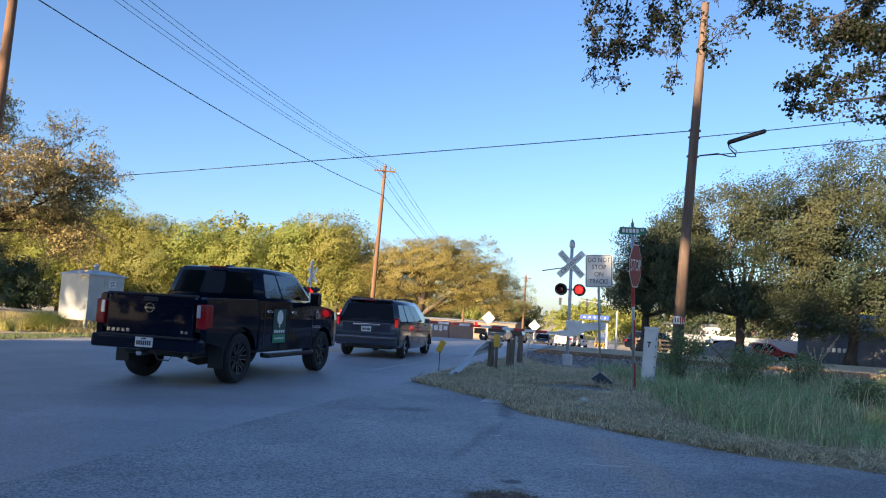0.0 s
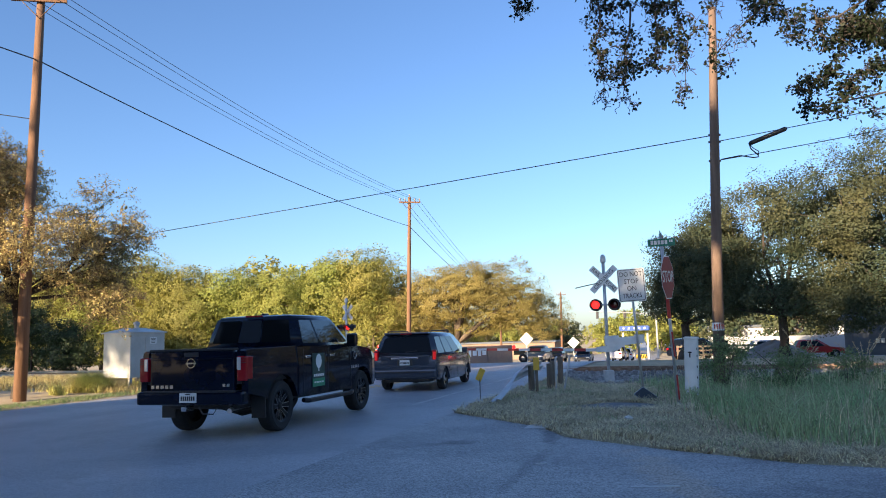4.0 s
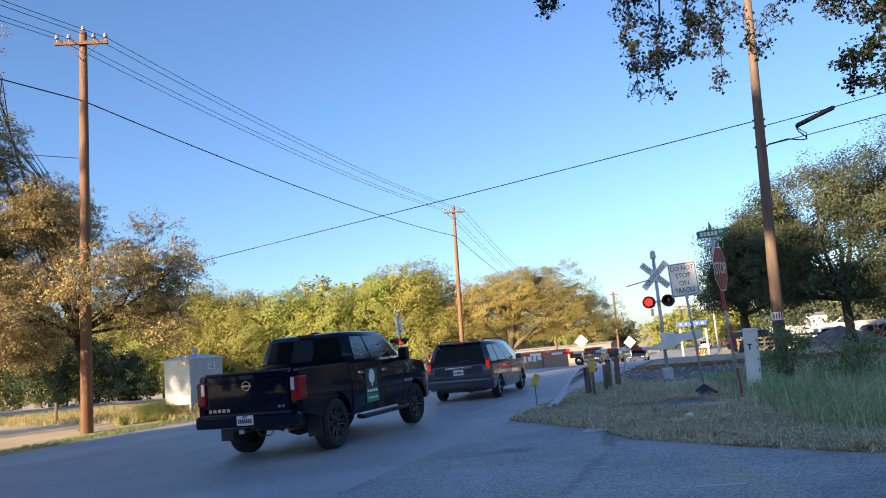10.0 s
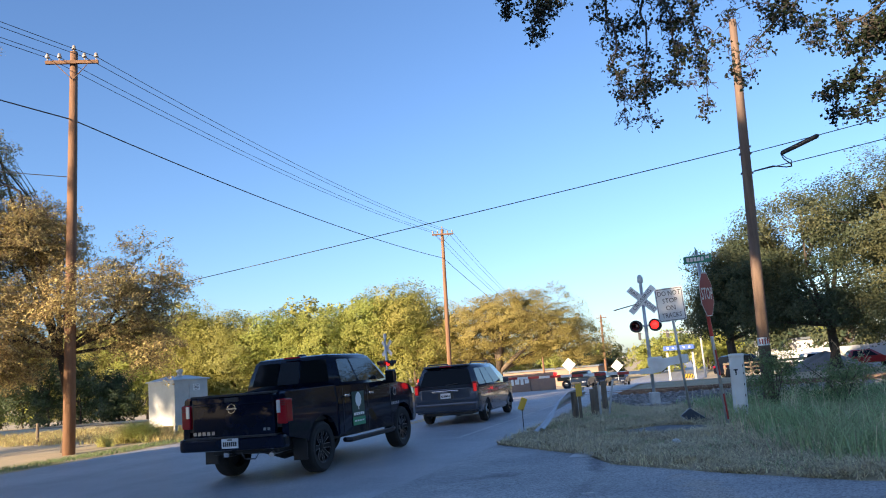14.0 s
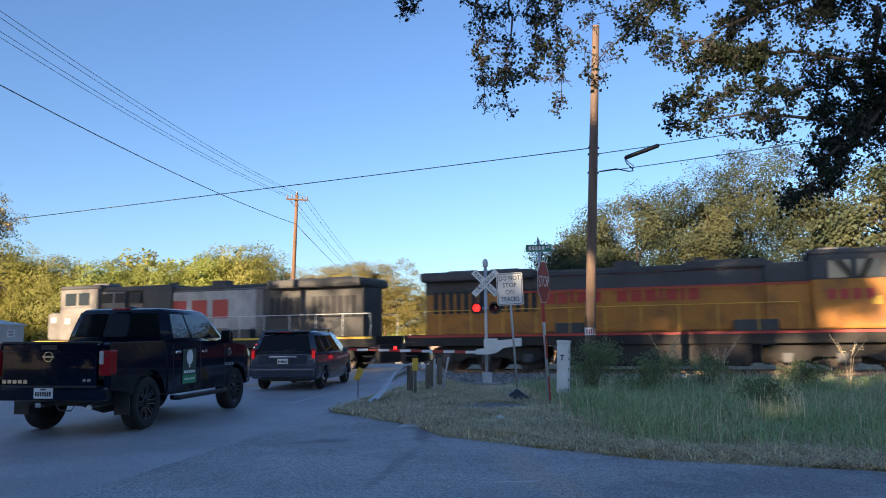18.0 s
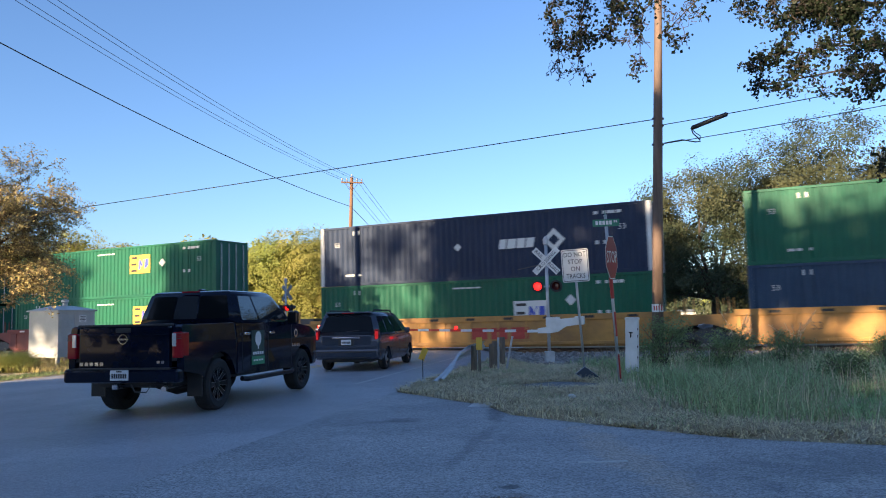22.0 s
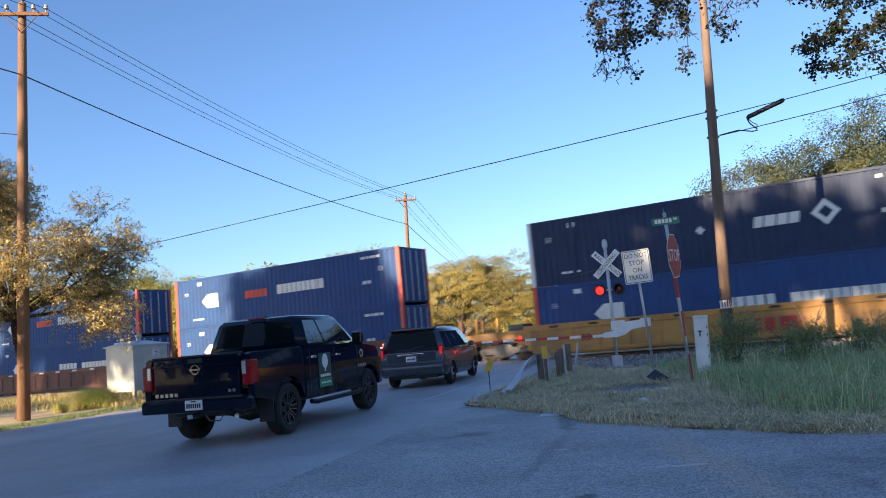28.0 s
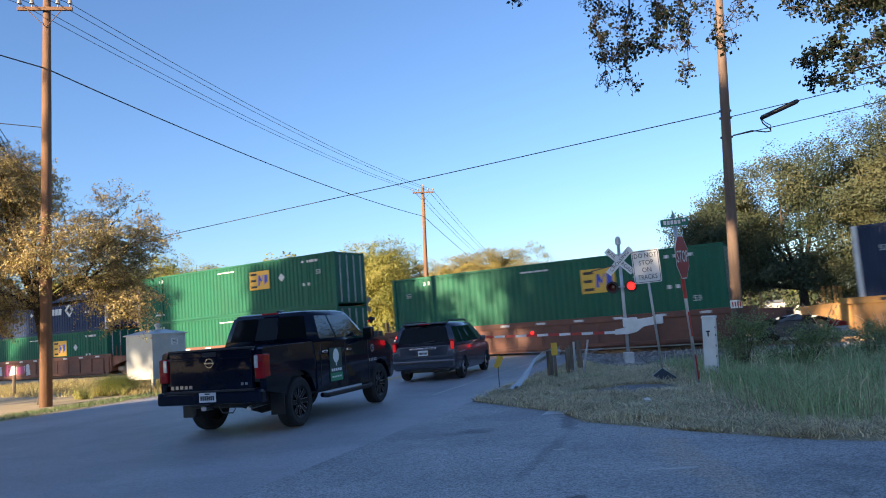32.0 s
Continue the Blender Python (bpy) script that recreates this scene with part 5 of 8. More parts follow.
BACK = (-24.5, -18.0)                      # the line runs on behind the camera
for dx in (-0.78, -0.4, 0.4, 0.78):
    hl, hc = LP_T[2] - 0.22, CP_T[2] - 0.22
    a, c = pole_at(LP_B, LP_T, hl, dx), pole_at(CP_B, CP_T, hc, dx)
    wire("power_line", "thin black power line strung between wooden poles", sag_line((BACK[0] + dx, BACK[1], 11.6), a, 0.4), 0.011)
    wire("power_line", "thin black power line strung between wooden poles", sag_line(a, c, 0.55), 0.011)
    wire("power_line", "thin black power line beyond the crossing", sag_line(c, (3.2 + dx, 122, 7.6), 0.7), 0.014)
a, c = pole_at(LP_B, LP_T, 10.95), pole_at(CP_B, CP_T, 10.4)
wire("phone_cable", "thick black telephone cable between poles", sag_line((BACK[0], BACK[1], 10.4), a, 0.5), 0.022)
wire("phone_cable", "thick black telephone cable between poles", sag_line(a, c, 0.45), 0.022)
wire("phone_cable", "thick black telephone cable between poles", sag_line(c, (3.2, 122, 6.4), 0.6), 0.022)
RW = pole_at(RP_B, RP_T, 7.05)
RW1 = pole_at(RP_B, RP_T, 6.85)
RW2 = pole_at(RP_B, RP_T, 6.3)
LW = pole_at(LP_B, LP_T, 8.95)
utility_pole((-33.0, 39.5, -0.2), (-33.0, 39.5, 6.0), 0.12, "short wooden pole among the trackside trees", M_POLE, False)
wire("service_cable", "black cable strung across the road towards the trackside trees", sag_line((-33.0, 39.5, 5.5), RW, 0.05, 24), 0.014)
wire("service_cable", "black cable leaving a pole over the roadside", sag_line((-34, 14, 12.0), LW, 0.3), 0.014)
RWR = Vector((16.5, 16.2, 7.6))
wire("service_cable", "black cable running on from the leaning pole", sag_line(RW1, RWR, 0.08), 0.012)
wire("service_cable", "black cable running on from the leaning pole", sag_line(RW2, RWR + Vector((0, 0, -0.55)), 0.08), 0.012)
k = RWR - RW1
cab = thing("cable_splice", "black tubular cable splice hung on an overhead cable with looped leads", "cable splice", Matrix.Translation(RW1 + k * 0.085 + Vector((0, 0, -0.12))))
bm = B()
kd = k.normalized()
tube(bm, [Vector((0, 0, -0.14)), kd * 0.05 + Vector((0, 0, -0.13)), kd * 0.95 + Vector((0, 0, 0.06)), kd * 1.0 + Vector((0, 0, 0.08))], [0.03, 0.065, 0.065, 0.03], 10)
part("sleeve", bm, M_BLACK, cab, smooth=True)
bm = B()
tube(bm, [Vector((0, 0, -0.13)), kd * 0.05 + Vector((0, 0, -0.3)), kd * 0.2 + Vector((0, 0, -0.48)), kd * 0.24 + Vector((0, 0, -0.56)), kd * 0.1 + Vector((0, 0, -0.55)), kd * -0.25 + Vector((0, 0, -0.42)), kd * -0.75 + Vector((0, 0, -0.42))], 0.017, 6)
tube(bm, [Vector((0, 0, -0.13)), kd * 0.12 + Vector((0, 0, -0.3)), kd * 0.24 + Vector((0, 0, -0.4)), kd * 0.22 + Vector((0, 0, -0.55))], 0.012, 6)
part("lead", bm, M_BLACK, cab, smooth=True)

# ---------------------------------------------------------------- crossing signals, signs


def crossbuck(parent, z, face, plain=False, s=1.0):
    """Two crossed blades with lettering, turned by face degrees."""
    for i, (a, words) in enumerate(((45, ("RAIL", "ROAD")), (-45, ("CROSSING",)))):
        m = Matrix.Translation((0, 0, z)) @ pose(0, 0, 0, 0, 0, face) @ Matrix.Translation((0, -0.10 - 0.014 * i, 0)) @ pose(0, 0, 0, 0, a, 0)
        bm = plate(B(), rect(-0.61 * s, 0.61 * s, -0.115 * s, 0.115 * s), 0.006, m)
        bl = part("blade", bm, M_GALV if plain else M_SIGNW, parent)
        if plain:
            continue
        if i:
            letters("lettering", words[0], 0.185, M_BLACK, bl, m @ Matrix.Translation((0, -0.006, 0)), 1.05)
        else:
            letters("lettering", words[0], 0.185, M_BLACK, bl, m @ Matrix.Translation((-0.36, -0.006, 0)), 1.0)
            letters("lettering", words[1], 0.185, M_BLACK, bl, m @ Matrix.Translation((0.35, -0.006, 0)), 0.95)


def lamp_head(parent, x, y, z, face, lit):
    """A round signal lamp with black target and hood."""
    m = Matrix.Translation((x, y, z)) @ pose(0, 0, 0, 90, 0, face)
    bm = lathe(B(), [(0, -0.16), (0.10, -0.16), (0.14, -0.10), (0.15, 0.0), (0.215, 0.0), (0.215, 0.02), (0.15, 0.02), (0, 0.02)], m @ pose(0, 0, 0, 0, 0, 0), 24)
    head = part("lamp_head", bm, M_BLACK, parent)
    bm = lathe(B(), [(0, 0.05), (0.08, 0.045), (0.145, 0.022), (0, 0.022)], m, 20)
    part("lens", bm, M_LENS_ON if lit else M_LENS_OFF, head)
    bm = B()
    rows = []
    for j in range(13):
        t = radians(-20 + 220 * j / 12)
        rows.append([bm.verts.new(m @ Vector((0.155 * math.cos(t), 0.155 * math.sin(t), zz))) for zz in (0.02, 0.30 - 0.12 * abs(j - 6) / 6)] +
                    [bm.verts.new(m @ Vector((0.162 * math.cos(t), 0.162 * math.sin(t), zz))) for zz in (0.30 - 0.12 * abs(j - 6) / 6, 0.02)])
    for a, b in zip(rows, rows[1:]):
        for i in range(4):
            bm.faces.new((a[i], a[(i + 1) % 4], b[(i + 1) % 4], b[i]))
    part("hood", bm, M_BLACK, head)


FLASH = []


def signal(name, label, base, face, arm_len, arm_a, lit_left, far=False):
    """A flashing-light crossing signal with crossbuck and gate."""
    ob = thing(name, label, "crossing signal", Matrix.Translation(base), "crossing signals")
    bm = B()
    tube(bm, [(0, 0, -0.2), (0, 0, 4.0)], 0.06, 12)
    part("mast", bm, M_GALV, ob, smooth=True)
    bm = box(B(), (0, 0, -0.04), (0.34, 0.34, 0.42), 0.03)
    part("base_casting", bm, M_GALV, ob)
    bm = box(B(), (0, 0, -0.28), (0.9, 0.8, 0.14), 0.02)
    part("foundation", bm, M_CONC, ob)
    bm = lathe(B(), [(0, 0.34), (0.05, 0.34), (0.10, 0.24), (0.10, 0.06), (0.06, 0.04), (0.06, 0.0)], Matrix.Translation((0, 0, 3.98)), 14)
    part("bell", bm, M_GALV, ob)
    crossbuck(ob, 3.42, face, far)
    rot = pose(0, 0, 0, 0, 0, face)
    bm = B()
    tube(bm, [rot @ Vector((-0.33, -0.02, 2.5)), rot @ Vector((0.33, -0.02, 2.5))], 0.03, 8)
    part("lamp_arm", bm, M_GALV, ob)
    for s, lit in ((-1, lit_left), (1, not lit_left)):
        p = rot @ Vector((s * 0.33, -0.14, 2.5))
        lamp_head(ob, *p, face, False)
        if lit and not far:
            glow = part("lit_lens", lathe(B(), [(0, 0.056), (0.08, 0.051), (0.140, 0.028), (0, 0.026)], pose(0, 0, 0, 90, 0, 0), 20), M_LENS_ON, ob)
            ends = [Matrix.Translation(rot @ Vector((q * 0.33, -0.14, 2.5))) @ pose(0, 0, 0, 0, 0, face) for q in (-1, 1)]
            FLASH.append((glow, ends))
        p = rot @ Vector((s * 0.33, 0.14, 2.5))
        lamp_head(ob, *p, face + 180, far and (s < 0) == lit_left)
    # gate: mechanism, counterweight, striped arm
    rot = pose(0, 0, 0, 0, 0, arm_a)
    g = new("gate")
    g.parent = ob
    g.matrix_basis = Matrix.Translation((0, 0, -0.12)) @ rot
    bm = box(B(), (0.18, -0.16, 1.34), (0.50, 0.26, 0.34), 0.04)
    part("drive_housing", bm, M_WHITE, g)
    bm = B()
    prism(bm, [(-0.36, 0.94), (-0.36, 1.12), (0.02, 1.16), (0.18, 1.42), (1.20, 1.50), (1.20, 1.24), (0.60, 1.16), (0.34, 0.98), (0.1, 0.94)], -0.30, -0.24, 0.006)
    prism(bm, [(-0.36, 0.94), (-0.36, 1.12), (0.02, 1.16), (0.18, 1.42), (1.20, 1.50), (1.20, 1.24), (0.60, 1.16), (0.34, 0.98), (0.1, 0.94)], 0.24, 0.30, 0.006)
    bmesh.ops.transform(bm, matrix=pose(0, 0, 0, 0, 0, -90), verts=bm.verts)
    part("gate_bracket", bm, M_WHITE, g)
    bm = box(B(), (1.12, 0.0, 1.37), (0.34, 0.58, 0.30), 0.04)
    part("counterweight", bm, M_WHITE, g)
    n = int(arm_len / 0.41)
    for i in range(n):
        bm = box(B(), (-0.36 - 0.41 * (i + 0.5), 0.0, 1.02 + 0.011 * i), (0.41, 0.04, 0.10 - 0.002 * i))
        part("arm_stripe", bm, M_RED if i % 2 else M_SIGNW, g)
    for fr in (0.35, 0.68, 0.97):
        bm = lathe(B(), [(0, -0.04), (0.06, -0.04), (0.06, 0.04), (0, 0.05)], Matrix.Translation((-0.36 - arm_len * fr, -0.05, 1.12 + 0.22 * fr)) @ pose(0, 0, 0, 90), 12)
        part("gate_lamp", bm, M_LENS_ON if fr != 0.68 else M_LENS_OFF, g)
    return ob


SIG = (4.78, 27.5, 0.05)
signal("crossing_signal", "galvanised crossing signal with crossbuck, flashing lights and lowered striped gate", SIG, -14, 8.7, -14.5, False)
signal("crossing_signal", "crossing signal beyond the tracks with crossbuck seen from behind", (-8.0, 46.4, -0.2), 140, 4.6, 165.5, True, True)
# the thin rod arm high on the near signal's mast
bm = B()
tube(bm, [(4.78 - 1.05, 27.5, 3.18), (4.75, 27.45, 3.38)], 0.018, 6)
tagged(part("side_rod", bm, M_STEEL), "thin dark rod reaching out from the signal mast", "rod")


def post_sign(name, label, category, base, top, r, m_post=None):
    ob = thing(name, label, category, Matrix.Translation(base), "roadside signs")
    bm = B()
    tube(bm, [Vector((0, 0, -0.1)), Vector(top) - Vector(base)], r, 10)
    part("post", bm, m_post or M_GALV, ob, smooth=True)
    return ob


# white rectangular sign
D_B = Vector((4.25, 18.95, 0.08))
dns = post_sign("warning_sign", "white rectangular sign with black lettering on a leaning galvanised post", "road sign", D_B, (3.93, 18.25, 3.05), 0.03)
SM = Matrix.Translation(Vector((3.93, 18.08, 2.68)) - D_B) @ pose(0, 0, 0, 0, 0, -14) @ pose(0, 0, 0, 2.0, -2.0, 0)


def rounded(w, h, r, n=4):
    out = []
    for cx, cz, a0 in ((w / 2 - r, h / 2 - r, 0), (-w / 2 + r, h / 2 - r, 90), (-w / 2 + r, -h / 2 + r, 180), (w / 2 - r, -h / 2 + r, 270)):
        for i in range(n + 1):
            a = radians(a0 + 90 * i / n)
            out.append((cx + r * math.cos(a), cz + r * math.sin(a)))
    return out[::-1]


pl = part("plate", plate(B(), rounded(0.64, 0.79, 0.04), 0.004, SM), M_GALV, dns)
part("face", plate(B(), rounded(0.638, 0.788, 0.04), 0.002, SM @ Matrix.Translation((0, -0.003, 0))), M_SIGNW, pl)
bm = plate(B(), rounded(0.60, 0.75, 0.035), 0.002, SM @ Matrix.Translation((0, -0.006, 0)))
part("border", bm, M_BLACK, pl)
part("face", plate(B(), rounded(0.575, 0.725, 0.03), 0.002, SM @ Matrix.Translation((0, -0.009, 0))), M_SIGNW, pl)
for i, (w, sq) in enumerate((("DO NOT", 0.82), ("STOP", 0.9), ("ON", 0.9), ("TRACKS", 0.76))):
    letters("lettering", w, 0.16, M_BLACK, pl, SM @ Matrix.Translation((0, -0.013, 0.26 - 0.172 * i)), sq)

# octagonal sign and green name sign on one striped post
S_B = Vector((4.40, 16.15, 0.08))
st = post_sign("stop_sign", "faded red octagonal stop sign on a red and white striped post", "road sign", S_B, (4.19, 15.98, 3.62), 0.035)
tops = Vector((4.19, 15.98, 3.62)) - S_B
for i, z in enumerate((0.05, 0.95, 1.75)):
    bm = B()
    tube(bm, [tops * (z / 3.54), tops * ((z + 0.52) / 3.54)], 0.039, 10)
    part("red_band", bm, M_RED, st, "chipped red paint")
STM = Matrix.Translation(tops * (2.62 / 3.54) + Vector((0.046, -0.030, 0))) @ pose(0, 0, 0, 0, 0, 61) @ pose(0, 0, 0, 0, -3, 0)
R8 = 0.457 / math.cos(math.pi / 8)
octo = [(R8 * math.cos(math.pi / 8 + k * math.pi / 4), R8 * math.sin(math.pi / 8 + k * math.pi / 4)) for k in range(8)][::-1]
pl = part("plate", plate(B(), octo, 0.004, STM), M_GALV, st)
part("border", plate(B(), [(x * 0.998, z * 0.998) for x, z in octo], 0.002, STM @ Matrix.Translation((0, -0.003, 0))), M_SIGNW, pl)
part("face", plate(B(), [(x * 0.955, z * 0.955) for x, z in octo], 0.002, STM @ Matrix.Translation((0, -0.006, 0))), M_SIGNR, pl)
letters("lettering", "STOP", 0.36, M_SIGNW, pl, STM @ Matrix.Translation((0, -0.010, 0)), 0.95)
NM = Matrix.Translation(tops * (3.36 / 3.54) + Vector((-0.01, -0.05, 0))) @ pose(0, 0, 0, 0, 0, -12)
pl = part("name_plate", plate(B(), rounded(0.56, 0.155, 0.02), 0.004, NM), M_SIGNG, st)
bm = B()
for i in range(5):
    plate(bm, rect(-0.22 + i * 0.072, -0.165 + i * 0.072, -0.04, 0.045), 0.002, NM @ Matrix.Translation((0, -0.004, 0)))
plate(bm, rect(0.16, 0.19, 0.0, 0.05), 0.002, NM @ Matrix.Translation((0, -0.004, 0)))
plate(bm, rect(0.20, 0.23, 0.0, 0.05), 0.002, NM @ Matrix.Translation((0, -0.004, 0)))
part("lettering", bm, M_SIGNW, pl)
N2 = Matrix.Translation(tops * (3.50 / 3.54) + Vector((0, 0, 0.02))) @ pose(0, 0, 0, 0, 0, 74)
part("name_plate", plate(B(), rounded(0.60, 0.155, 0.02), 0.004, N2), M_SIGNG, st)

# white relay case by the post
bx = thing("relay_cabinet", "narrow white metal relay cabinet with a small black label", "cabinet", Matrix.Translation((5.25, 18.3, 0.02)) @ pose(0, 0, 0, 1.0, 2.5, -20))
part("body", box(B(), (0, 0, 0.67), (0.30, 0.34, 1.34), 0.02), M_WHITE, bx)
part("lid", box(B(), (0, 0, 1.36), (0.33, 0.37, 0.06), 0.02), M_WHITE, bx)
part("door", box(B(), (0, -0.175, 0.69), (0.25, 0.02, 1.18), 0.008), M_WHITE, bx)
for z in (0.2, 0.45, 0.7, 0.95, 1.12):
    part("hinge", box(B(), (0.142, -0.19, z), (0.018, 0.012, 0.05)), M_BLACK, bx)
bm = B()
box(bm, (-0.02, -0.188, 0.98), (0.03, 0.008, 0.14))
box(bm, (-0.02, -0.188, 1.03), (0.09, 0.008, 0.03))
part("lettering", bm, M_BLACK, bx)

# fallen black sign in the grass
fl = thing("fallen_sign", "dark diamond sign plate lying tilted in the grass", "road sign", Matrix.Translation((4.02, 17.45, 0.10)) @ pose(0, 0, 0, -48, 12, 20))
part("plate", plate(B(), [(-0.34, 0), (0, -0.3), (0.34, 0), (0, 0.3)], 0.006), M_BLACK, fl)
part("rim", plate(B(), [(-0.36, 0), (0, -0.32), (0.36, 0), (0, 0.32)], 0.004, Matrix.Translation((0, 0.003, 0))), M_GALV, fl)

# guard rail with wooden posts, its near end turned down
gr = thing("guard_rail", "short bent steel guard rail on weathered wooden posts", "guard rail", Matrix.Translation((0, 0, 0)))
rail_pts = [Vector(p) for p in ((0.55, 17.3, 0.07), (0.80, 18.1, 0.22), (1.10, 19.2, 0.50), (1.42, 20.4, 0.60), (1.75, 21.6, 0.62), (2.10, 23.0, 0.62))]
bm = B()
prof = [(0.0, -0.155), (0.05, -0.11), (0.05, -0.06), (0.0, -0.02), (0.0, 0.02), (0.05, 0.06), (0.05, 0.11), (0.0, 0.155)]
rows = []
for i, p in enumerate(rail_pts):
    d = (rail_pts[min(i + 1, 5)] - rail_pts[max(i - 1, 0)]).normalized()
    side = Vector((-d.y, d.x, 0)).normalized()
    up = d.cross(side) * -1
    tw = radians((72, 58, 34, 12, 0, 0)[i])
    wide = Vector((0, 0, math.cos(tw))) - side * math.sin(tw)
    face = side * math.cos(tw) + Vector((0, 0, math.sin(tw)))
    rows.append([bm.verts.new(p + face * o + wide * z) for o, z in prof] + [bm.verts.new(p + face * (o - 0.004) + wide * z) for o, z in prof[::-1]])
for a, b in zip(rows, rows[1:]):
    n = len(a)
    for i in range(n):
        bm.faces.new((a[i], a[(i + 1) % n], b[(i + 1) % n], b[i]))
part("beam", bm, M_GALV, gr)
for i, (x, y, h) in enumerate(((1.60, 20.6, 0.74), (2.18, 21.6, 0.74), (2.36, 22.7, 0.78), (2.72, 24.0, 0.86))):
    bm = tube(B(), [(x, y, -0.2), (x + 0.01, y, h)], [0.092, 0.086], 12)
    part("post", bm, M_POST, gr, smooth=False)
# steel stakes and yellow markers
for x, y, h, lean, nm in ((2.32, 21.3, 0.92, 0.02, 0), (2.52, 21.3, 0.95, 0.22, 0)):
    sk = thing("steel_stake", "thin steel stake standing by the guard rail", "stake", Matrix.Translation((x, y, 0)))
    part("shaft", tube(B(), [(0, 0, -0.1), (lean, 0, h)], 0.03, 6), M_GALV, sk)
mk = thing("reflector_post", "wooden stake carrying a yellow reflector plate", "marker post", Matrix.Translation((1.72, 20.2, 0)))
part("stake", box(B(), (0, 0, 0.35), (0.08, 0.05, 0.9), 0.008), M_POST, mk)
part("reflector", box(B(), (0, -0.035, 0.80), (0.16, 0.012, 0.33), 0.004), M_YELLOW, mk)
mk = thing("delineator", "bent yellow delineator on a thin flexible stalk", "marker post", Matrix.Translation((0.22, 18.9, 0)))
part("stalk", tube(B(), [(0, 0, -0.05), (0, 0, 0.5)], 0.012, 6), M_STEEL, mk)
part("reflector", box(B(), (0.02, 0, 0.62), (0.15, 0.012, 0.32), 0.004, pose(0, 0, 0, 8, 26, -10)), M_YELLOW, mk)

# ---------------------------------------------------------------- signal hut
hut = thing("signal_hut", "silver sheet-metal signal hut on short legs with a roof vent", "hut", Matrix.Translation((-13.75, 30.1, 0.0)) @ pose(0, 0, 0, 0, 0, 66) @ Matrix.Diagonal((0.98, 0.98, 1.0, 1)))
part("body", box(B(), (0, 0, 1.22), (1.75, 1.55, 1.75), 0.015), M_HUT, hut)
bm = B()
v = [bm.verts.new(p) for p in ((-0.95, -0.85, 2.08), (0.95, -0.85, 2.08), (0.95, 0.85, 2.08), (-0.95, 0.85, 2.08), (-0.5, 0, 2.30), (0.5, 0, 2.30), (-0.95, -0.85, 2.12), (0.95, -0.85, 2.12), (0.95, 0.85, 2.12), (-0.95, 0.85, 2.12))]
for f in ((0, 1, 7, 6), (1, 2, 8, 7), (2, 3, 9, 8), (3, 0, 6, 9), (6, 7, 5, 4), (7, 8, 5), (8, 9, 4, 5), (9, 6, 4), (0, 3, 2, 1)):
    bm.faces.new([v[i] for i in f])
part("roof", bm, M_HUT, hut)
part("vent", lathe(B(), [(0.10, 0.0), (0.10, 0.18), (0.14, 0.2), (0.14, 0.28), (0.0, 0.33)], Matrix.Translation((0.1, 0, 2.24)), 14), M_HUT, hut)
part("door", box(B(), (0.30, -0.785, 1.18), (0.85, 0.025, 1.55), 0.008), M_HUT, hut)
part("notice", box(B(), (0.25, -0.803, 1.78), (0.34, 0.008, 0.26)), M_SIGNW, hut)
bm = B()
for i in range(4):
    box(bm, (0.25, -0.809, 1.86 - i * 0.055), (0.26 - 0.05 * (i % 2), 0.004, 0.022))
part("lettering", bm, M_BLACK, hut)
for x in (-0.8, 0.8):
    for y in (-0.7, 0.7):
        part("leg", box(B(), (x, y, 0.15), (0.12, 0.12, 0.5), 0.01), M_CONC, hut)

# ---------------------------------------------------------------- vehicles
M_CARBLACK = mat("car_black", (0.003, 0.007, 0.020), 0.12, var=0.2, bump=0, coat=0.42, spec=0.1, fine=6)
M_CARGREY = mat("car_grey", (0.048, 0.060, 0.085), 0.24, 0.25, var=0.08, bump=0, coat=0.5, fine=6)
M_CARSILVER = mat("car_silver", (0.42, 0.43, 0.45), 0.3, 0.5, var=0.06, bump=0, coat=1.0)
M_CARWHITE = mat("car_white", (0.72, 0.72, 0.71), 0.3, var=0.05, bump=0, coat=1.0)
M_CARRED = mat("car_red", (0.40, 0.02, 0.02), 0.3, var=0.05, bump=0, coat=1.0)
M_CARBLUE = mat("car_blue", (0.02, 0.035, 0.06), 0.3, 0.2, var=0.05, bump=0, coat=0.4)
M_TINT = mat("tinted_glass", (0.006, 0.008, 0.010), 0.04, var=0.1, bump=0, spec=0.14)
M_TINT_PALE = mat("sliding_pane_glass", (0.022, 0.028, 0.036), 0.08, var=0.1, bump=0, spec=0.3)
M_TINT_SIDE = mat("side_glass", (0.008, 0.011, 0.014), 0.03, var=0.1, bump=0, spec=0.6)
M_TYRE = mat("tyre_rubber", (0.018, 0.018, 0.019), 0.85, var=0.25, fine=30, bump=0.3)
M_RIMB = mat("rim_black", (0.010, 0.010, 0.012), 0.35, 0.0, spec=0.2, var=0.15, bump=0)
M_RIMS = mat("rim_silver", (0.50, 0.51, 0.53), 0.28, 0.85, var=0.08, bump=0)
M_MILLED = mat("milled_alloy", (0.42, 0.425, 0.44), 0.35, 0.8, var=0.1, bump=0)
M_CHROME = mat("chrome", (0.75, 0.76, 0.78), 0.12, 1.0, var=0.04, bump=0)
M_PLASTIC = mat("black_plastic", (0.02, 0.02, 0.021), 0.6, var=0.15, fine=40)
M_TAIL = mat("tail_red", (0.30, 0.008, 0.016), 0.2, var=0.05, bump=0, coat=0.25, spec=0.25)
M_TAIL_ON = mat("tail_lit", (0.8, 0.02, 0.02), 0.3, emit=0.14, var=0.03, bump=0)
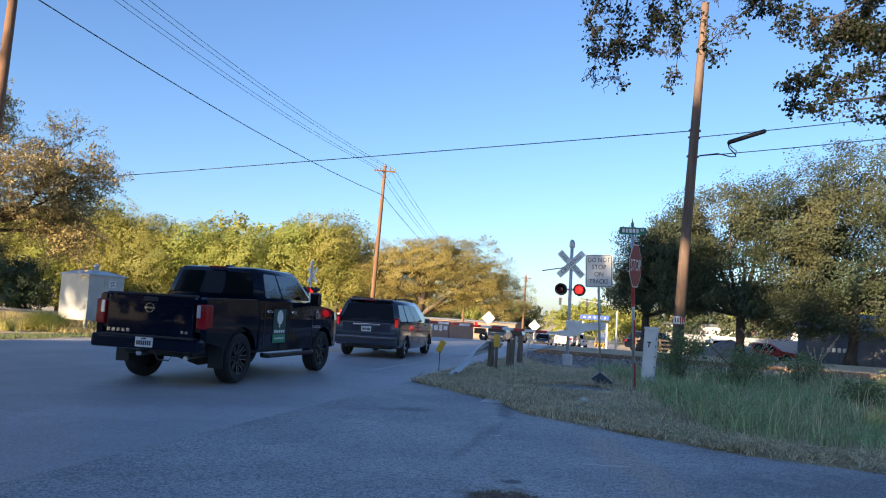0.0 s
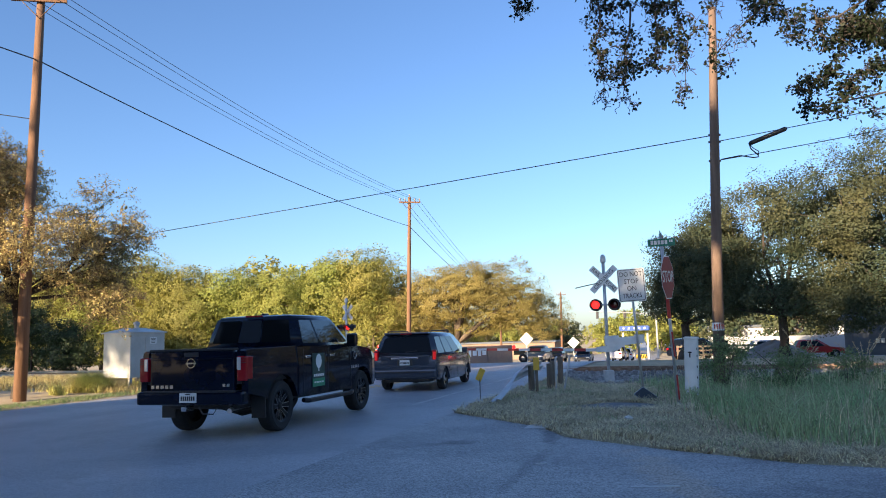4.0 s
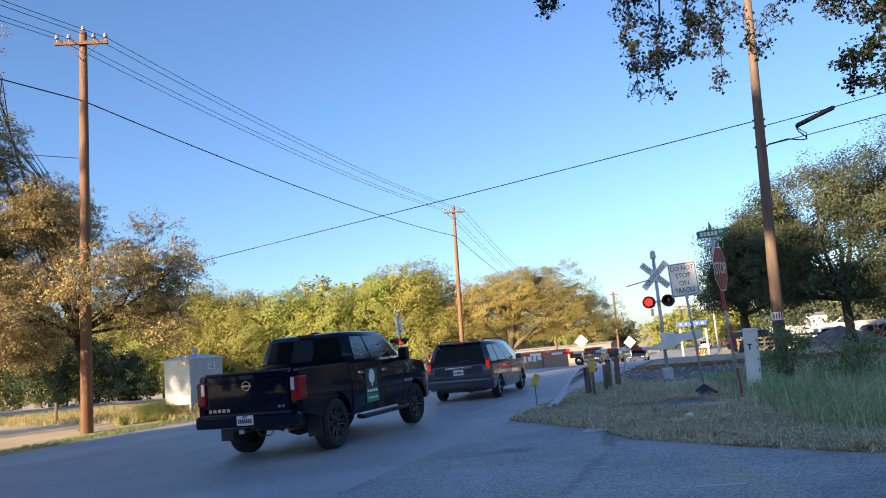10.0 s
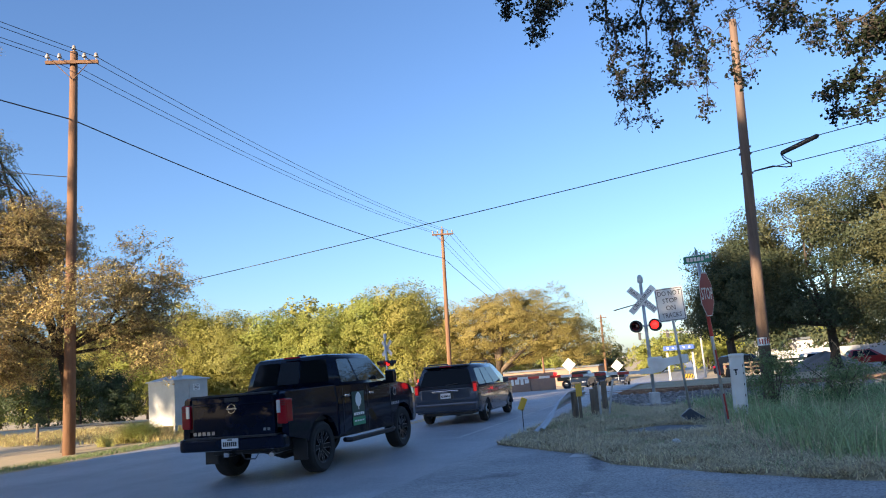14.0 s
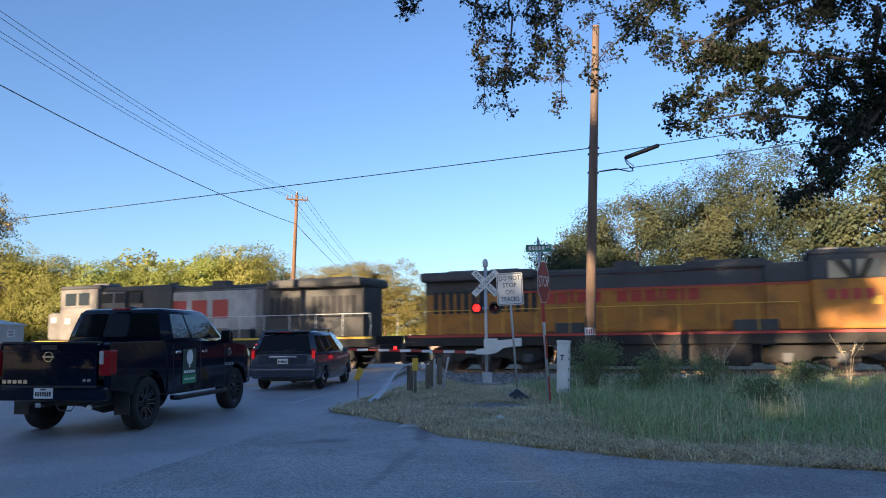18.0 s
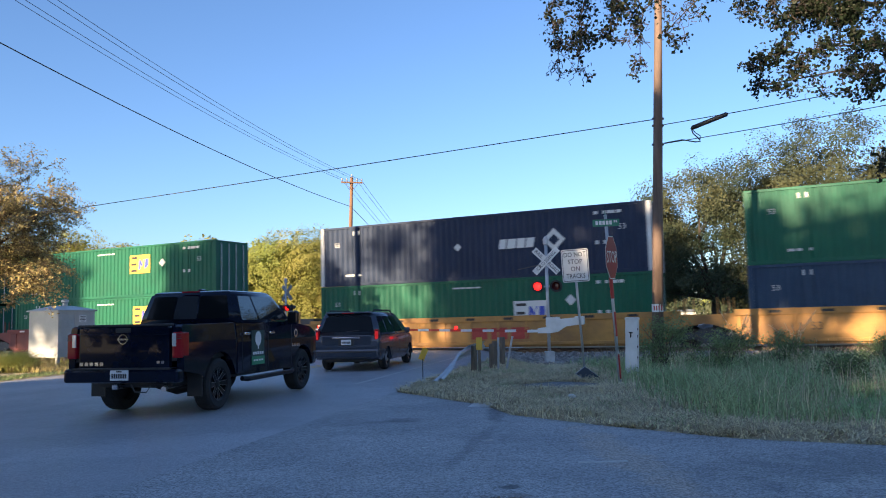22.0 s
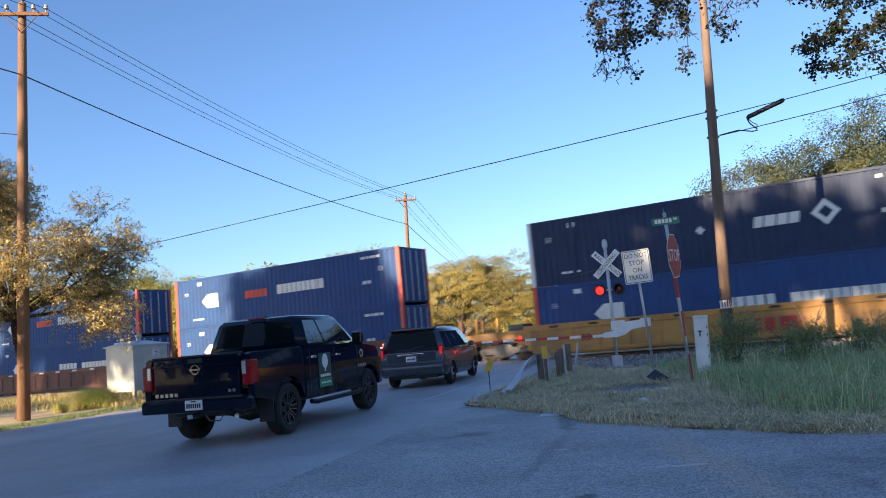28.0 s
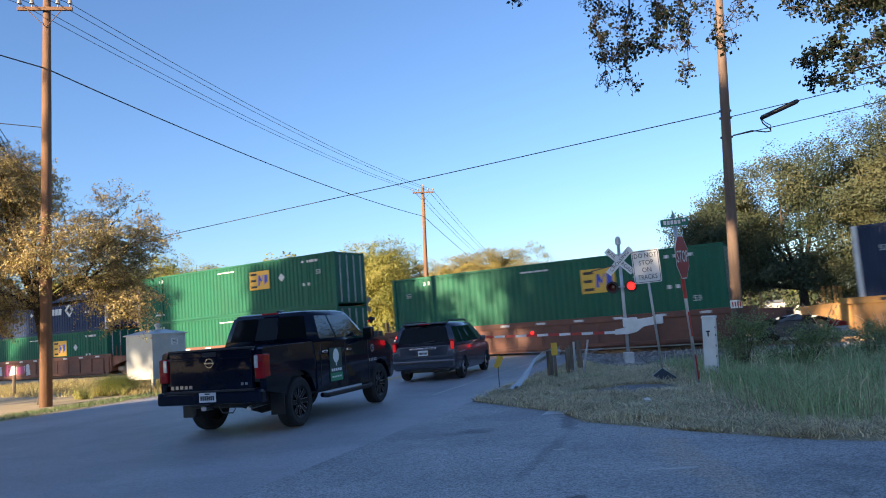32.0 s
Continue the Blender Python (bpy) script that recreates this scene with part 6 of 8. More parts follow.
M_CLEAR = mat("clear_lens", (0.62, 0.63, 0.65), 0.12, 0.3, var=0.06, bump=0, coat=1)
M_LAMP_GLASS = mat("headlamp_glass", (0.20, 0.21, 0.23), 0.35, var=0.06, bump=0, spec=0.2)
M_PLATE = mat("licence_plate", (0.66, 0.68, 0.70), 0.4, var=0.05, bump=0)
M_HEAD = mat("headlamp_lit", (1.0, 0.95, 0.85), 0.2, emit=3.0, var=0.02, bump=0)
M_SIGNDG = mat("door_sign_dark", (0.02, 0.06, 0.05), 0.5, var=0.1, bump=0)
M_SIGNLG = mat("door_sign_green", (0.03, 0.26, 0.13), 0.5, var=0.1, bump=0)


def arch(cy, cz, r, y0, y1, n=10):
    """Points over a wheel from y0 to y1 (either way) at the sill's height."""
    a0 = math.acos(max(-1, min(1, (y0 - cy) / r)))
    a1 = math.acos(max(-1, min(1, (y1 - cy) / r)))
    return [(cy + r * math.cos(a0 + (a1 - a0) * i / n), cz + r * math.sin(a0 + (a1 - a0) * i / n)) for i in range(n + 1)]


def wheel(parent, x, y, r, w, rim_r, spokes, rim_mat, key):
    """A tyre and a spoked rim; x tells the side."""
    hub = new("wheel")
    hub.parent = parent
    hub.matrix_basis = Matrix.Translation((x, y, r)) @ pose(0, 0, 0, 0, 90 if x > 0 else -90, 0)
    tm = shared(("tyre", key), lambda bm: lathe(bm, [(rim_r, -w / 2 + 0.02), (r - 0.05, -w / 2), (r - 0.012, -w / 2 + 0.03), (r, -w / 2 + 0.06), (r, w / 2 - 0.06), (r - 0.012, w / 2 - 0.03), (r - 0.05, w / 2), (rim_r, w / 2 - 0.02), (rim_r - 0.01, w / 2 - 0.06), (rim_r - 0.01, -w / 2 + 0.04)], seg=36), M_TYRE)
    t = link_mesh("tyre", tm, None, hub)

    def rim(bm):
        lathe(bm, [(0, w / 2 - 0.17), (rim_r - 0.03, w / 2 - 0.17), (rim_r - 0.025, w / 2 - 0.03), (rim_r + 0.004, w / 2 - 0.012), (rim_r + 0.006, w / 2 - 0.03)], seg=30)
        return bm
    link_mesh("rim", shared(("rim_barrel", key), rim, M_RIMB), None, hub)

    def sp(bm):
        for i in range(spokes):
            a = 2 * math.pi * i / spokes
            m = pose(0, 0, 0, 0, 0, math.degrees(a))
            q = [(0.05, -0.028, w / 2 - 0.06), (rim_r - 0.02, -0.045, w / 2 - 0.03), (rim_r - 0.02, 0.045, w / 2 - 0.03), (0.05, 0.028, w / 2 - 0.06)]
            a4 = [bm.verts.new(m @ Vector(p)) for p in q]
            b4 = [bm.verts.new(m @ (Vector(p) - Vector((0, 0, 0.04)))) for p in q]
            bm.faces.new(a4)
            for k in range(4):
                bm.faces.new((a4[k], b4[k], b4[(k + 1) % 4], a4[(k + 1) % 4]))
        lathe(bm, [(0, w / 2 - 0.035), (0.05, w / 2 - 0.04), (0.075, w / 2 - 0.06), (0.075, w / 2 - 0.12)], seg=14)
        return bm
    link_mesh("spokes", shared(("spokes", key), sp, rim_mat), None, hub)
    if key == "truck":
        def edge(bm):
            for i in range(spokes):
                m = pose(0, 0, 0, 0, 0, 360 * i / spokes)
                for s in (-1, 1):
                    q = [(0.07, s * 0.025, w / 2 - 0.054), (rim_r - 0.025, s * 0.039, w / 2 - 0.024), (rim_r - 0.025, s * 0.046, w / 2 - 0.024), (0.07, s * 0.030, w / 2 - 0.054)]
                    bm.faces.new([bm.verts.new(m @ Vector(p)) for p in q])
            return bm
        link_mesh("milled_edge", shared(("milled", key), edge, M_MILLED), None, hub, "bright milled spoke edges")
    return hub


def greenhouse(parent, zb, zt, xb, xt, yb0, yb1, yt0, yt1, material, crown=0.035, label=""):
    """The glazed upper body: a tapered box with a softly domed roof. Gives back its side, rear and front faces."""
    bm = B()
    ring = []
    for z, x, y0, y1 in ((zb, xb, yb0, yb1), (zb + (zt - zb) * 0.5, xb + (xt - xb) * 0.44, yb0 + (yt0 - yb0) * 0.47, yb1 + (yt1 - yb1) * 0.5), (zt, xt, yt0, yt1), (zt + crown * 0.7, xt - 0.07, yt0 + 0.09, yt1 - 0.12), (zt + crown, xt - 0.26, yt0 + 0.3, yt1 - 0.4)):
        ring.append([bm.verts.new(p) for p in ((-x, y0, z), (x, y0, z), (x, y1, z), (-x, y1, z))])
    for a, b in zip(ring, ring[1:]):
        for i in range(4):
            bm.faces.new((a[i], a[(i + 1) % 4], b[(i + 1) % 4], b[i]))
    bm.faces.new(ring[-1])
    bm.faces.new(ring[0][::-1])
    bmesh.ops.bevel(bm, geom=[e for e in bm.edges if e.verts[0].co.z != e.verts[1].co.z or e.verts[0].co.z > zt - 0.01], offset=0.03, segments=2, affect="EDGES", clamp_overlap=True)
    part("cabin", bm, material, parent, label, smooth=True)
    lb, rb = Vector((-xb, yb0, zb)), Vector((xb, yb0, zb))
    lf, rf = Vector((-xb, yb1, zb)), Vector((xb, yb1, zb))
    lbt, rbt = Vector((-xt, yt0, zt)), Vector((xt, yt0, zt))
    lft, rft = Vector((-xt, yt1, zt)), Vector((xt, yt1, zt))
    return (rb, rf, rft, rbt), (lf, lb, lbt, lft), (lb, rb, rbt, lbt), (rf, lf, lft, rft)


def pane(parent, q, u0, u1, v0, v1, lift=0.012, material=None, name="window", cut=0.02):
    return part(name, panel(B(), q, u0, u1, v0, v1, lift, 0.02, cut), material or M_TINT, parent)


def pickup(m):
    ob = thing("pickup_truck", "glossy black crew-cab pickup truck with black wheels waiting in line", "pickup truck", m)
    R, cy, cf = 0.43, 1.24, 4.79
    for s in (1, -1):
        bm = prism(B(), [(0.10, 0.72), (0.10, 1.40), (0.16, 1.43), (1.78, 1.45), (1.78, 0.56)] + arch(cy, 0.43, 0.545, cy + 0.53, cy - 0.53) + [(0.66, 0.62)], 0.88 * s, 0.995 * s)
        bmesh.ops.bevel(bm, geom=[e for e in bm.edges if abs(abs(e.verts[0].co.x) - 0.995) < 0.01 and abs(abs(e.verts[1].co.x) - 0.995) < 0.01], offset=0.035, segments=3, affect="EDGES", clamp_overlap=True)
        bmesh.ops.bisect_plane(bm, geom=bm.verts[:] + bm.edges[:] + bm.faces[:], plane_co=(0, 0, 1.15), plane_no=(0, 0, 1))
        for v in bm.verts:
            if v.co.z > 1.15:
                v.co.x *= 1 - 0.05 * (v.co.z - 1.15) / 0.3
        part("bed_side", bm, M_CARBLACK, ob)
    part("bed_floor", box(B(), (0, 0.95, 0.92), (1.8, 1.66, 0.10)), M_PLASTIC, ob)
    tg = part("tailgate", box(B(), (0, 0.10, 1.07), (1.56, 0.10, 0.70), 0.03), M_CARBLACK, ob)
    part("tailgate_cap", box(B(), (0, 0.10, 1.435), (1.58, 0.13, 0.035), 0.012), M_PLASTIC, tg)
    part("tailgate_handle", box(B(), (0, 0.045, 1.36), (0.26, 0.025, 0.07), 0.01), M_PLASTIC, tg)
    part("tailgate_crease", box(B(), (0, 0.045, 1.30), (1.50, 0.03, 0.05), 0.014), M_CARBLACK, tg)
    bm = lathe(B(), [(0.066, -0.01), (0.080, -0.01), (0.080, 0.012), (0.066, 0.012)], Matrix.Translation((0, 0.04, 1.22)) @ pose(0, 0, 0, 90), 22)
    box(bm, (0, 0.034, 1.22), (0.19, 0.016, 0.026), 0.004)
    part("badge", bm, M_CHROME, tg)
    for i in range(5):
        part("letter_bar", box(B(), (-0.72 + i * 0.088, 0.044, 0.84), (0.06, 0.012, 0.055)), M_CHROME, tg)
    for i in range(2):
        part("letter_bar", box(B(), (0.60 + i * 0.075, 0.044, 0.86), (0.05, 0.012, 0.045)), M_CHROME, tg)
    body = [(1.82, 0.54), (1.82, 1.45), (4.30, 1.44), (4.42, 1.42), (5.30, 1.33), (5.60, 1.22), (5.74, 1.02), (5.78, 0.62), (5.50, 0.50)] + arch(cf, 0.43, 0.545, cf + 0.54, cf - 0.54) + [(4.20, 0.50)]
    bm = prism(B(), body, -0.995, 0.995)
    bmesh.ops.bevel(bm, geom=bm.edges[:], offset=0.04, segments=3, affect="EDGES", clamp_overlap=True)
    for co, no in (((0, 0, 1.1), (0, 0, 1)), ((0, 0, 1.3), (0, 0, 1)), ((0, 5.2, 0), (0, 1, 0)), ((0, 5.4, 0), (0, 1, 0)), ((0, 5.6, 0), (0, 1, 0))):
        bmesh.ops.bisect_plane(bm, geom=bm.verts[:] + bm.edges[:] + bm.faces[:], plane_co=co, plane_no=no)
    for v in bm.verts:
        k = 1.0
        if v.co.z > 1.1:
            k -= 0.05 * (v.co.z - 1.1) / 0.35
        if v.co.y > 5.2:
            k -= 0.10 * ((v.co.y - 5.2) / 0.6) ** 2
        v.co.x *= k
    part("body", bm, M_CARBLACK, ob)
    sr, sl, rear, front = greenhouse(ob, 1.43, 1.99, 0.94, 0.79, 1.86, 4.34, 2.02, 3.60, M_CARBLACK, 0.05)
    pane(ob, rear, 0.06, 0.34, 0.16, 0.90, name="rear_window")
    pane(ob, rear, 0.355, 0.60, 0.16, 0.90, name="rear_window", material=M_TINT_PALE)
    pane(ob, rear, 0.615, 0.94, 0.16, 0.90, name="rear_window")
    for q in (sr, sl):
        a, b = (0.10, 0.375) if q is sr else (0.625, 0.90)
        pane(ob, q, a, b, 0.10, 0.88, name="side_window", material=M_TINT_SIDE)
        a, b = (0.405, 0.93) if q is sr else (0.07, 0.595)
        pane(ob, q, a, b, 0.10, 0.88, name="side_window", material=M_TINT_SIDE)
    pane(ob, front, 0.05, 0.95, 0.06, 0.93, name="windscreen")
    part("brake_light", box(B(), (0, 2.01, 2.015), (0.34, 0.05, 0.03), 0.008), M_TAIL, ob)
    part("roof_aerial", box(B(), (0, 2.4, 2.05), (0.08, 0.18, 0.05), 0.02), M_CARBLACK, ob)
    # door seams, handles, sign
    for s in (1, -1):
        for y in (2.02, 3.06, 4.16):
            part("door_seam", box(B(), (0.998 * s, y, 0.98), (0.006, 0.012, 0.80)), M_PLASTIC, ob)
        for y in (2.16, 3.20):
            part("door_handle", box(B(), (1.012 * s, y, 1.24), (0.04, 0.20, 0.045), 0.012), M_CHROME, ob)
        part("rocker_step", tube(B(), [(1.02 * s, 1.95, 0.46), (1.06 * s, 2.1, 0.44), (1.06 * s, 4.0, 0.44), (1.02 * s, 4.15, 0.46)], 0.045, 8), M_RIMB, ob)
        part("mud_flap", box(B(), (0.86 * s, 0.66, 0.46), (0.26, 0.02, 0.36), 0.006), M_PLASTIC, ob)
        mr = part("mirror", box(B(), (1.14 * s, 3.92, 1.52), (0.22, 0.13, 0.27), 0.05), M_CARBLACK, ob)
        part("mirror_glass", box(B(), (1.14 * s, 3.848, 1.52), (0.17, 0.008, 0.21), 0.003), M_TINT, mr)
        part("mirror_arm", box(B(), (1.01 * s, 3.96, 1.42), (0.12, 0.07, 0.08), 0.02), M_CARBLACK, ob)
        tl = part("tail_light", box(B(), (0.905 * s, 0.145, 1.12), (0.17, 0.19, 0.40), 0.03), M_TAIL, ob)
        part("reverse_lens", box(B(), (0.86 * s, 0.048, 1.20), (0.065, 0.02, 0.20), 0.012), M_CLEAR, tl)
        part("rear_lens", box(B(), (0.985 * s, 0.155, 1.13), (0.03, 0.17, 0.36), 0.012), M_TAIL, tl)
        for k in range(3):
            part("lens_slat", box(B(), (0.94 * s, 0.046, 1.29 - k * 0.035), (0.08, 0.012, 0.010)), M_PLASTIC, tl)
        part("headlight", box(B(), (0.80 * s, 5.60, 1.12), (0.28, 0.14, 0.18), 0.03), M_LAMP_GLASS, ob)
        part("wheel_arch_liner", box(B(), (0.62 * s, cy, 0.72), (0.3, 1.0, 0.4), 0.1), M_PLASTIC, ob)
        part("wheel_arch_liner", box(B(), (0.62 * s, cf, 0.72), (0.3, 1.0, 0.4), 0.1), M_PLASTIC, ob)
        wheel(ob, 0.845 * s, cy, R, 0.29, 0.275, 8, M_RIMB, "truck")
        wheel(ob, 0.845 * s, cf, R, 0.29, 0.275, 8, M_RIMB, "truck")
    vent = lathe(B(), [(0.055, -0.01), (0.085, -0.01), (0.09, 0.012), (0.055, 0.012)], Matrix.Translation((1.0, 4.36, 1.20)) @ pose(0, 0, 0, 0, 90, 0), 20)
    part("fender_vent", vent, M_CHROME, ob)
    for i in range(5):
        part("letter_bar", box(B(), (1.0, 4.20 + i * 0.085, 0.96), (0.012, 0.06, 0.06)), M_CHROME, ob)
    sg = part("door_sign", box(B(), (1.003, 2.62, 0.98), (0.008, 0.52, 0.62), 0.002), M_SIGNDG, ob, "dark and green magnetic door sign with a pale tree")
    part("sign_base", box(B(), (1.009, 2.62, 0.74), (0.006, 0.52, 0.15)), M_SIGNLG, sg)
    bm = B()
    for i in range(11):
        a = 2 * math.pi * i / 11
        lathe(bm, [(0, 0.002), (0.055, 0.0)], Matrix.Translation((1.010, 2.62 + 0.075 * math.cos(a), 1.14 + 0.085 * math.sin(a))) @ pose(0, 0, 0, 0, 90, 0), 8)
    lathe(bm, [(0, 0.002), (0.10, 0.0)], Matrix.Translation((1.010, 2.62, 1.14)) @ pose(0, 0, 0, 0, 90, 0), 10)
    box(bm, (1.009, 2.62, 1.01), (0.004, 0.035, 0.12))
    part("sign_tree", bm, M_SIGNW, sg)
    for i in range(5):
        part("letter_bar", box(B(), (1.009, 2.44 + i * 0.09, 0.875), (0.004, 0.065, 0.05)), M_SIGNW, sg)
    for i in range(4):
        part("letter_bar", box(B(), (1.013, 2.46 + i * 0.105, 0.745), (0.004, 0.075, 0.03)), M_SIGNW, sg)
    bp = part("rear_bumper", box(B(), (0, 0.06, 0.66), (1.96, 0.20, 0.22), 0.05), M_CARBLACK, ob)
    part("bumper_pad", box(B(), (0, 0.03, 0.765), (1.7, 0.16, 0.03), 0.01), M_PLASTIC, bp)
    pt = part("licence_plate", box(B(), (0, -0.045, 0.67), (0.31, 0.012, 0.155), 0.004), M_PLATE, ob)
    for i in range(7):
        part("letter_bar", box(B(), (-0.115 + i * 0.038, -0.054, 0.66), (0.026, 0.004, 0.07)), M_BLACK, pt)
    part("letter_bar", box(B(), (0, -0.054, 0.727), (0.09, 0.004, 0.02)), M_BLACK, pt)
    part("hitch", box(B(), (0, -0.05, 0.50), (0.09, 0.22, 0.07), 0.01), M_CHROME, ob)
    part("underbody", box(B(), (0, 2.8, 0.56), (1.3, 4.9, 0.22), 0.05), M_PLASTIC, ob)
    part("rear_axle", tube(B(), [(-0.75, cy, 0.42), (-0.2, cy, 0.42), (0.2, cy, 0.40), (0.75, cy, 0.42)], [0.05, 0.06, 0.15, 0.05], 10), M_PLASTIC, ob)
    part("exhaust", tube(B(), [(0.5, 1.0, 0.47), (0.52, 0.4, 0.45), (0.62, 0.16, 0.44)], 0.04, 8), M_RIMS, ob)
    part("tow_chain", tube(B(), [(0.14, 0.05, 0.52), (0.22, 0.03, 0.41), (0.40, 0.05, 0.40), (0.44, 0.1, 0.5)], 0.012, 5), M_STEEL, ob)
    return ob


def minivan(m):
    ob = thing("minivan", "dark grey minivan with lit brake lights waiting at the gate", "minivan", m)
    R, cy, cf = 0.335, 1.02, 4.10
    body = [(0.10, 0.36), (0.02, 0.50), (0.0, 0.66), (0.05, 0.92), (0.09, 1.06), (4.15, 1.06), (4.72, 0.93), (5.05, 0.74), (5.13, 0.52), (5.05, 0.30), (4.6, 0.26)] + arch(cf, 0.335, 0.41, cf + 0.40, cf - 0.40) + [(3.6, 0.26), (1.5, 0.26)] + arch(cy, 0.335, 0.41, cy + 0.40, cy - 0.40) + [(0.5, 0.30)]
    bm = prism(B(), body, -0.985, 0.985)
    bmesh.ops.bevel(bm, geom=bm.edges[:], offset=0.05, segments=3, affect="EDGES", clamp_overlap=True)
    for co, no in (((0, 0, 0.8), (0, 0, 1)), ((0, 4.3, 0), (0, 1, 0)), ((0, 4.6, 0), (0, 1, 0)), ((0, 4.85, 0), (0, 1, 0)), ((0, 0.3, 0), (0, 1, 0)), ((0, 0.15, 0), (0, 1, 0))):
        bmesh.ops.bisect_plane(bm, geom=bm.verts[:] + bm.edges[:] + bm.faces[:], plane_co=co, plane_no=no)
    for v in bm.verts:
        k = 1.0
        if v.co.z > 0.8:
            k -= 0.04 * (v.co.z - 0.8) / 0.3
        if v.co.y > 4.3:
            k -= 0.14 * ((v.co.y - 4.3) / 0.8) ** 2
        if v.co.y < 0.3:
            k -= 0.035 * ((0.3 - v.co.y) / 0.3) ** 2
        v.co.x *= k
    part("body", bm, M_CARGREY, ob)
    sr, sl, rear, front = greenhouse(ob, 1.04, 1.66, 0.945, 0.74, 0.09, 4.12, 0.36, 2.98, M_CARGREY, 0.06)
    pane(ob, rear, 0.07, 0.93, 0.14, 0.86, name="rear_window", cut=0.05)
    for q in (sr, sl):
        for a, b in ((0.05, 0.25), (0.275, 0.50), (0.52, 0.78)):
            if q is sl:
                a, b = 1 - b, 1 - a
            pane(ob, q, a, b, 0.08, 0.86, name="side_window")
    pane(ob, front, 0.05, 0.95, 0.06, 0.93, name="windscreen")
    part("spoiler", box(B(), (0, 0.34, 1.69), (1.36, 0.22, 0.05), 0.02), M_CARGREY, ob)
    part("brake_light", box(B(), (0, 0.232, 1.675), (0.36, 0.02, 0.03), 0.004), M_TAIL, ob)
    part("wiper", tube(B(), [(0.0, 0.10, 1.14), (0.35, 0.12, 1.17)], 0.014, 5), M_PLASTIC, ob)
    lg = part("liftgate", box(B(), (0, 0.045, 0.83), (1.48, 0.05, 0.42), 0.02), M_CARGREY, ob)
    part("chrome_strip", box(B(), (0, 0.012, 0.965), (0.80, 0.02, 0.045), 0.008), M_CHROME, lg)
    part("plate_recess", box(B(), (0, 0.016, 0.84), (0.46, 0.012, 0.19), 0.006), M_PLASTIC, lg)
    pt = part("licence_plate", box(B(), (0, 0.006, 0.84), (0.30, 0.01, 0.15), 0.003), M_PLATE, lg)
    bm = B()
    for i in range(7):
        box(bm, (-0.11 + i * 0.037, -0.001, 0.83), (0.025, 0.004, 0.06))
    part("lettering", bm, M_BLACK, pt)
    for i in range(6):
        part("letter_bar", box(B(), (-0.62 + i * 0.04, 0.016, 0.70), (0.028, 0.006, 0.03)), M_CHROME, lg)
    part("bumper", box(B(), (0, 0.03, 0.52), (1.90, 0.16, 0.24), 0.05), M_CARGREY, ob)
    part("bumper_strip", box(B(), (0, -0.045, 0.56), (1.70, 0.02, 0.035), 0.006), M_PLASTIC, ob)
    for s in (1, -1):
        tl = part("tail_light", box(B(), (0.875 * s, 0.13, 1.02), (0.13, 0.16, 0.36), 0.03), M_TAIL, ob)
        part("lit_lens", box(B(), (0.885 * s, 0.052, 1.03), (0.085, 0.02, 0.22), 0.01), M_TAIL_ON, tl)
        part("roof_rail", tube(B(), [(0.66 * s, 0.55, 1.70), (0.66 * s, 0.65, 1.76), (0.66 * s, 2.6, 1.76), (0.66 * s, 2.75, 1.71)], 0.022, 6), M_PLASTIC, ob)
        part("mirror", box(B(), (1.07 * s, 3.30, 1.12), (0.18, 0.11, 0.16), 0.04), M_CARGREY, ob)
        part("side_trim", box(B(), (0.99 * s, 2.55, 0.62), (0.012, 2.2, 0.05), 0.004), M_CARGREY, ob)
        for y in (1.62, 2.55, 3.50):
            part("door_seam", box(B(), (0.985 * s, y, 0.70), (0.008, 0.012, 0.66)), M_PLASTIC, ob)
        for y in (2.40, 2.70):
            part("door_handle", box(B(), (0.985 * s, y, 0.94), (0.03, 0.16, 0.04), 0.01), M_CARGREY, ob)
        part("headlight", box(B(), (0.72 * s, 4.82, 0.80), (0.34, 0.2, 0.16), 0.04), M_CLEAR, ob)
        for y in (cy, cf):
            part("wheel_arch_liner", box(B(), (0.60 * s, y, 0.55), (0.3, 0.8, 0.4), 0.08), M_PLASTIC, ob)
            wheel(ob, 0.855 * s, y, R, 0.225, 0.225, 5, M_RIMS, "van")
    part("underbody", box(B(), (0, 2.5, 0.36), (1.4, 4.5, 0.2), 0.05), M_PLASTIC, ob)
    return ob


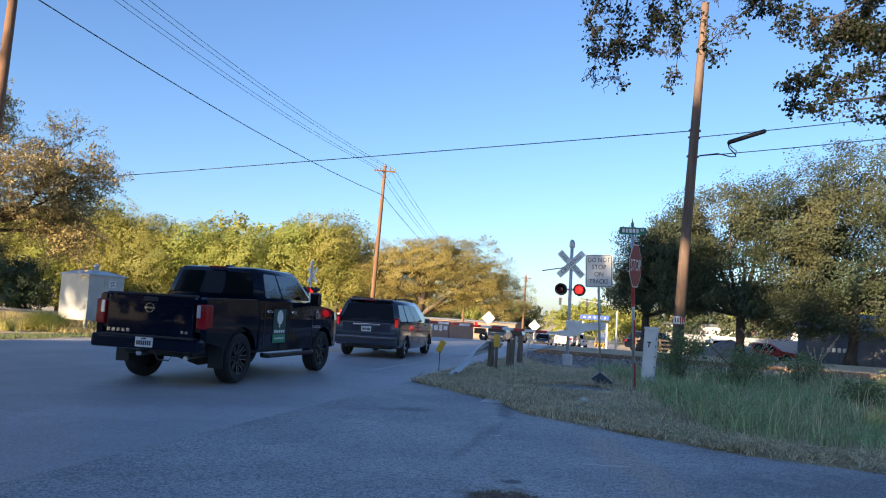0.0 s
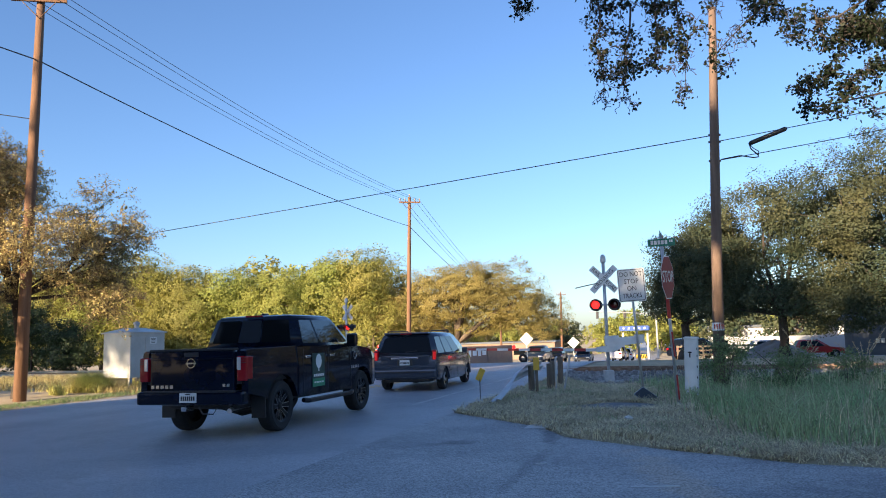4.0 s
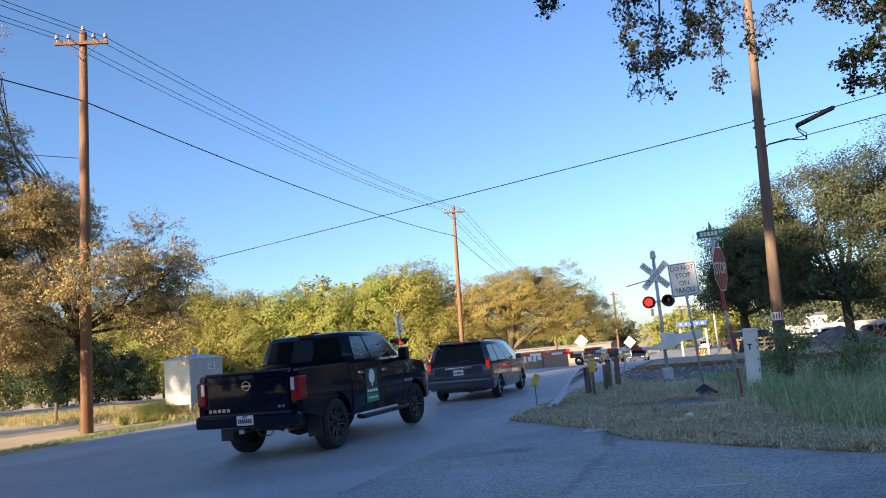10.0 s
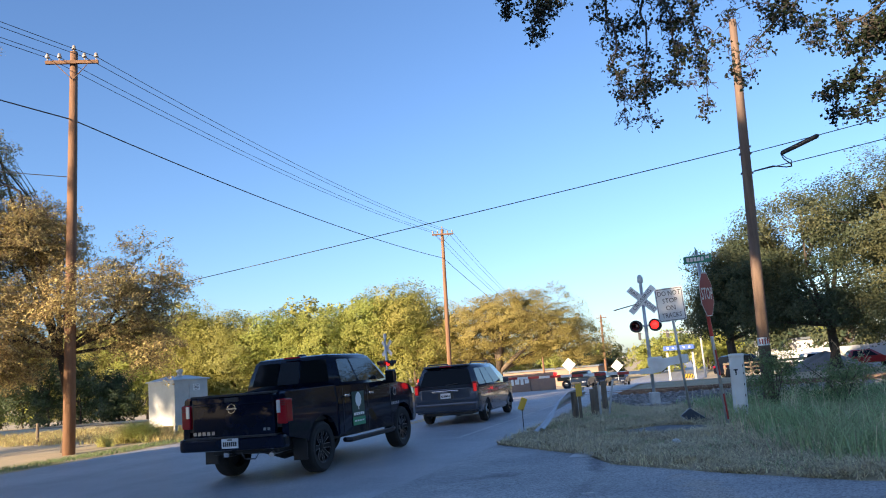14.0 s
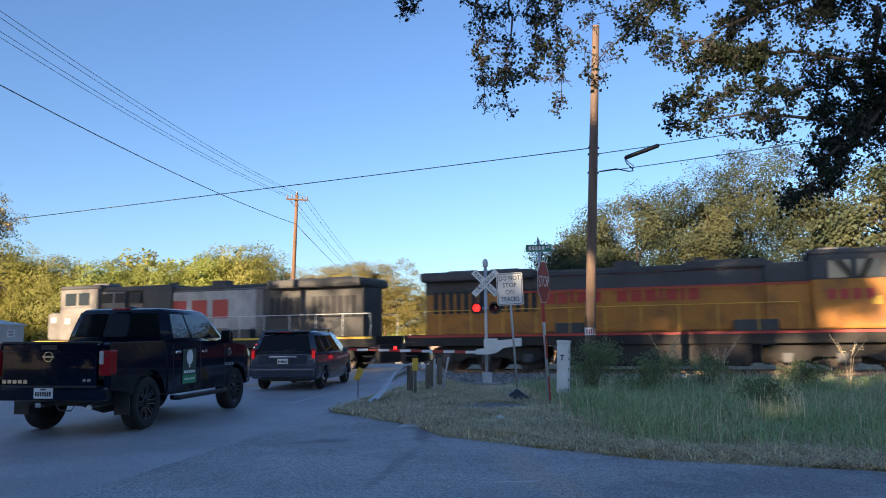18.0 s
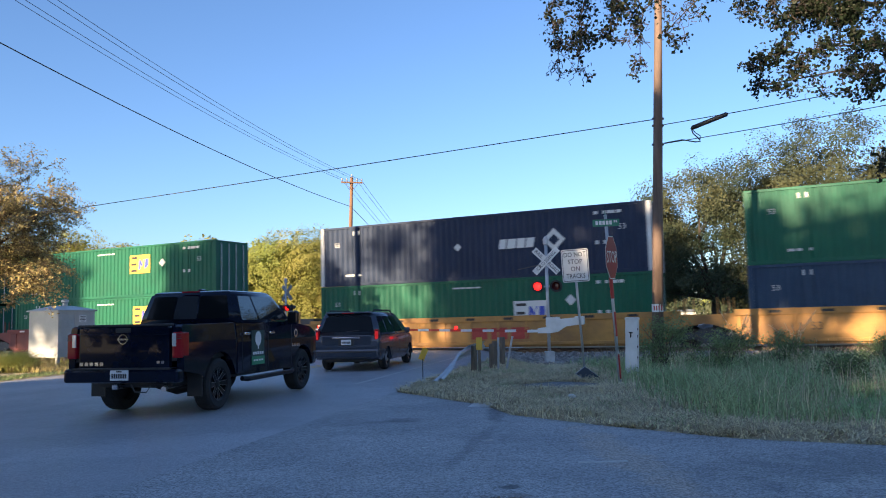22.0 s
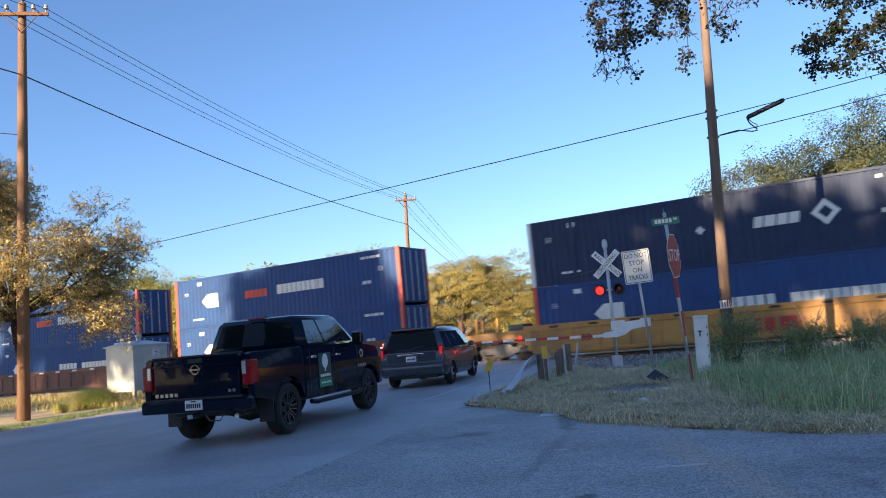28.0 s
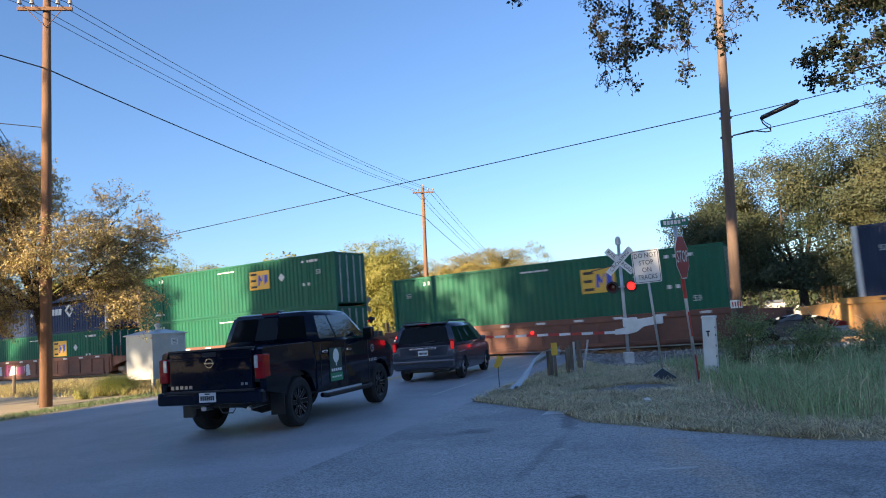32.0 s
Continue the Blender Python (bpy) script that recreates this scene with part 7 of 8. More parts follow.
def car(name, label, m, paint, tall=1.45, length=4.6, lights=None):
    """A plain passenger car, seen small."""
    ob = thing(name, label, "car", m, "cars past the crossing")
    R, cy, cf = 0.32, 0.85, length - 0.9
    belt = tall * 0.60
    body = [(0.08, 0.30), (0.0, 0.55), (0.06, belt - 0.04), (0.8, belt), (length - 1.3, belt), (length - 0.3, belt - 0.14), (length, belt - 0.32), (length - 0.02, 0.30)] + arch(cf, R, 0.40, cf + 0.39, cf - 0.39) + arch(cy, R, 0.40, cy + 0.39, cy - 0.39)
    bm = prism(B(), body, -0.9, 0.9)
    bmesh.ops.bevel(bm, geom=bm.edges[:], offset=0.05, segments=2, affect="EDGES", clamp_overlap=True)
    part("body", bm, paint, ob)
    y1 = 0.55 if tall < 1.55 else 0.2
    q = greenhouse(ob, belt - 0.02, tall - 0.05, 0.84, 0.64, y1, length - 1.25, y1 + 0.4, length - 2.1, paint, 0.04)
    pane(ob, q[2], 0.06, 0.94, 0.12, 0.9, name="rear_window")
    pane(ob, q[3], 0.06, 0.94, 0.12, 0.9, name="windscreen")
    for s in (0, 1):
        pane(ob, q[s], 0.12, 0.5, 0.1, 0.88, name="side_window")
        pane(ob, q[s], 0.53, 0.86, 0.1, 0.88, name="side_window")
    for s in (1, -1):
        part("headlight", box(B(), (0.66 * s, length - 0.04, belt - 0.26), (0.36, 0.1, 0.14), 0.03), M_HEAD if lights else M_CLEAR, ob)
        part("tail_light", box(B(), (0.70 * s, 0.03, belt - 0.16), (0.26, 0.1, 0.16), 0.02), M_TAIL, ob)
        for y in (cy, cf):
            wheel(ob, 0.78 * s, y, R, 0.21, 0.21, 5, M_RIMS, "car")
    part("grille", box(B(), (0, length - 0.02, belt - 0.34), (0.8, 0.06, 0.2), 0.02), M_PLASTIC, ob)
    return ob


def on_road(e, v, heading=0.0):
    x, y, z = road_pt(e, v)
    return Matrix.Translation((x, y, z + 0.02)) @ pose(0, 0, 0, 0, 0, -14.5 + heading)


pickup(Matrix.Translation((-4.55, 12.21, 0.025)) @ pose(0, 0, 0, 0, 0, -13.75) @ Matrix.Diagonal((1.04, 1.027, 1.023, 1)))
minivan(Matrix.Translation((-1.98, 22.1, 0.02)) @ pose(0, 0, 0, 0, 0, -11.0) @ Matrix.Diagonal((1.01, 1.015, 1.0, 1)))

# ---------------------------------------------------------------- trees
# cedar elm by the pole at the roadside: layered feathery sprays that droop at their ends
def spray_tree(name, label, base, lobes, sprays, per, leaf, size, r0, seed, fork):
    rng = np.random.default_rng(seed)
    ob = thing(name, label, "tree", Matrix.Translation(base))
    part("trunk", crown_limbs(B(), (0, 0, 0), lobes, r0, rng, fork, 8, 4), M_BARK_DARK, ob, smooth=True)
    vol = np.array([b[3] * b[4] * b[5] for b in lobes]) ** 0.75
    twig = B()
    pts, out = [], []
    for b in np.array(lobes)[rng.choice(len(lobes), sprays, p=vol / vol.sum())]:
        d = rng.normal(size=3)
        d /= np.linalg.norm(d)
        root = b[:3] + d * b[3:6] * rng.uniform(0.15, 1.0) ** 0.6
        if noise.noise(Vector(root * 0.75)) < -0.22:
            continue
        run = d * np.array((1, 1, 0.35)) + rng.normal(size=3) * 0.35 + np.array((0, 0, 0.22))
        run /= np.linalg.norm(run)
        l = rng.uniform(0.4, 0.95)
        side = np.cross(run, (0, 0, 1))
        side /= np.linalg.norm(side) + 1e-6
        k = rng.uniform(0, 1, per) ** 0.8
        fan = rng.normal(size=per) * 0.30 * np.sin(0.35 + 2.6 * k)
        sag = -0.38 * l * k ** 2
        p = root + run * (k * l)[:, None] + side * (fan * l)[:, None] + np.stack([0 * k, 0 * k, sag + rng.normal(size=per) * 0.05], 1)
        pts.append(p)
        out.append(np.tile(d * 0.8 + (0, 0, 0.5), (per, 1)))
        end = root + run * l + np.array((0, 0, -0.38 * l))
        mid = root + run * l * 0.5 + np.array((0, 0, -0.10 * l))
        tube(twig, [root, mid, end], [0.009, 0.006, 0.002], 3, False)
    part("twig_spray", twig, M_BARK, ob)
    link_mesh("crown", leaves("crown", np.concatenate(pts), size, rng, 0.4, 0.5, np.concatenate(out), 0.6), leaf, ob)
    return ob


# the mostly unseen lobe at (-1.0, -3.35, 3.4) is added to shade the pole
spray_tree("roadside_tree", "twiggy tan-leaved tree with drooping boughs behind the utility pole", (-14.75, 23.9, 0.0),
           [(-2.6, 0, 7.5, 2.3, 1.7, 1.7), (-0.9, -0.3, 6.9, 1.5, 1.4, 1.5), (-2.4, -0.8, 5.4, 2.4, 1.6, 1.4), (-1.4, -1.4, 3.9, 1.9, 1.3, 1.2), (-1.9, -1.6, 2.7, 1.7, 1.2, 0.9), (1.4, -1.9, 4.9, 0.9, 0.6, 0.9), (-1.0, -3.35, 3.4, 1.1, 0.9, 1.0),
            (1.8, 0.2, 4.2, 1.1, 1.0, 1.0), (2.5, 0.2, 5.5, 1.2, 1.0, 1.3), (3.3, 0.2, 4.8, 1.0, 0.9, 0.8), (2.8, 0.2, 3.4, 0.8, 0.7, 0.8), (2.9, 0.2, 2.5, 0.35, 0.3, 0.6), (-4.6, 0, 6.0, 2.0, 1.8, 2.4), (-3.4, 0, 9.8, 0.9, 0.8, 0.5), (-2.8, 0, 10.5, 0.8, 0.7, 0.5), (-4.1, 0, 12.4, 0.8, 0.7, 0.8), (-3.5, 0, 13.9, 0.55, 0.5, 0.8)],
           6000, 52, LEAF_LEFT, 0.078, 0.15, 21, 0.5)

# woods behind the track
WOODS, WOODS_BACK = [], []
for v, (h, leaf) in enumerate(((11.8, LEAF_WOOD), (12.4, LEAF_WOOD2), (10.9, LEAF_WOOD3), (10.2, LEAF_WOOD))):
    rng = np.random.default_rng(40 + v)
    bl = []
    for i in range(8):
        a = i * 2.4 + rng.uniform(0, 0.7)
        r = rng.uniform(0.6, 2.3)
        bl.append((r * math.cos(a), r * math.sin(a), h * (0.34 + 0.46 * i / 8), rng.uniform(2.2, 3.0), rng.uniform(2.2, 3.0), h * rng.uniform(0.15, 0.20)))
    bl.append((0, 0, h * 0.22, 3.4, 3.4, h * 0.22))
    WOODS.append(tree("woodland_tree", "leafy yellow-green tree in the woods behind the track", (-38.5 + v * 4.75, 76.5 - 0.3 * v, -0.6), bl, 36000, leaf, 0.19, 0.2, 60 + v, 0.40, 18, 0.80, "woodland trees", None, 0.45, -0.5, 0.75, 0.0, 5, 0.7, 0.28))
    WOODS_BACK.append(tree("woodland_tree", "leafy yellow-green tree deep in the woods", (-46.0 + v * 5.2, 81, -0.6), bl, 9000, leaf, 0.38, 0.2, 66 + v, 0.4, 20, 0.74, "woodland trees", None, 0.45, -0.3))
rng = np.random.default_rng(77)
for i, (x, y) in enumerate(((-10.4, 76), (-15.2, 76.5), (-20.4, 75.5), (-43.5, 78.5), (-49, 81), (-13, 80))):
    copy_thing(WOODS[(i * 3 + 1) % 4], Matrix.LocRotScale((x, y, -0.6), Euler((0, 0, rng.uniform(0, 6.28))), None))
for i, (x, y) in enumerate(((-18, 82), (-24, 83), (-36, 79.5), (-55, 83), (-61, 85), (-67, 88), (-52, 84))):
    copy_thing(WOODS_BACK[i % 4], Matrix.LocRotScale((x, y, -0.6), Euler((0, 0, rng.uniform(0, 6.28))), None))
# understorey added close behind the track, the woods' shade put into its leaf colour
LEAF_UNDER_SHADED = mat("leaf_understorey_shaded", (0.045, 0.07, 0.028), 0.6, col2=(0.075, 0.10, 0.035), scale=0.4, fine=3, var=0.25, bump=0, island=0.4, translucent=0.3)
for i, (st, off, h) in enumerate(((41, 6.0, 4.4), (45.5, 5.4, 6.0), (50, 5.2, 6.8), (54.5, 5.4, 7.2), (59, 5.2, 6.8), (64, 5.4, 7.4), (69, 5.2, 7.0), (75, 5.4, 7.2))):
    rng = np.random.default_rng(90 + i)
    p = TRACK_P + DV * st + NV * off
    bl = [(rng.uniform(-1.2, 1.2), rng.uniform(-0.7, 0.9), h * (0.14 + 0.70 * j / 7), rng.uniform(1.3, 1.9), rng.uniform(1.0, 1.4), h * 0.16) for j in range(8)]
    tree("understorey_tree", "bushy small tree, leaves coloured dark for shade, at the edge of the woods", (p.x, p.y, gz(p.x, p.y) - 0.2), bl, 12000, LEAF_UNDER_SHADED, 0.16, 0.09, 95 + i, 0.3, 26, 0.5, "understorey trees", M_BARK_DARK, 0.5, -0.2)

# smaller copies' source for the far tree line
FAR_WOODS = []
for v in range(2):
    rng = np.random.default_rng(400 + v)
    bl = [(rng.uniform(-2, 2), rng.uniform(-2, 2), 8.5 * (0.3 + 0.08 * j), 2.5, 2.5, 1.8) for j in range(7)]
    FAR_WOODS.append(tree("woodland_tree", "leafy tree in the distant tree line", (40 + v * 7, 172, -3.2), bl, 5200, (LEAF_WOOD, LEAF_RIGHT)[v], 0.42, 0.2, 410 + v, 0.45, 20, 0.75, "distant trees", None, 0.45, -0.3))

# big live oak by the far road
tree("live_oak", "broad sunlit live oak with a dense rounded crown", (-2.3, 76.5, -0.7),
     [(-7.4, 0, 5.0, 2.6, 2.8, 2.4), (-1.2, 0, 6.4, 4.4, 4.2, 2.8), (3.6, 0, 6.4, 4.2, 3.8, 3.1), (-4.6, 0, 5.4, 2.6, 3.0, 2.6), (6.6, 0, 5.0, 2.6, 2.8, 2.6), (1.5, -1.5, 7.2, 3.8, 3.2, 1.9), (0.5, 2, 4.6, 6.6, 3.0, 2.6), (8.6, 1, 3.8, 2.4, 2.6, 2.2), (-4.0, -0.5, 3.8, 2.6, 2.4, 1.6)],
     135000, LEAF_LIVE, 0.14, 0.5, 31, 0.42, 40, 0.86, "", None, 0.3, -0.42, 0.75, 0.0, 5, 0.45, 0.30)
for i, (x, y, k) in enumerate(((30, 150, 1), (45, 150, 1), (38, 165, 1), (52, 160, 1))):
    copy_thing(FAR_WOODS[i % 2], Matrix.LocRotScale((x, y, -2.6), Euler((0, 0, i * 1.3)), None))

# shade trees on the right beyond the track
RIGHT = [
    ((12.6, 47.5, -0.1), [(0.0, 0, 4.6, 1.9, 2.2, 1.5), (1.9, -0.5, 6.0, 2.5, 2.4, 2.0), (2.5, 0, 4.0, 2.8, 2.6, 1.6), (-0.5, 0, 3.2, 1.5, 1.6, 1.0), (1.3, 0, 6.4, 1.6, 1.6, 1.2)], 0.30),
    ((17.9, 45.6, 0.0), [(-4.0, 0, 6.0, 3.0, 3.0, 2.4), (-1.0, -1, 8.0, 3.6, 3.2, 2.6), (-2.8, 0, 7.0, 2.4, 2.4, 2.0), (2.6, 0, 8.6, 3.6, 3.4, 2.8), (0, 0, 5.0, 4.6, 3.4, 2.2), (4.8, 0, 5.6, 3.4, 3, 2.4), (-4.2, 0.3, 3.4, 2.4, 2.2, 1.5), (1.0, -1.8, 3.2, 4.6, 2.3, 1.5), (3.5, 0, 2.6, 2.6, 2.2, 1.1)], 0.30),
    ((22.4, 41.6, 0.0), [(-2.5, 0, 7.6, 3.4, 3.2, 2.6), (1.2, 0, 9.6, 3.6, 3.2, 2.8), (3.8, 0, 7.2, 3.2, 3.2, 2.6), (0, 0, 5.2, 4.6, 3.4, 2.2), (0.5, -1.8, 3.0, 4.4, 2.3, 1.5), (-2.6, 0.5, 2.4, 2.2, 2.0, 1.0)], 0.30),
    ((29.5, 38.0, 0.1), [(-2.5, 0, 7.0, 3.2, 3.2, 2.6), (1.2, 0, 9.0, 3.6, 3.2, 2.8), (3.8, 0, 6.6, 3.2, 3.2, 2.6), (0, 0, 4.6, 4.4, 3.4, 2.2)], 0.38),
    ((36.5, 34.0, 0.1), [(-2.5, 0, 7.4, 3.4, 3.2, 2.6), (1.2, 0, 8.8, 3.6, 3.2, 2.8), (3.8, 0, 6.8, 3.2, 3.2, 2.6), (0, 0, 4.8, 4.4, 3.4, 2.4)], 0.38),
]
for i, (p, bl, r) in enumerate(RIGHT):
    tree("shade_tree", "large spreading green tree behind the track", p, bl, 92000 if i < 3 else 26000, LEAF_RIGHT, 0.125 if i < 3 else 0.22, r, 80 + i, 0.50, 40, 0.5, "shade trees", M_BARK_DARK, 0.42, -0.03, 0.75, 0.0, 6, 0.65, 0.42)

# unseen trees added behind the junction, so that their shade lies on the road
SHADE = ((-22, -6, 15), (-23.5, -11, 20.5), (-22, -19, 19.6), (-17, -26, 20.5), (-32, -13, 24.5), (-29, -25, 17.2), (-23, -31, 21), (-20, -36, 21))
for i, (x, y, h) in enumerate(SHADE):
    rng = np.random.default_rng(120 + i)
    bl = []
    for j in range(11):
        a, r = rng.uniform(0, 6.28), rng.uniform(0.5, 4.0)
        z = h * rng.uniform(0.32, 0.90)
        if (x, y) == (-22, -19):        # a gap between the low boughs and the top, shaped to let sun through
            z = 7.0 + 0.95 * j if j < 7 else 17.7
        bl.append((r * math.cos(a), r * math.sin(a), z, 2.6, 2.6, 1.3 if z == 17.7 else h * 0.11))
    bl.append((0, 0, h * 0.22, 3.8, 3.8, h * 0.18))
    if i % 2:
        bl += [(-4, 2, h * 0.2, 3.5, 3.5, h * 0.2), (4, -2, h * 0.2, 3.5, 3.5, h * 0.2)]
    tree("shade_tree", "tall leafy tree shading the junction", (x, y, -0.1), bl, 7600, LEAF_SHADE, 0.95, 0.4, 140 + i, 0.75, 18, 0.2, "trees round the junction", None, 0.45, -0.24)
# sparse unseen crowns, added to break the sun on the train into dapples
for i, (x, y, h, lo) in enumerate(((-24.4, -12.4, 21.5, 15.6), (-23.6, -20.5, 21.6, 17.0), (-34.0, -9.5, 20.6, 14.8))):
    rng = np.random.default_rng(520 + i)
    bl = []
    for j in range(14):
        a, r = 2.4 * j, 5.4 * math.sqrt((j + 0.5) / 14)
        bl.append((r * math.cos(a), r * math.sin(a), rng.uniform(lo + 1.2, h - 1.2), 1.7, 1.7, 1.2))
    tree("shade_tree", "unseen tall tree with a thin crown, added to dapple the sun", (x, y, -0.1), bl, (620, 960, 620)[i], LEAF_SHADE, 0.62, 0.3, 540 + i, 0.75, 9, 0.1, "trees behind the junction", None, 0.6, -0.9)
# unseen high crowns, added to hold the sun off the left-hand trees
for i, (x, y, h, lo) in enumerate(((-41, -3, 16.0, 11.5), (-51.5, -13, 23.5, 17.5), (-80, -8, 27, 14), (-88, -8, 27, 14), (-97, -8, 28, 14), (-69, -11, 24, 18.5), (-75, -12, 25, 14))):
    rng = np.random.default_rng(320 + i)
    bl = []
    for j in range(9):
        a, r = rng.uniform(0, 6.28), rng.uniform(0.4, 3.0)
        bl.append((r * math.cos(a), r * math.sin(a), lo + 1.6 + (h - lo - 3.2) * j / 8, 2.2, 2.2, 1.6))
    tree("shade_tree", "unseen tall bare-stemmed tree, its high leafy crown added to block sun", (x, y, -0.1), bl, 10000, LEAF_SHADE, 0.6, 0.4, 340 + i, 0.7, 18, 0.2, "trees behind the junction")

# ---------------------------------------------------------------- verge growth


def blades(name, spots, height, width, rng, lean=0.35):
    """Grass blades at the spots: narrow leaves bent to all sides."""
    n = len(spots)
    a = rng.uniform(0, 2 * math.pi, n)
    h = height * rng.uniform(0.5, 1.25, n)
    out = np.stack([np.cos(a), np.sin(a), np.zeros(n)], 1)
    across = np.stack([-np.sin(a), np.cos(a), np.zeros(n)], 1) * (width * rng.uniform(0.6, 1.3, n))[:, None] / 2
    bend = out * (h * lean * rng.uniform(0.1, 1.6, n))[:, None]
    up = np.stack([np.zeros(n), np.zeros(n), h], 1)
    mid = spots + bend * 0.32 + up * 0.58
    tip = spots + bend * 1.15 + up * 0.92
    low = np.stack([spots - across, spots + across, mid + across * 0.8, mid - across * 0.8], 1)
    top = np.stack([mid - across * 0.8, mid + across * 0.8, tip + across * 0.15, tip - across * 0.15], 1)
    return quads_mesh(name, np.concatenate([low, top]))


def scatter(n, x0, x1, y0, y1, rng, ok):
    out = []
    while len(out) < n:
        x, y = rng.uniform(x0, x1), rng.uniform(y0, y1)
        if ok(x, y):
            out.append((x, y, max(land_z(x, y) - 0.01, 0.004 if to_edge(x, y) < 0.1 else -9)))
    return np.array(out)


def greenness(x, y):
    """0 on the trodden straw near the road's corner, 1 in the tall growth to the east."""
    return smooth(4.1, 5.6, x - 0.10 * (y - 17)) * smooth(0.7, 2.1, to_edge(x, y) + 0.5 * noise.noise(Vector((x * 0.6, y * 0.6, 1))))


def verge(x, y, gap=0.02):
    """On the verge, clear of the road, the ballast by the signal and the open ground before it."""
    clear = -3.6 if x > 11 else -7.4 + 0.5 * noise.noise(Vector((x, y, 4)))
    return to_edge(x, y) > gap and to_track(x, y) < clear and math.hypot((x - 3.05) / 1.0, (y - 16.3) / 0.8) > 1


rng = np.random.default_rng(12)
spots = scatter(52000, 3.5, 34, 5, 36, rng, lambda x, y: verge(x, y) and rng.uniform() < greenness(x, y) * (1.0 if x < 18 else 0.45) * (0.45 + 0.9 * max(0, 0.5 + noise.noise(Vector((x * 0.9, y * 0.9, 7))))))
tall = 0.75 + 0.7 * np.array([noise.noise(Vector((p[0] * 0.5, p[1] * 0.5, 5))) for p in spots])
link = link_mesh("tall_grass", blades("tall_grass", spots, 0.42 * np.clip(tall, 0.35, 1.4), 0.020, rng, 0.9), M_GRASS)
tagged(link, "tall green roadside grass beside the track", "grass", kind="stuff")
spots = scatter(3600, 4, 30, 5, 34, rng, lambda x, y: verge(x, y) and rng.uniform() < greenness(x, y) and noise.noise(Vector((x * 0.5, y * 0.5, 8))) > 0.05)
tagged(link_mesh("dry_stalks", blades("dry_stalks", spots, 0.66, 0.010, rng, 0.35), M_STRAW), "dry straw-coloured stalks among the grass", "grass", kind="stuff")
spots = scatter(62000, -0.8, 22, 6, 27, rng, lambda x, y: verge(x, y, -0.22 + 0.35 * noise.noise(Vector((x * 2, y * 2, 3)))) and rng.uniform() < smooth(-0.5, 0.15, to_edge(x, y)) and rng.uniform() < (1 - 0.9 * greenness(x, y)) * (1 if y < 21 else 0.4) * (0.12 + 1.5 * max(0, 0.35 + noise.noise(Vector((x * 1.3, y * 1.3, 11))))))
spots[:, 2] += 0.02
tagged(link_mesh("mown_straw", blades("mown_straw", spots, 0.085, 0.017, rng, 2.6), M_STRAW), "flattened mown straw at the road's corner", "grass", kind="stuff")
spots = scatter(9000, -0.6, 20, 6, 27, rng, lambda x, y: verge(x, y, -0.05) and rng.uniform() < (1 - 0.8 * greenness(x, y)) and noise.noise(Vector((x * 1.1, y * 1.1, 15))) > 0.12)
tagged(link_mesh("straw_tufts", blades("straw_tufts", spots, 0.19, 0.011, rng, 0.9), M_STRAW), "standing tufts of dry mown grass", "grass", kind="stuff")
spots = scatter(15000, -0.2, 12, 9, 27, rng, lambda x, y: verge(x, y, 0.3) and noise.noise(Vector((x * 0.7, y * 0.7, 9))) + 0.4 * smooth(16, 21, y) > 0.22)
tagged(link_mesh("short_grass", blades("short_grass", spots, 0.11, 0.012, rng, 0.9), M_GRASS), "short green grass growing through straw", "grass", kind="stuff")
spots = scatter(17000, -34, -11, 14, 40, rng, lambda x, y: x * RX + y * RY < E_L - 0.5 and -16 < to_track(x, y) < -3.5 and noise.noise(Vector((x * 0.5, y * 0.5, 2))) > -0.25)
tagged(link_mesh("bank_grass", blades("bank_grass", spots, 0.26, 0.018, rng, 0.8), M_BANK), "sunlit dry grass on the bank by the track", "grass", kind="stuff")
spots = scatter(5200, -34, -13, 18, 34, rng, lambda x, y: E_L - 3.8 < x * RX + y * RY < E_L - 1.0 and -17 < to_track(x, y) < -5.5 and rng.uniform() < smooth(-0.1, 0.45, noise.noise(Vector((x * 0.8, y * 0.8, 6)))))
tall = 0.55 + 1.1 * np.array([max(0, noise.noise(Vector((p[0] * 0.8, p[1] * 0.8, 6)))) for p in spots])
tagged(link_mesh("green_tufts", blades("green_tufts", spots, 0.62 * tall, 0.016, rng, 1.0), M_TUFT), "tall yellow-green grass tufts on the bank by the track", "grass", kind="stuff")
spots = scatter(9000, -34, -10, 12, 34, rng, lambda x, y: E_L - 1.5 < x * RX + y * RY < E_L - 0.35 and to_track(x, y) < -5.5)
tagged(link_mesh("mown_strip", blades("mown_strip", spots, 0.10, 0.014, rng, 0.9), M_WEED), "mown green strip of grass along the road's edge", "grass", kind="stuff")


def shrub(name, label, x, y, r, h, n, leaf, size, seed):
    rg = np.random.default_rng(seed)
    z = land_z(x, y)
    ob = thing(name, label, "shrub", Matrix.Translation((x, y, z)), "weeds on the verge")
    for i in range(9):
        a, k = rg.uniform(0, 6.28), rg.uniform(0.3, 1.0)
        part("stem", tube(B(), [(0, 0, -0.05), (0.4 * r * k * math.cos(a), 0.4 * r * k * math.sin(a), 0.55 * h), (r * k * math.cos(a), r * k * math.sin(a), h * rg.uniform(0.7, 1.0))], [0.014, 0.010, 0.004], 5), M_BARK, ob)
    pts, _ = crown_points([(0, 0, h * 0.5, r, r, h * 0.5), (0.3 * r, 0, h * 0.75, r * 0.6, r * 0.6, h * 0.3)], n, rg, r * 0.16, 14, 0.2)
    pts[:, 2] = np.abs(pts[:, 2])
    link_mesh("leaves", leaves("leaves", pts, size, rg), leaf, ob)


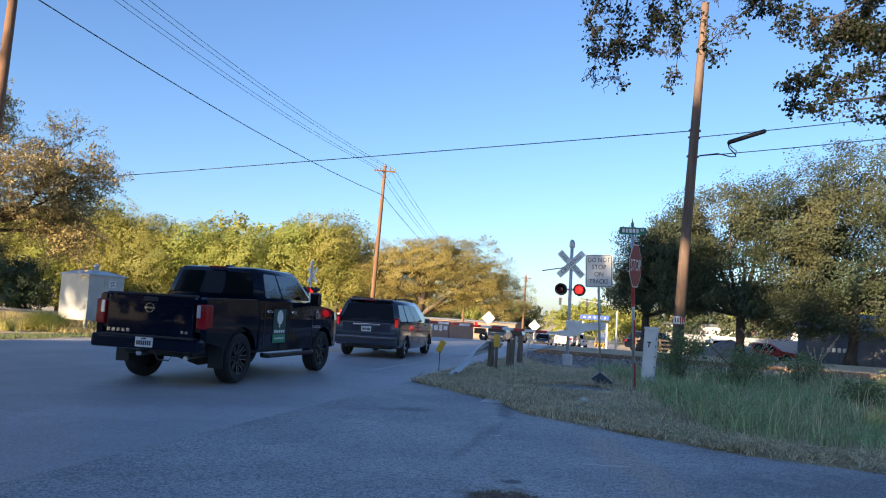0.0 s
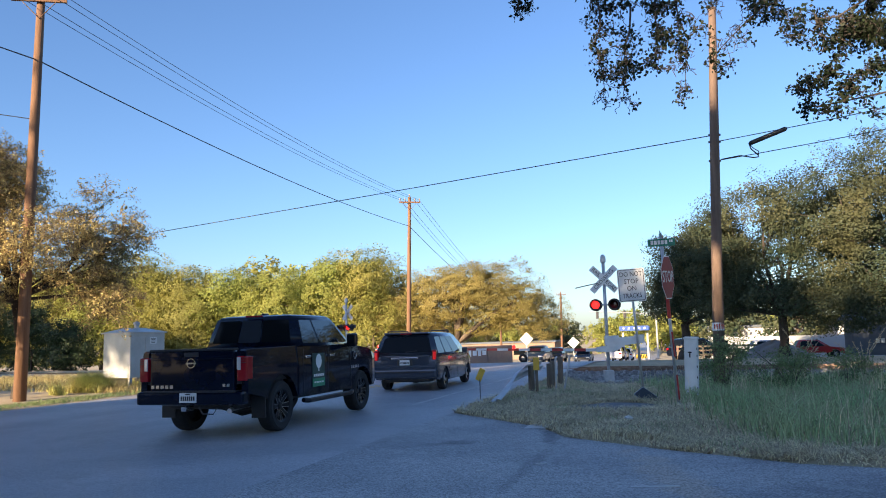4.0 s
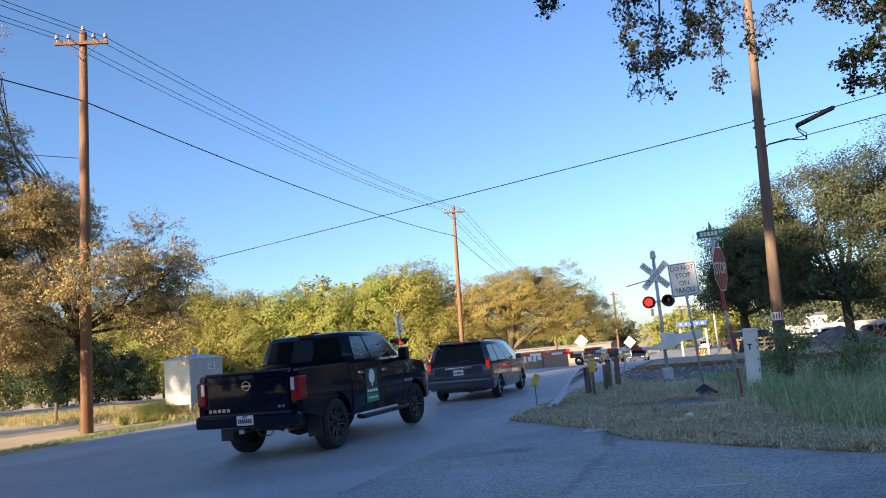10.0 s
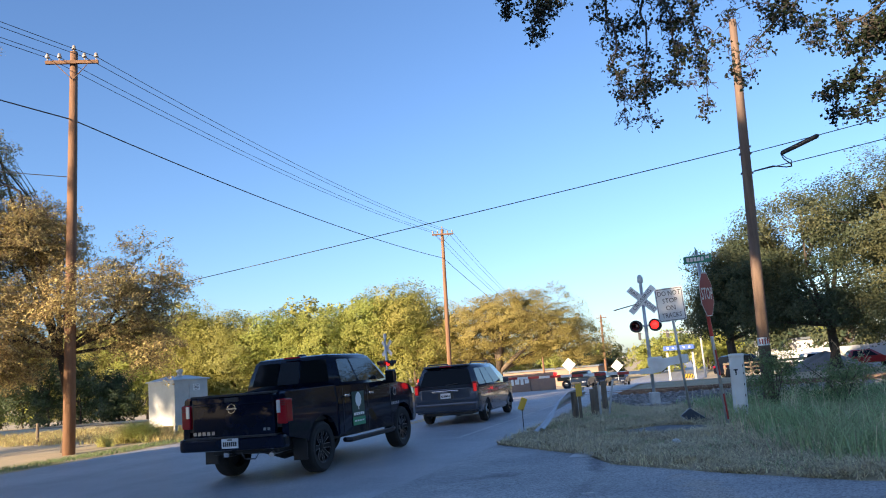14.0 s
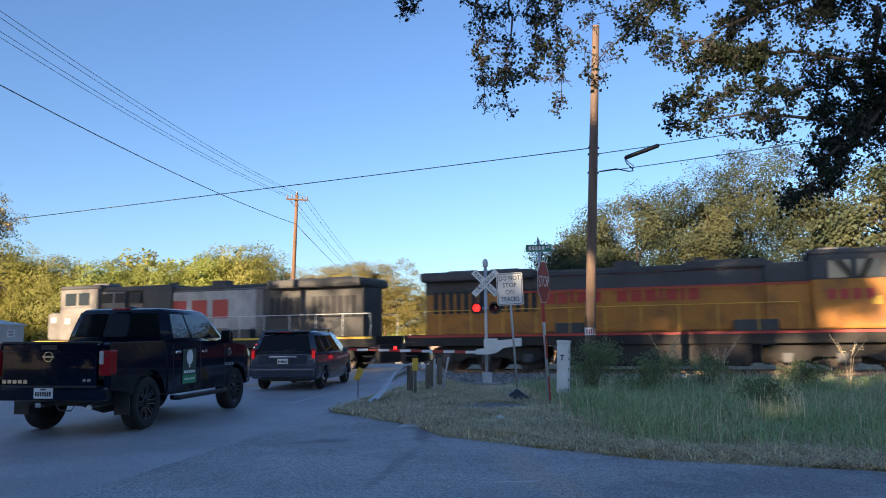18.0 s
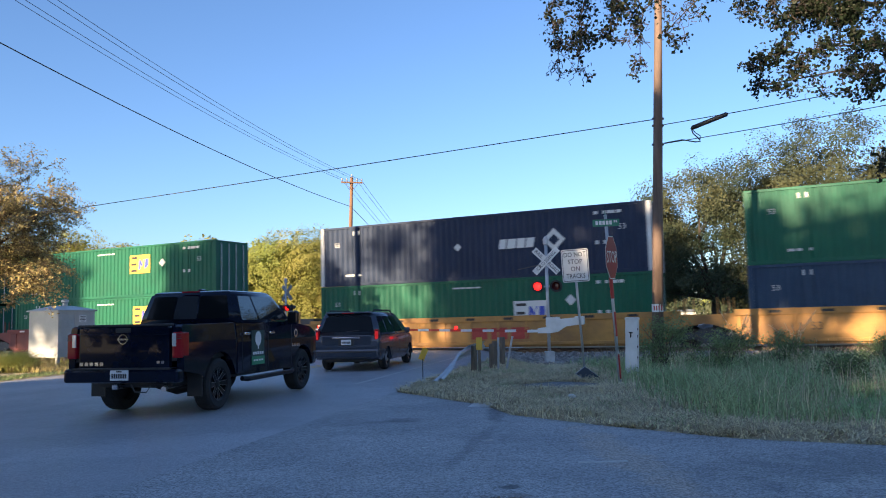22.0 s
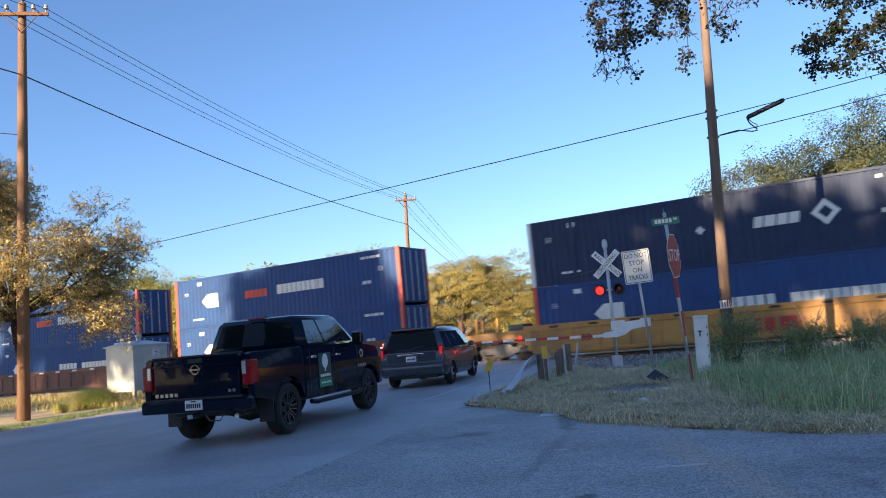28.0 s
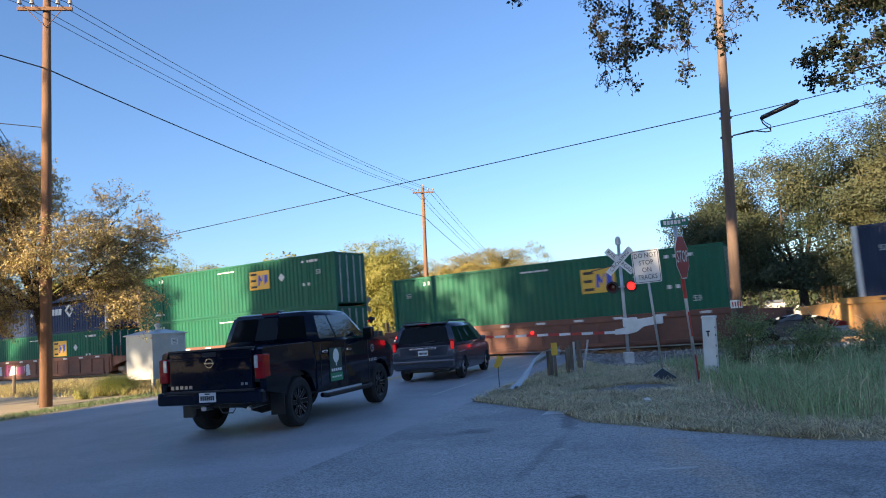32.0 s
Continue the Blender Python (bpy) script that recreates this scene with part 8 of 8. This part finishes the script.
shrub("roadside_weed", "leafy green weed clump round the leaning pole's foot", 6.5, 19.8, 0.85, 1.35, 4420, M_WEED, 0.06, 3)
shrub("roadside_weed", "leafy green weed clump in tall grass", 7.9, 19.2, 0.9, 1.0, 3400, M_WEED, 0.06, 4)
shrub("roadside_weed", "leafy green weed clump in tall grass", 9.8, 20.3, 0.8, 0.9, 2550, M_WEED, 0.06, 5)
shrub("roadside_weed", "leafy green weed clump in tall grass", 11.6, 18.6, 0.7, 0.85, 2380, M_WEED, 0.06, 6)
shrub("roadside_weed", "leafy green weed clump in tall grass", 12.8, 15.2, 0.8, 1.0, 2550, M_WEED, 0.06, 7)
shrub("roadside_weed", "leafy green weed clump in tall grass", 8.6, 15.0, 0.6, 0.65, 2040, M_WEED, 0.06, 8)
shrub("roadside_weed", "leafy green weed clump in tall grass", 15.5, 17.6, 0.9, 1.1, 2550, M_WEED, 0.06, 9)
for i, (x, y) in enumerate(((9.2, 21.6), (10.6, 21.0), (13.4, 19.3), (14.6, 16.8))):
    rg = np.random.default_rng(200 + i)
    ob = thing("seed_stalks", "tall bent dry grass stalks with seed heads", "grass clump", Matrix.Translation((x, y, land_z(x, y))), "seed stalks")
    for j in range(6):
        a, l = rg.uniform(0, 6.28), rg.uniform(0.25, 0.7)
        h = rg.uniform(1.0, 1.6)
        bm = tube(B(), [(0, 0, -0.05), (0.25 * l * math.cos(a), 0.25 * l * math.sin(a), 0.6 * h), (l * math.cos(a), l * math.sin(a), h)], [0.010, 0.008, 0.005], 4)
        for q in range(14):
            t = 0.72 + 0.28 * q / 14
            p = Vector((0.25 * l * math.cos(a), 0.25 * l * math.sin(a), 0.6 * h)).lerp(Vector((l * math.cos(a), l * math.sin(a), h)), (t - 0.6) / 0.4)
            tube(bm, [p, p + Vector(rg.normal(size=3) * 0.04)], [0.010, 0.003], 4)
        part("stalk", bm, M_STRAW, ob)
# litter, a bare earth patch
lt = thing("litter", "crumpled white paper litter on the straw", "litter", Matrix.Translation((2.88, 13.6, 0.06)))
bm = bmesh.new()
bmesh.ops.create_icosphere(bm, subdivisions=2, radius=0.075)
for v in bm.verts:
    v.co *= 1 + 0.5 * noise.noise(v.co * 14)
    v.co.z *= 0.55
part("paper", bm, M_SIGNW, lt)
bm = B()
ring = [bm.verts.new((3.05 + 0.95 * math.cos(t) * (1 + 0.15 * math.sin(3 * t)), 16.3 + 0.75 * math.sin(t), 0)) for t in (2 * math.pi * i / 24 for i in range(24))]
for v in ring:
    v.co.z = land_z(v.co.x, v.co.y) + 0.012
c = bm.verts.new((3.05, 16.3, land_z(3.05, 16.3) + 0.03))
for i in range(24):
    bm.faces.new((ring[i], ring[(i + 1) % 24], c))
tagged(part("bare_patch", bm, M_PATCH), "patch of dark asphalt lying bare in the straw", "ground", kind="structure")
# small fence posts on the far left bank
for i, (x, y) in enumerate(((-20.2, 30.6), (-27.5, 33.5), (-34.5, 36.6))):
    ob = thing("fence_post", "weathered wooden post on the bank by the track", "post", Matrix.Translation((x, y, land_z(x, y))), "bank posts")
    part("shaft", tube(B(), [(0, 0, -0.1), (0.02, 0, 0.85)], [0.07, 0.06], 8), M_POST, ob)

# ---------------------------------------------------------------- beyond the tracks
M_BARRIER = mat("old_barrier", (0.33, 0.21, 0.15), 0.85, col2=(0.24, 0.17, 0.14), scale=1.2, fine=12, var=0.2, bump=0.2)
M_MOUND = mat("crushed_rock_heap", (0.27, 0.255, 0.25), 0.95, col2=(0.34, 0.32, 0.31), scale=2, fine=18, var=0.35, bump=1.0)
M_CANOPY = mat("canopy_white", (0.42, 0.43, 0.44), 0.5, scale=1, var=0.06, bump=0)
M_CANOPYB = mat("canopy_blue", (0.012, 0.07, 0.30), 0.5, scale=1, var=0.08, bump=0)
bx0, by0 = 0.2, 58.6
wl = thing("concrete_barrier", "row of stained tan concrete barrier blocks beside the far lane", "barrier", Matrix.Translation((-2.2, 57.6, gz(-2.2, 57.6))) @ pose(0, 0, 0, 0, 0, 8))
for i in range(3):
    part("block", box(B(), (i * 1.9, 0, 0.62), (1.86, 0.55, 1.3), 0.05), M_BARRIER, wl)
bm = B()
for i, (w, h) in enumerate(((0.18, 0.5), (0.3, 0.36), (0.22, 0.44), (0.3, 0.3))):
    box(bm, (1.5 + i * 0.36, -0.28, 0.75), (w, 0.012, h))
part("lettering", bm, M_SIGNW, wl)
ty = thing("tyre", "worn black tyre leaning on the barrier", "tyre", Matrix.Translation((3.3, 57.9, gz(3.3, 57.9) + 0.33)) @ pose(0, 0, 0, 70, 0, 20))
part("rubber", lathe(B(), [(0.18, -0.09), (0.30, -0.1), (0.34, -0.05), (0.34, 0.05), (0.30, 0.1), (0.18, 0.09), (0.2, 0.0)], seg=20), M_TYRE, ty)


def diamond_sign(x, y, z):
    ob = thing("diamond_sign", "pale diamond road sign seen against the light", "road sign", Matrix.Translation((x, y, gz(x, y))), "diamond signs")
    h = z - gz(x, y)
    part("post", tube(B(), [(0, 0.03, -0.1), (0, 0.03, h + 0.3)], 0.03, 6), M_GALV, ob)
    part("plate", plate(B(), [(-0.54, 0), (0, -0.54), (0.54, 0), (0, 0.54)], 0.01, Matrix.Translation((0, 0, h))), M_SIGNW, ob)


diamond_sign(3.8, 61.2, 1.18)
diamond_sign(8.5, 69.9, 0.67)
# fuel station canopy and its sign far along the road
cn = thing("fuel_canopy", "white and blue canopy of a roadside fuel station", "canopy", Matrix.Translation((24.6, 124.0, -3.0)) @ pose(0, 0, 0, 0, 0, -14))
part("fascia", box(B(), (0, 0, 4.9), (4.6, 4.0, 0.6), 0.05), M_CANOPYB, cn)
part("blue_band", box(B(), (0, -2.03, 4.95), (4.4, 0.05, 0.75), 0.01), M_CANOPYB, cn)
bm = B()
for i in range(5):
    box(bm, (-1.6 + i * 0.8, -2.07, 4.95), (0.3, 0.03, 0.3))
part("lettering", bm, M_CANOPY, cn)
for x in (-1.9, 1.9):
    part("column", box(B(), (x, 0, 2.1), (0.3, 0.3, 4.4), 0.03), M_CANOPY, cn)
# traffic signal mast arm
ts = thing("traffic_signal", "distant mast-arm traffic signal over the road", "traffic signal", Matrix.Translation((24.5, 108.0, -2.4)))
part("mast", tube(B(), [(0, 0, 0), (0, 0, 7.2)], [0.14, 0.10], 8), M_GALV, ts)
part("arm", tube(B(), [(0, 0, 6.2), (-5, 0.6, 6.6), (-9, 1, 6.8)], [0.09, 0.07, 0.05], 8), M_GALV, ts)
for x in (-4.2, -8.0):
    part("signal_head", box(B(), (x, 0.6, 6.3), (0.36, 0.3, 1.0), 0.04), M_STEEL, ts)
# striped hazard board and a white bag near the trunk
hz = thing("hazard_board", "yellow and black striped hazard board by the road", "road sign", Matrix.Translation((12.6, 60.4, gz(12.6, 60.4))) @ Matrix.Diagonal((0.7, 0.7, 0.6, 1)))
part("board", box(B(), (0, 0, 0.55), (1.2, 0.06, 0.5), 0.01), M_YELLOW, hz)
bm = B()
for i in range(4):
    plate(bm, [(-0.5 + i * 0.28, -0.24), (-0.38 + i * 0.28, -0.24), (-0.2 + i * 0.28, 0.24), (-0.32 + i * 0.28, 0.24)], 0.008, Matrix.Translation((0, -0.04, 0.55)))
part("stripe", bm, M_BLACK, hz)
part("leg", box(B(), (0, 0.05, 0.25), (0.9, 0.05, 0.5), 0.01), M_GALV, hz)
# crushed rock heap
mp = Vector((19.2, 50.5, 0))
bm = B()
rows = []
for j in range(9):
    rr, zz = 3.3 * (1 - j / 8) ** 0.8, 1.6 * (j / 8) ** 1.15
    rows.append([bm.verts.new((mp.x + rr * 1.2 * math.cos(t) * (1 + 0.10 * noise.noise(Vector((math.cos(t) * 2, math.sin(t) * 2, j * 0.4)))), mp.y + rr * math.sin(t), gz(mp.x, mp.y) - 0.5 + zz * (1 + 0.08 * math.sin(3 * t)))) for t in (2 * math.pi * i / 28 for i in range(28))])
for a, b in zip(rows, rows[1:]):
    for i in range(28):
        bm.faces.new((a[i], a[(i + 1) % 28], b[(i + 1) % 28], b[i]))
tagged(part("gravel_mound", bm, M_MOUND, smooth=True), "grey heap of crushed rock beyond the track", "heap")
# white fence panels and parked vehicles behind the heap
fc = thing("panel_fence", "long white panel fence behind the parked cars", "fence", Matrix.Translation((23.6, 70.0, gz(23.6, 70.0))) @ pose(0, 0, 0, 0, 0, -12))
for i in range(9):
    part("panel", box(B(), (i * 2.4, 0, 1.0), (2.36, 0.06, 1.9), 0.01), M_CANOPY, fc)
    part("post", box(B(), (i * 2.4 - 1.2, 0.06, 1.0), (0.1, 0.1, 2.1), 0.01), M_GALV, fc)
rf = thing("rail_fence", "low grey rail fence beside the side road", "fence", Matrix.Translation((14.8, 58.0, gz(14.8, 58.0))) @ pose(0, 0, 0, 0, 0, -8))
for i in range(5):
    part("post", box(B(), (i * 1.8, 0, 0.5), (0.12, 0.12, 1.1), 0.01), M_POST, rf)
for z in (0.35, 0.65, 0.95):
    part("board", box(B(), (3.6, -0.07, z), (7.4, 0.04, 0.13), 0.006), M_POST, rf)
# low dark metal shed among the trees
sh = thing("metal_shed", "low dark blue-grey metal shed behind the shade trees", "shed", Matrix.Translation((33.4, 54.8, -0.6)) @ pose(0, 0, 0, 0, 0, -38))
part("wall", box(B(), (0, 0, 1.25), (13.0, 7.0, 2.5), 0.02), M_SHED, sh)
bm = prism(B(), [(-3.9, 2.5), (0, 3.7), (3.9, 2.5), (3.9, 2.4), (0, 3.55), (-3.9, 2.4)], -6.8, 6.8)
part("roof", bm, M_SHED, sh)
for i in range(12):
    part("wall_rib", box(B(), (-6.0 + i * 1.09, -3.53, 1.25), (0.08, 0.06, 2.4), 0.01), M_SHED, sh)
bm = B()
for i in range(5):
    box(bm, (-4.4 + i * 0.34, -3.57, 1.0), (0.22, 0.03, 0.3))
part("lettering", bm, M_LOGO_P, sh)
# low buildings at the end of the road
for x, y, w, h, m_, lb in ((4, 150, 22, 3.0, M_BARRIER, "low tan roadside building far down the road"), (66, 140, 14, 4.5, M_CANOPY, "low pale roadside building far down the road"), (36, 98, 14, 4.0, M_CANOPY, "low pale building behind the lot")):
    hb = thing("roadside_building", lb, "building", Matrix.Translation((x, y, gz(x, y) - 0.1)) @ pose(0, 0, 0, 0, 0, -14), "far buildings")
    part("wall", box(B(), (0, 0, h / 2), (w, 10, h), 0.03), m_, hb)
    part("roof", box(B(), (0, 0, h + 0.15), (w + 0.6, 10.6, 0.3), 0.03), M_SHED, hb)
    for i in range(5):
        part("window", box(B(), (-w * 0.4 + i * w * 0.2, -5.01, h * 0.45), (w * 0.10, 0.05, h * 0.35)), M_TINT, hb)

car("saloon_car", "dark blue car stopped at the far gate", on_road(-11.6, 66.6, 180), M_CARBLUE, 1.5, 4.6)
car("saloon_car", "dark car waiting behind another at the far gate", on_road(-11.3, 73.6, 180), M_CARBLACK, 1.45, 4.6)
FAR_CARS = [
    (car("saloon_car", "dark car drawing up behind the far queue", on_road(-11.0, 120, 180), M_CARGREY, 1.5, 4.6), -10.9, 180, [(0, 92), (4, 92), (6.5, 106), (8.5, 98), (11, 86), (13, 84), (32, 84)]),
    (car("estate_car", "white car driving away past the crossing", on_road(-7.4, 84), M_CARWHITE, 1.65, 4.7), -7.2, 0, [(0, 76), (1.5, 78), (3.5, 83), (6, 104), (9, 140), (14, 200), (32, 420)]),
    (car("estate_car", "silver car driving away past the crossing", on_road(-7.4, 92), M_CARSILVER, 1.75, 4.8), -7.4, 0, [(0, 85), (1.5, 87), (3.5, 92), (6, 114), (9, 152), (14, 212), (32, 432)]),
    (car("estate_car", "white car ahead of others driving away", on_road(-7.4, 100), M_CARWHITE, 1.7, 4.8), -7.3, 0, [(0, 94), (1.5, 96), (3.5, 101), (6, 124), (9, 164), (14, 224), (32, 444)]),
]
car("pickup_car", "dark car parked beyond the track", Matrix.Translation((15.5, 62.5, gz(15.5, 62.5))) @ pose(0, 0, 0, 0, 0, -70), M_CARBLACK, 1.7, 4.8)
car("saloon_car", "red car parked by the white fence", Matrix.Translation((25.6, 65.5, gz(25.6, 65.5))) @ pose(0, 0, 0, 0, 0, -100), M_CARRED, 1.5, 4.5)
car("saloon_car", "white car parked by the white fence", Matrix.Translation((21.5, 64.0, gz(21.5, 64.0))) @ pose(0, 0, 0, 0, 0, -95), M_CARWHITE, 1.5, 4.5)

# tree line that closes the distance
rng = np.random.default_rng(5)
for i in range(26):
    x, y = -20 + i * 4.6, 178 + 10 * math.sin(i * 1.7)
    copy_thing(FAR_WOODS[i % 2], Matrix.LocRotScale((x, y, -3.6), Euler((0, 0, i * 0.9)), None))
for i, (x, y) in enumerate(((34, 84), (40, 78), (46, 72), (52, 66), (58, 58), (50, 88), (30, 96), (62, 48), (66, 38), (48, 60), (56, 48))):
    copy_thing(FAR_WOODS[(i + 1) % 2], Matrix.LocRotScale((x, y, -1.2), Euler((0, 0, i * 0.7)), None))

# ---------------------------------------------------------------- oak boughs overhead


def bough(bm, pts, r0, rg, tips, depth=0, reach=0.62):
    """A bent bough with side twigs; gathers the twigs' ends for leaves."""
    pts = [Vector(p) for p in pts]
    fine = []
    for a, b in zip(pts, pts[1:]):
        for i in range(3):
            fine.append(a.lerp(b, i / 3) + Vector(rg.normal(size=3)) * 0.02 * (1 if depth else 1.6))
    fine.append(pts[-1])
    n = len(fine)
    tube(bm, fine, [max(0.0035, r0 * (1 - 0.85 * i / (n - 1))) for i in range(n)], 6 if depth == 0 else 4)
    for i in range(1, n):
        k = i / (n - 1)
        for _ in range(2 if depth == 0 else 1):
            if depth >= 2:
                break
            d = Vector(rg.normal(size=3))
            d.z -= 0.45
            d.normalize()
            l = (reach if depth == 0 else 0.45 * reach) * rg.uniform(0.5, 1.2) * (1.1 - 0.45 * k)
            p = fine[i]
            bough(bm, [p, p + d * l * 0.5 + Vector((0, 0, 0.03)), p + d * l + Vector((0, 0, -0.06 * l))], r0 * (0.34 if depth == 0 else 0.5), rg, tips, depth + 1, reach)
        if depth:
            tips.append(fine[i])
            tips.append(fine[i].lerp(fine[i - 1], 0.5))


rg = np.random.default_rng(33)
oak = thing("overhanging_oak", "live oak whose leafy boughs, coloured dark for shade, hang over the verge", "tree", Matrix.Translation((12.6, 8.3, 0.0)))
O = Vector((12.6, 8.3, 0.0))
bm = B()
tube(bm, [(0, 0, -0.3), (0, 0, 0.5), (-0.3, -0.1, 2.4), (-0.9, -0.2, 4.4)], [0.55, 0.42, 0.36, 0.32], 12)
tube(bm, [(-0.9, -0.2, 4.4), (-2.2, -0.5, 5.9), (-4.0, -0.8, 6.9)], [0.26, 0.2, 0.13], 10)
tube(bm, [(-0.9, -0.2, 4.4), (0.6, 1.0, 6.4), (1.8, 2.0, 8.0)], [0.22, 0.16, 0.08], 8)
part("trunk", bm, M_BARK, oak, smooth=True)
tips = []
BOUGH_SEEDS = itertools.count(330)


def limb(a, b, bow, r, reach):
    """One bough of the oak from a to b, bent by bow at its middle, with its twigs."""
    a, b, bow = Vector(a) - O, Vector(b) - O, Vector(bow)
    rg = np.random.default_rng(next(BOUGH_SEEDS))
    n = max(3, int((b - a).length / 0.7))
    pts = [a.lerp(b, i / n) + bow * (4 * (i / n) * (1 - i / n)) for i in range(n + 1)]
    bm = B()
    bough(bm, pts, r, rg, tips, 0, reach)
    part("bough", bm, M_BARK_DARK, oak)


limb((8.6, 7.5, 6.9), (1.2, 8, 6), (0, -0.1, -0.1), 0.06, 0.3)
limb((7.2, 7.7, 5.9), (4.2, 8, 5), (0, 0, 0.1), 0.045, 0.5)
limb((7.6, 7.6, 6.2), (6.3, 8.6, 3.5), (0.2, 0.2, -0.1), 0.05, 0.6)
limb((6.6, 7.8, 5.5), (6.2, 8.5, 3.9), (0.3, 0.1, -0.1), 0.04, 0.6)
limb((8.8, 8, 5.9), (5.5, 8, 3.1), (-0.1, 0, 0.1), 0.06, 0.6)
limb((7.8, 8.1, 5.9), (5.1, 8.1, 6), (0, 0, -0.3), 0.035, 0.55)
limb((7, 8, 4.8), (4.6, 8, 5), (0, 0, 0), 0.03, 0.5)
limb((6.5, 8, 4), (4.1, 8, 4), (0, 0, 0.1), 0.028, 0.4)
limb((7.7, 8, 5.2), (7.1, 8, 3.6), (0.1, 0, -0.1), 0.03, 0.6)
limb((7.2, 7.9, 6.8), (5.8, 7.9, 5.4), (0, 0, 0), 0.028, 0.55)
limb((8.4, 7.9, 6.8), (7.2, 7.9, 5.1), (-0.1, 0, 0), 0.03, 0.6)
limb((7, 8, 4.7), (4.1, 8, 4.3), (0, 0, 0), 0.028, 0.4)
limb((1.7, 8, 6), (1.8, 8, 4.3), (0, 0, 0), 0.02, 0.34)
limb((2.2, 7.9, 6), (2, 8, 4.2), (0, 0, 0), 0.02, 0.36)
limb((2.4, 7.9, 6), (2.4, 8, 4.5), (0, 0, 0), 0.02, 0.32)
limb((2.5, 7.9, 6), (2.7, 8, 4.3), (0.1, 0.1, 0), 0.018, 0.26)
limb((4.3, 7.8, 6.2), (3, 8, 4.6), (0.1, 0.1, 0), 0.022, 0.34)
limb((4.2, 7.8, 6.2), (3.9, 8, 4.8), (-0.2, 0.1, 0), 0.02, 0.3)
limb((4.6, 7.7, 6.3), (3.1, 8, 5.3), (0.3, 0.1, -0.3), 0.02, 0.34)
limb((5.8, 7.7, 6.7), (4.4, 8, 4.8), (0.2, 0.1, -0.1), 0.024, 0.36)
limb((5.4, 8, 4.9), (4.5, 8, 4.7), (0, 0, 0.1), 0.016, 0.3)
limb((1.2, 8, 6), (0.9, 8, 5.3), (0, 0, 0), 0.014, 0.26)
limb((1.2, 8, 6), (0.6, 8, 5.7), (-0.3, 0, 0.2), 0.012, 0.2)
limb((0.9, 8, 6.3), (-2.9, 7.8, 6.5), (0, 0, 0.3), 0.03, 0.4)
tips = np.array([tuple(t) for t in tips])
keep = np.array([noise.noise(Vector(t * 1.9)) + rg.uniform(-0.6, 0.6) > (-0.02 if t[0] + O.x < 3.4 else -0.5) for t in tips])
tips = tips[keep]
tips = np.concatenate([tips, tips[(tips[:, 0] + O.x > 4.0)]])
pts = tips + rg.normal(size=(len(tips), 3)) * 0.035
link_mesh("leaves", leaves("leaves", pts, 0.048, rg, 0.3, 0.68), LEAF_NEAR_SHADED, oak)


# ---------------------------------------------------------------- what moves
def train_run(t):
    """How far the train's reference point has come along the track."""
    u = t - 19.0
    if u < -1.5:
        return 23.635 * u
    return 23.635 * u - 0.00265 * u ** 3


def motions():
    # the glow changes from one lamp to the other every 0.597 s
    for glow, (left, right) in FLASH:
        rows = [(0, right)]
        for k in range(-40, 14):
            t = 23.97 + 0.597 * k
            if t > 0.1:
                a, b = (right, left) if k % 2 == 0 else (left, right)
                rows += [(t - 0.0334, a), (t, b)]
        rows.append((32, right))
        walk(glow, rows)
    heading = math.degrees(math.atan2(DV.y, DV.x))
    times = [0, 6, 12, 16] + list(range(17, 33))
    for ob, e, turn, run in FAR_CARS:
        walk(ob, [(t, on_road(e, v, turn)) for t, v in run])
    for ob, offset, z in TRAIN:
        rows = []
        for t in times:
            p = along(train_run(t) + offset, 0, z)
            rows.append((t, pose(p.x, p.y, p.z, 0, 0.27, heading)))
        walk(ob, rows)


motions()
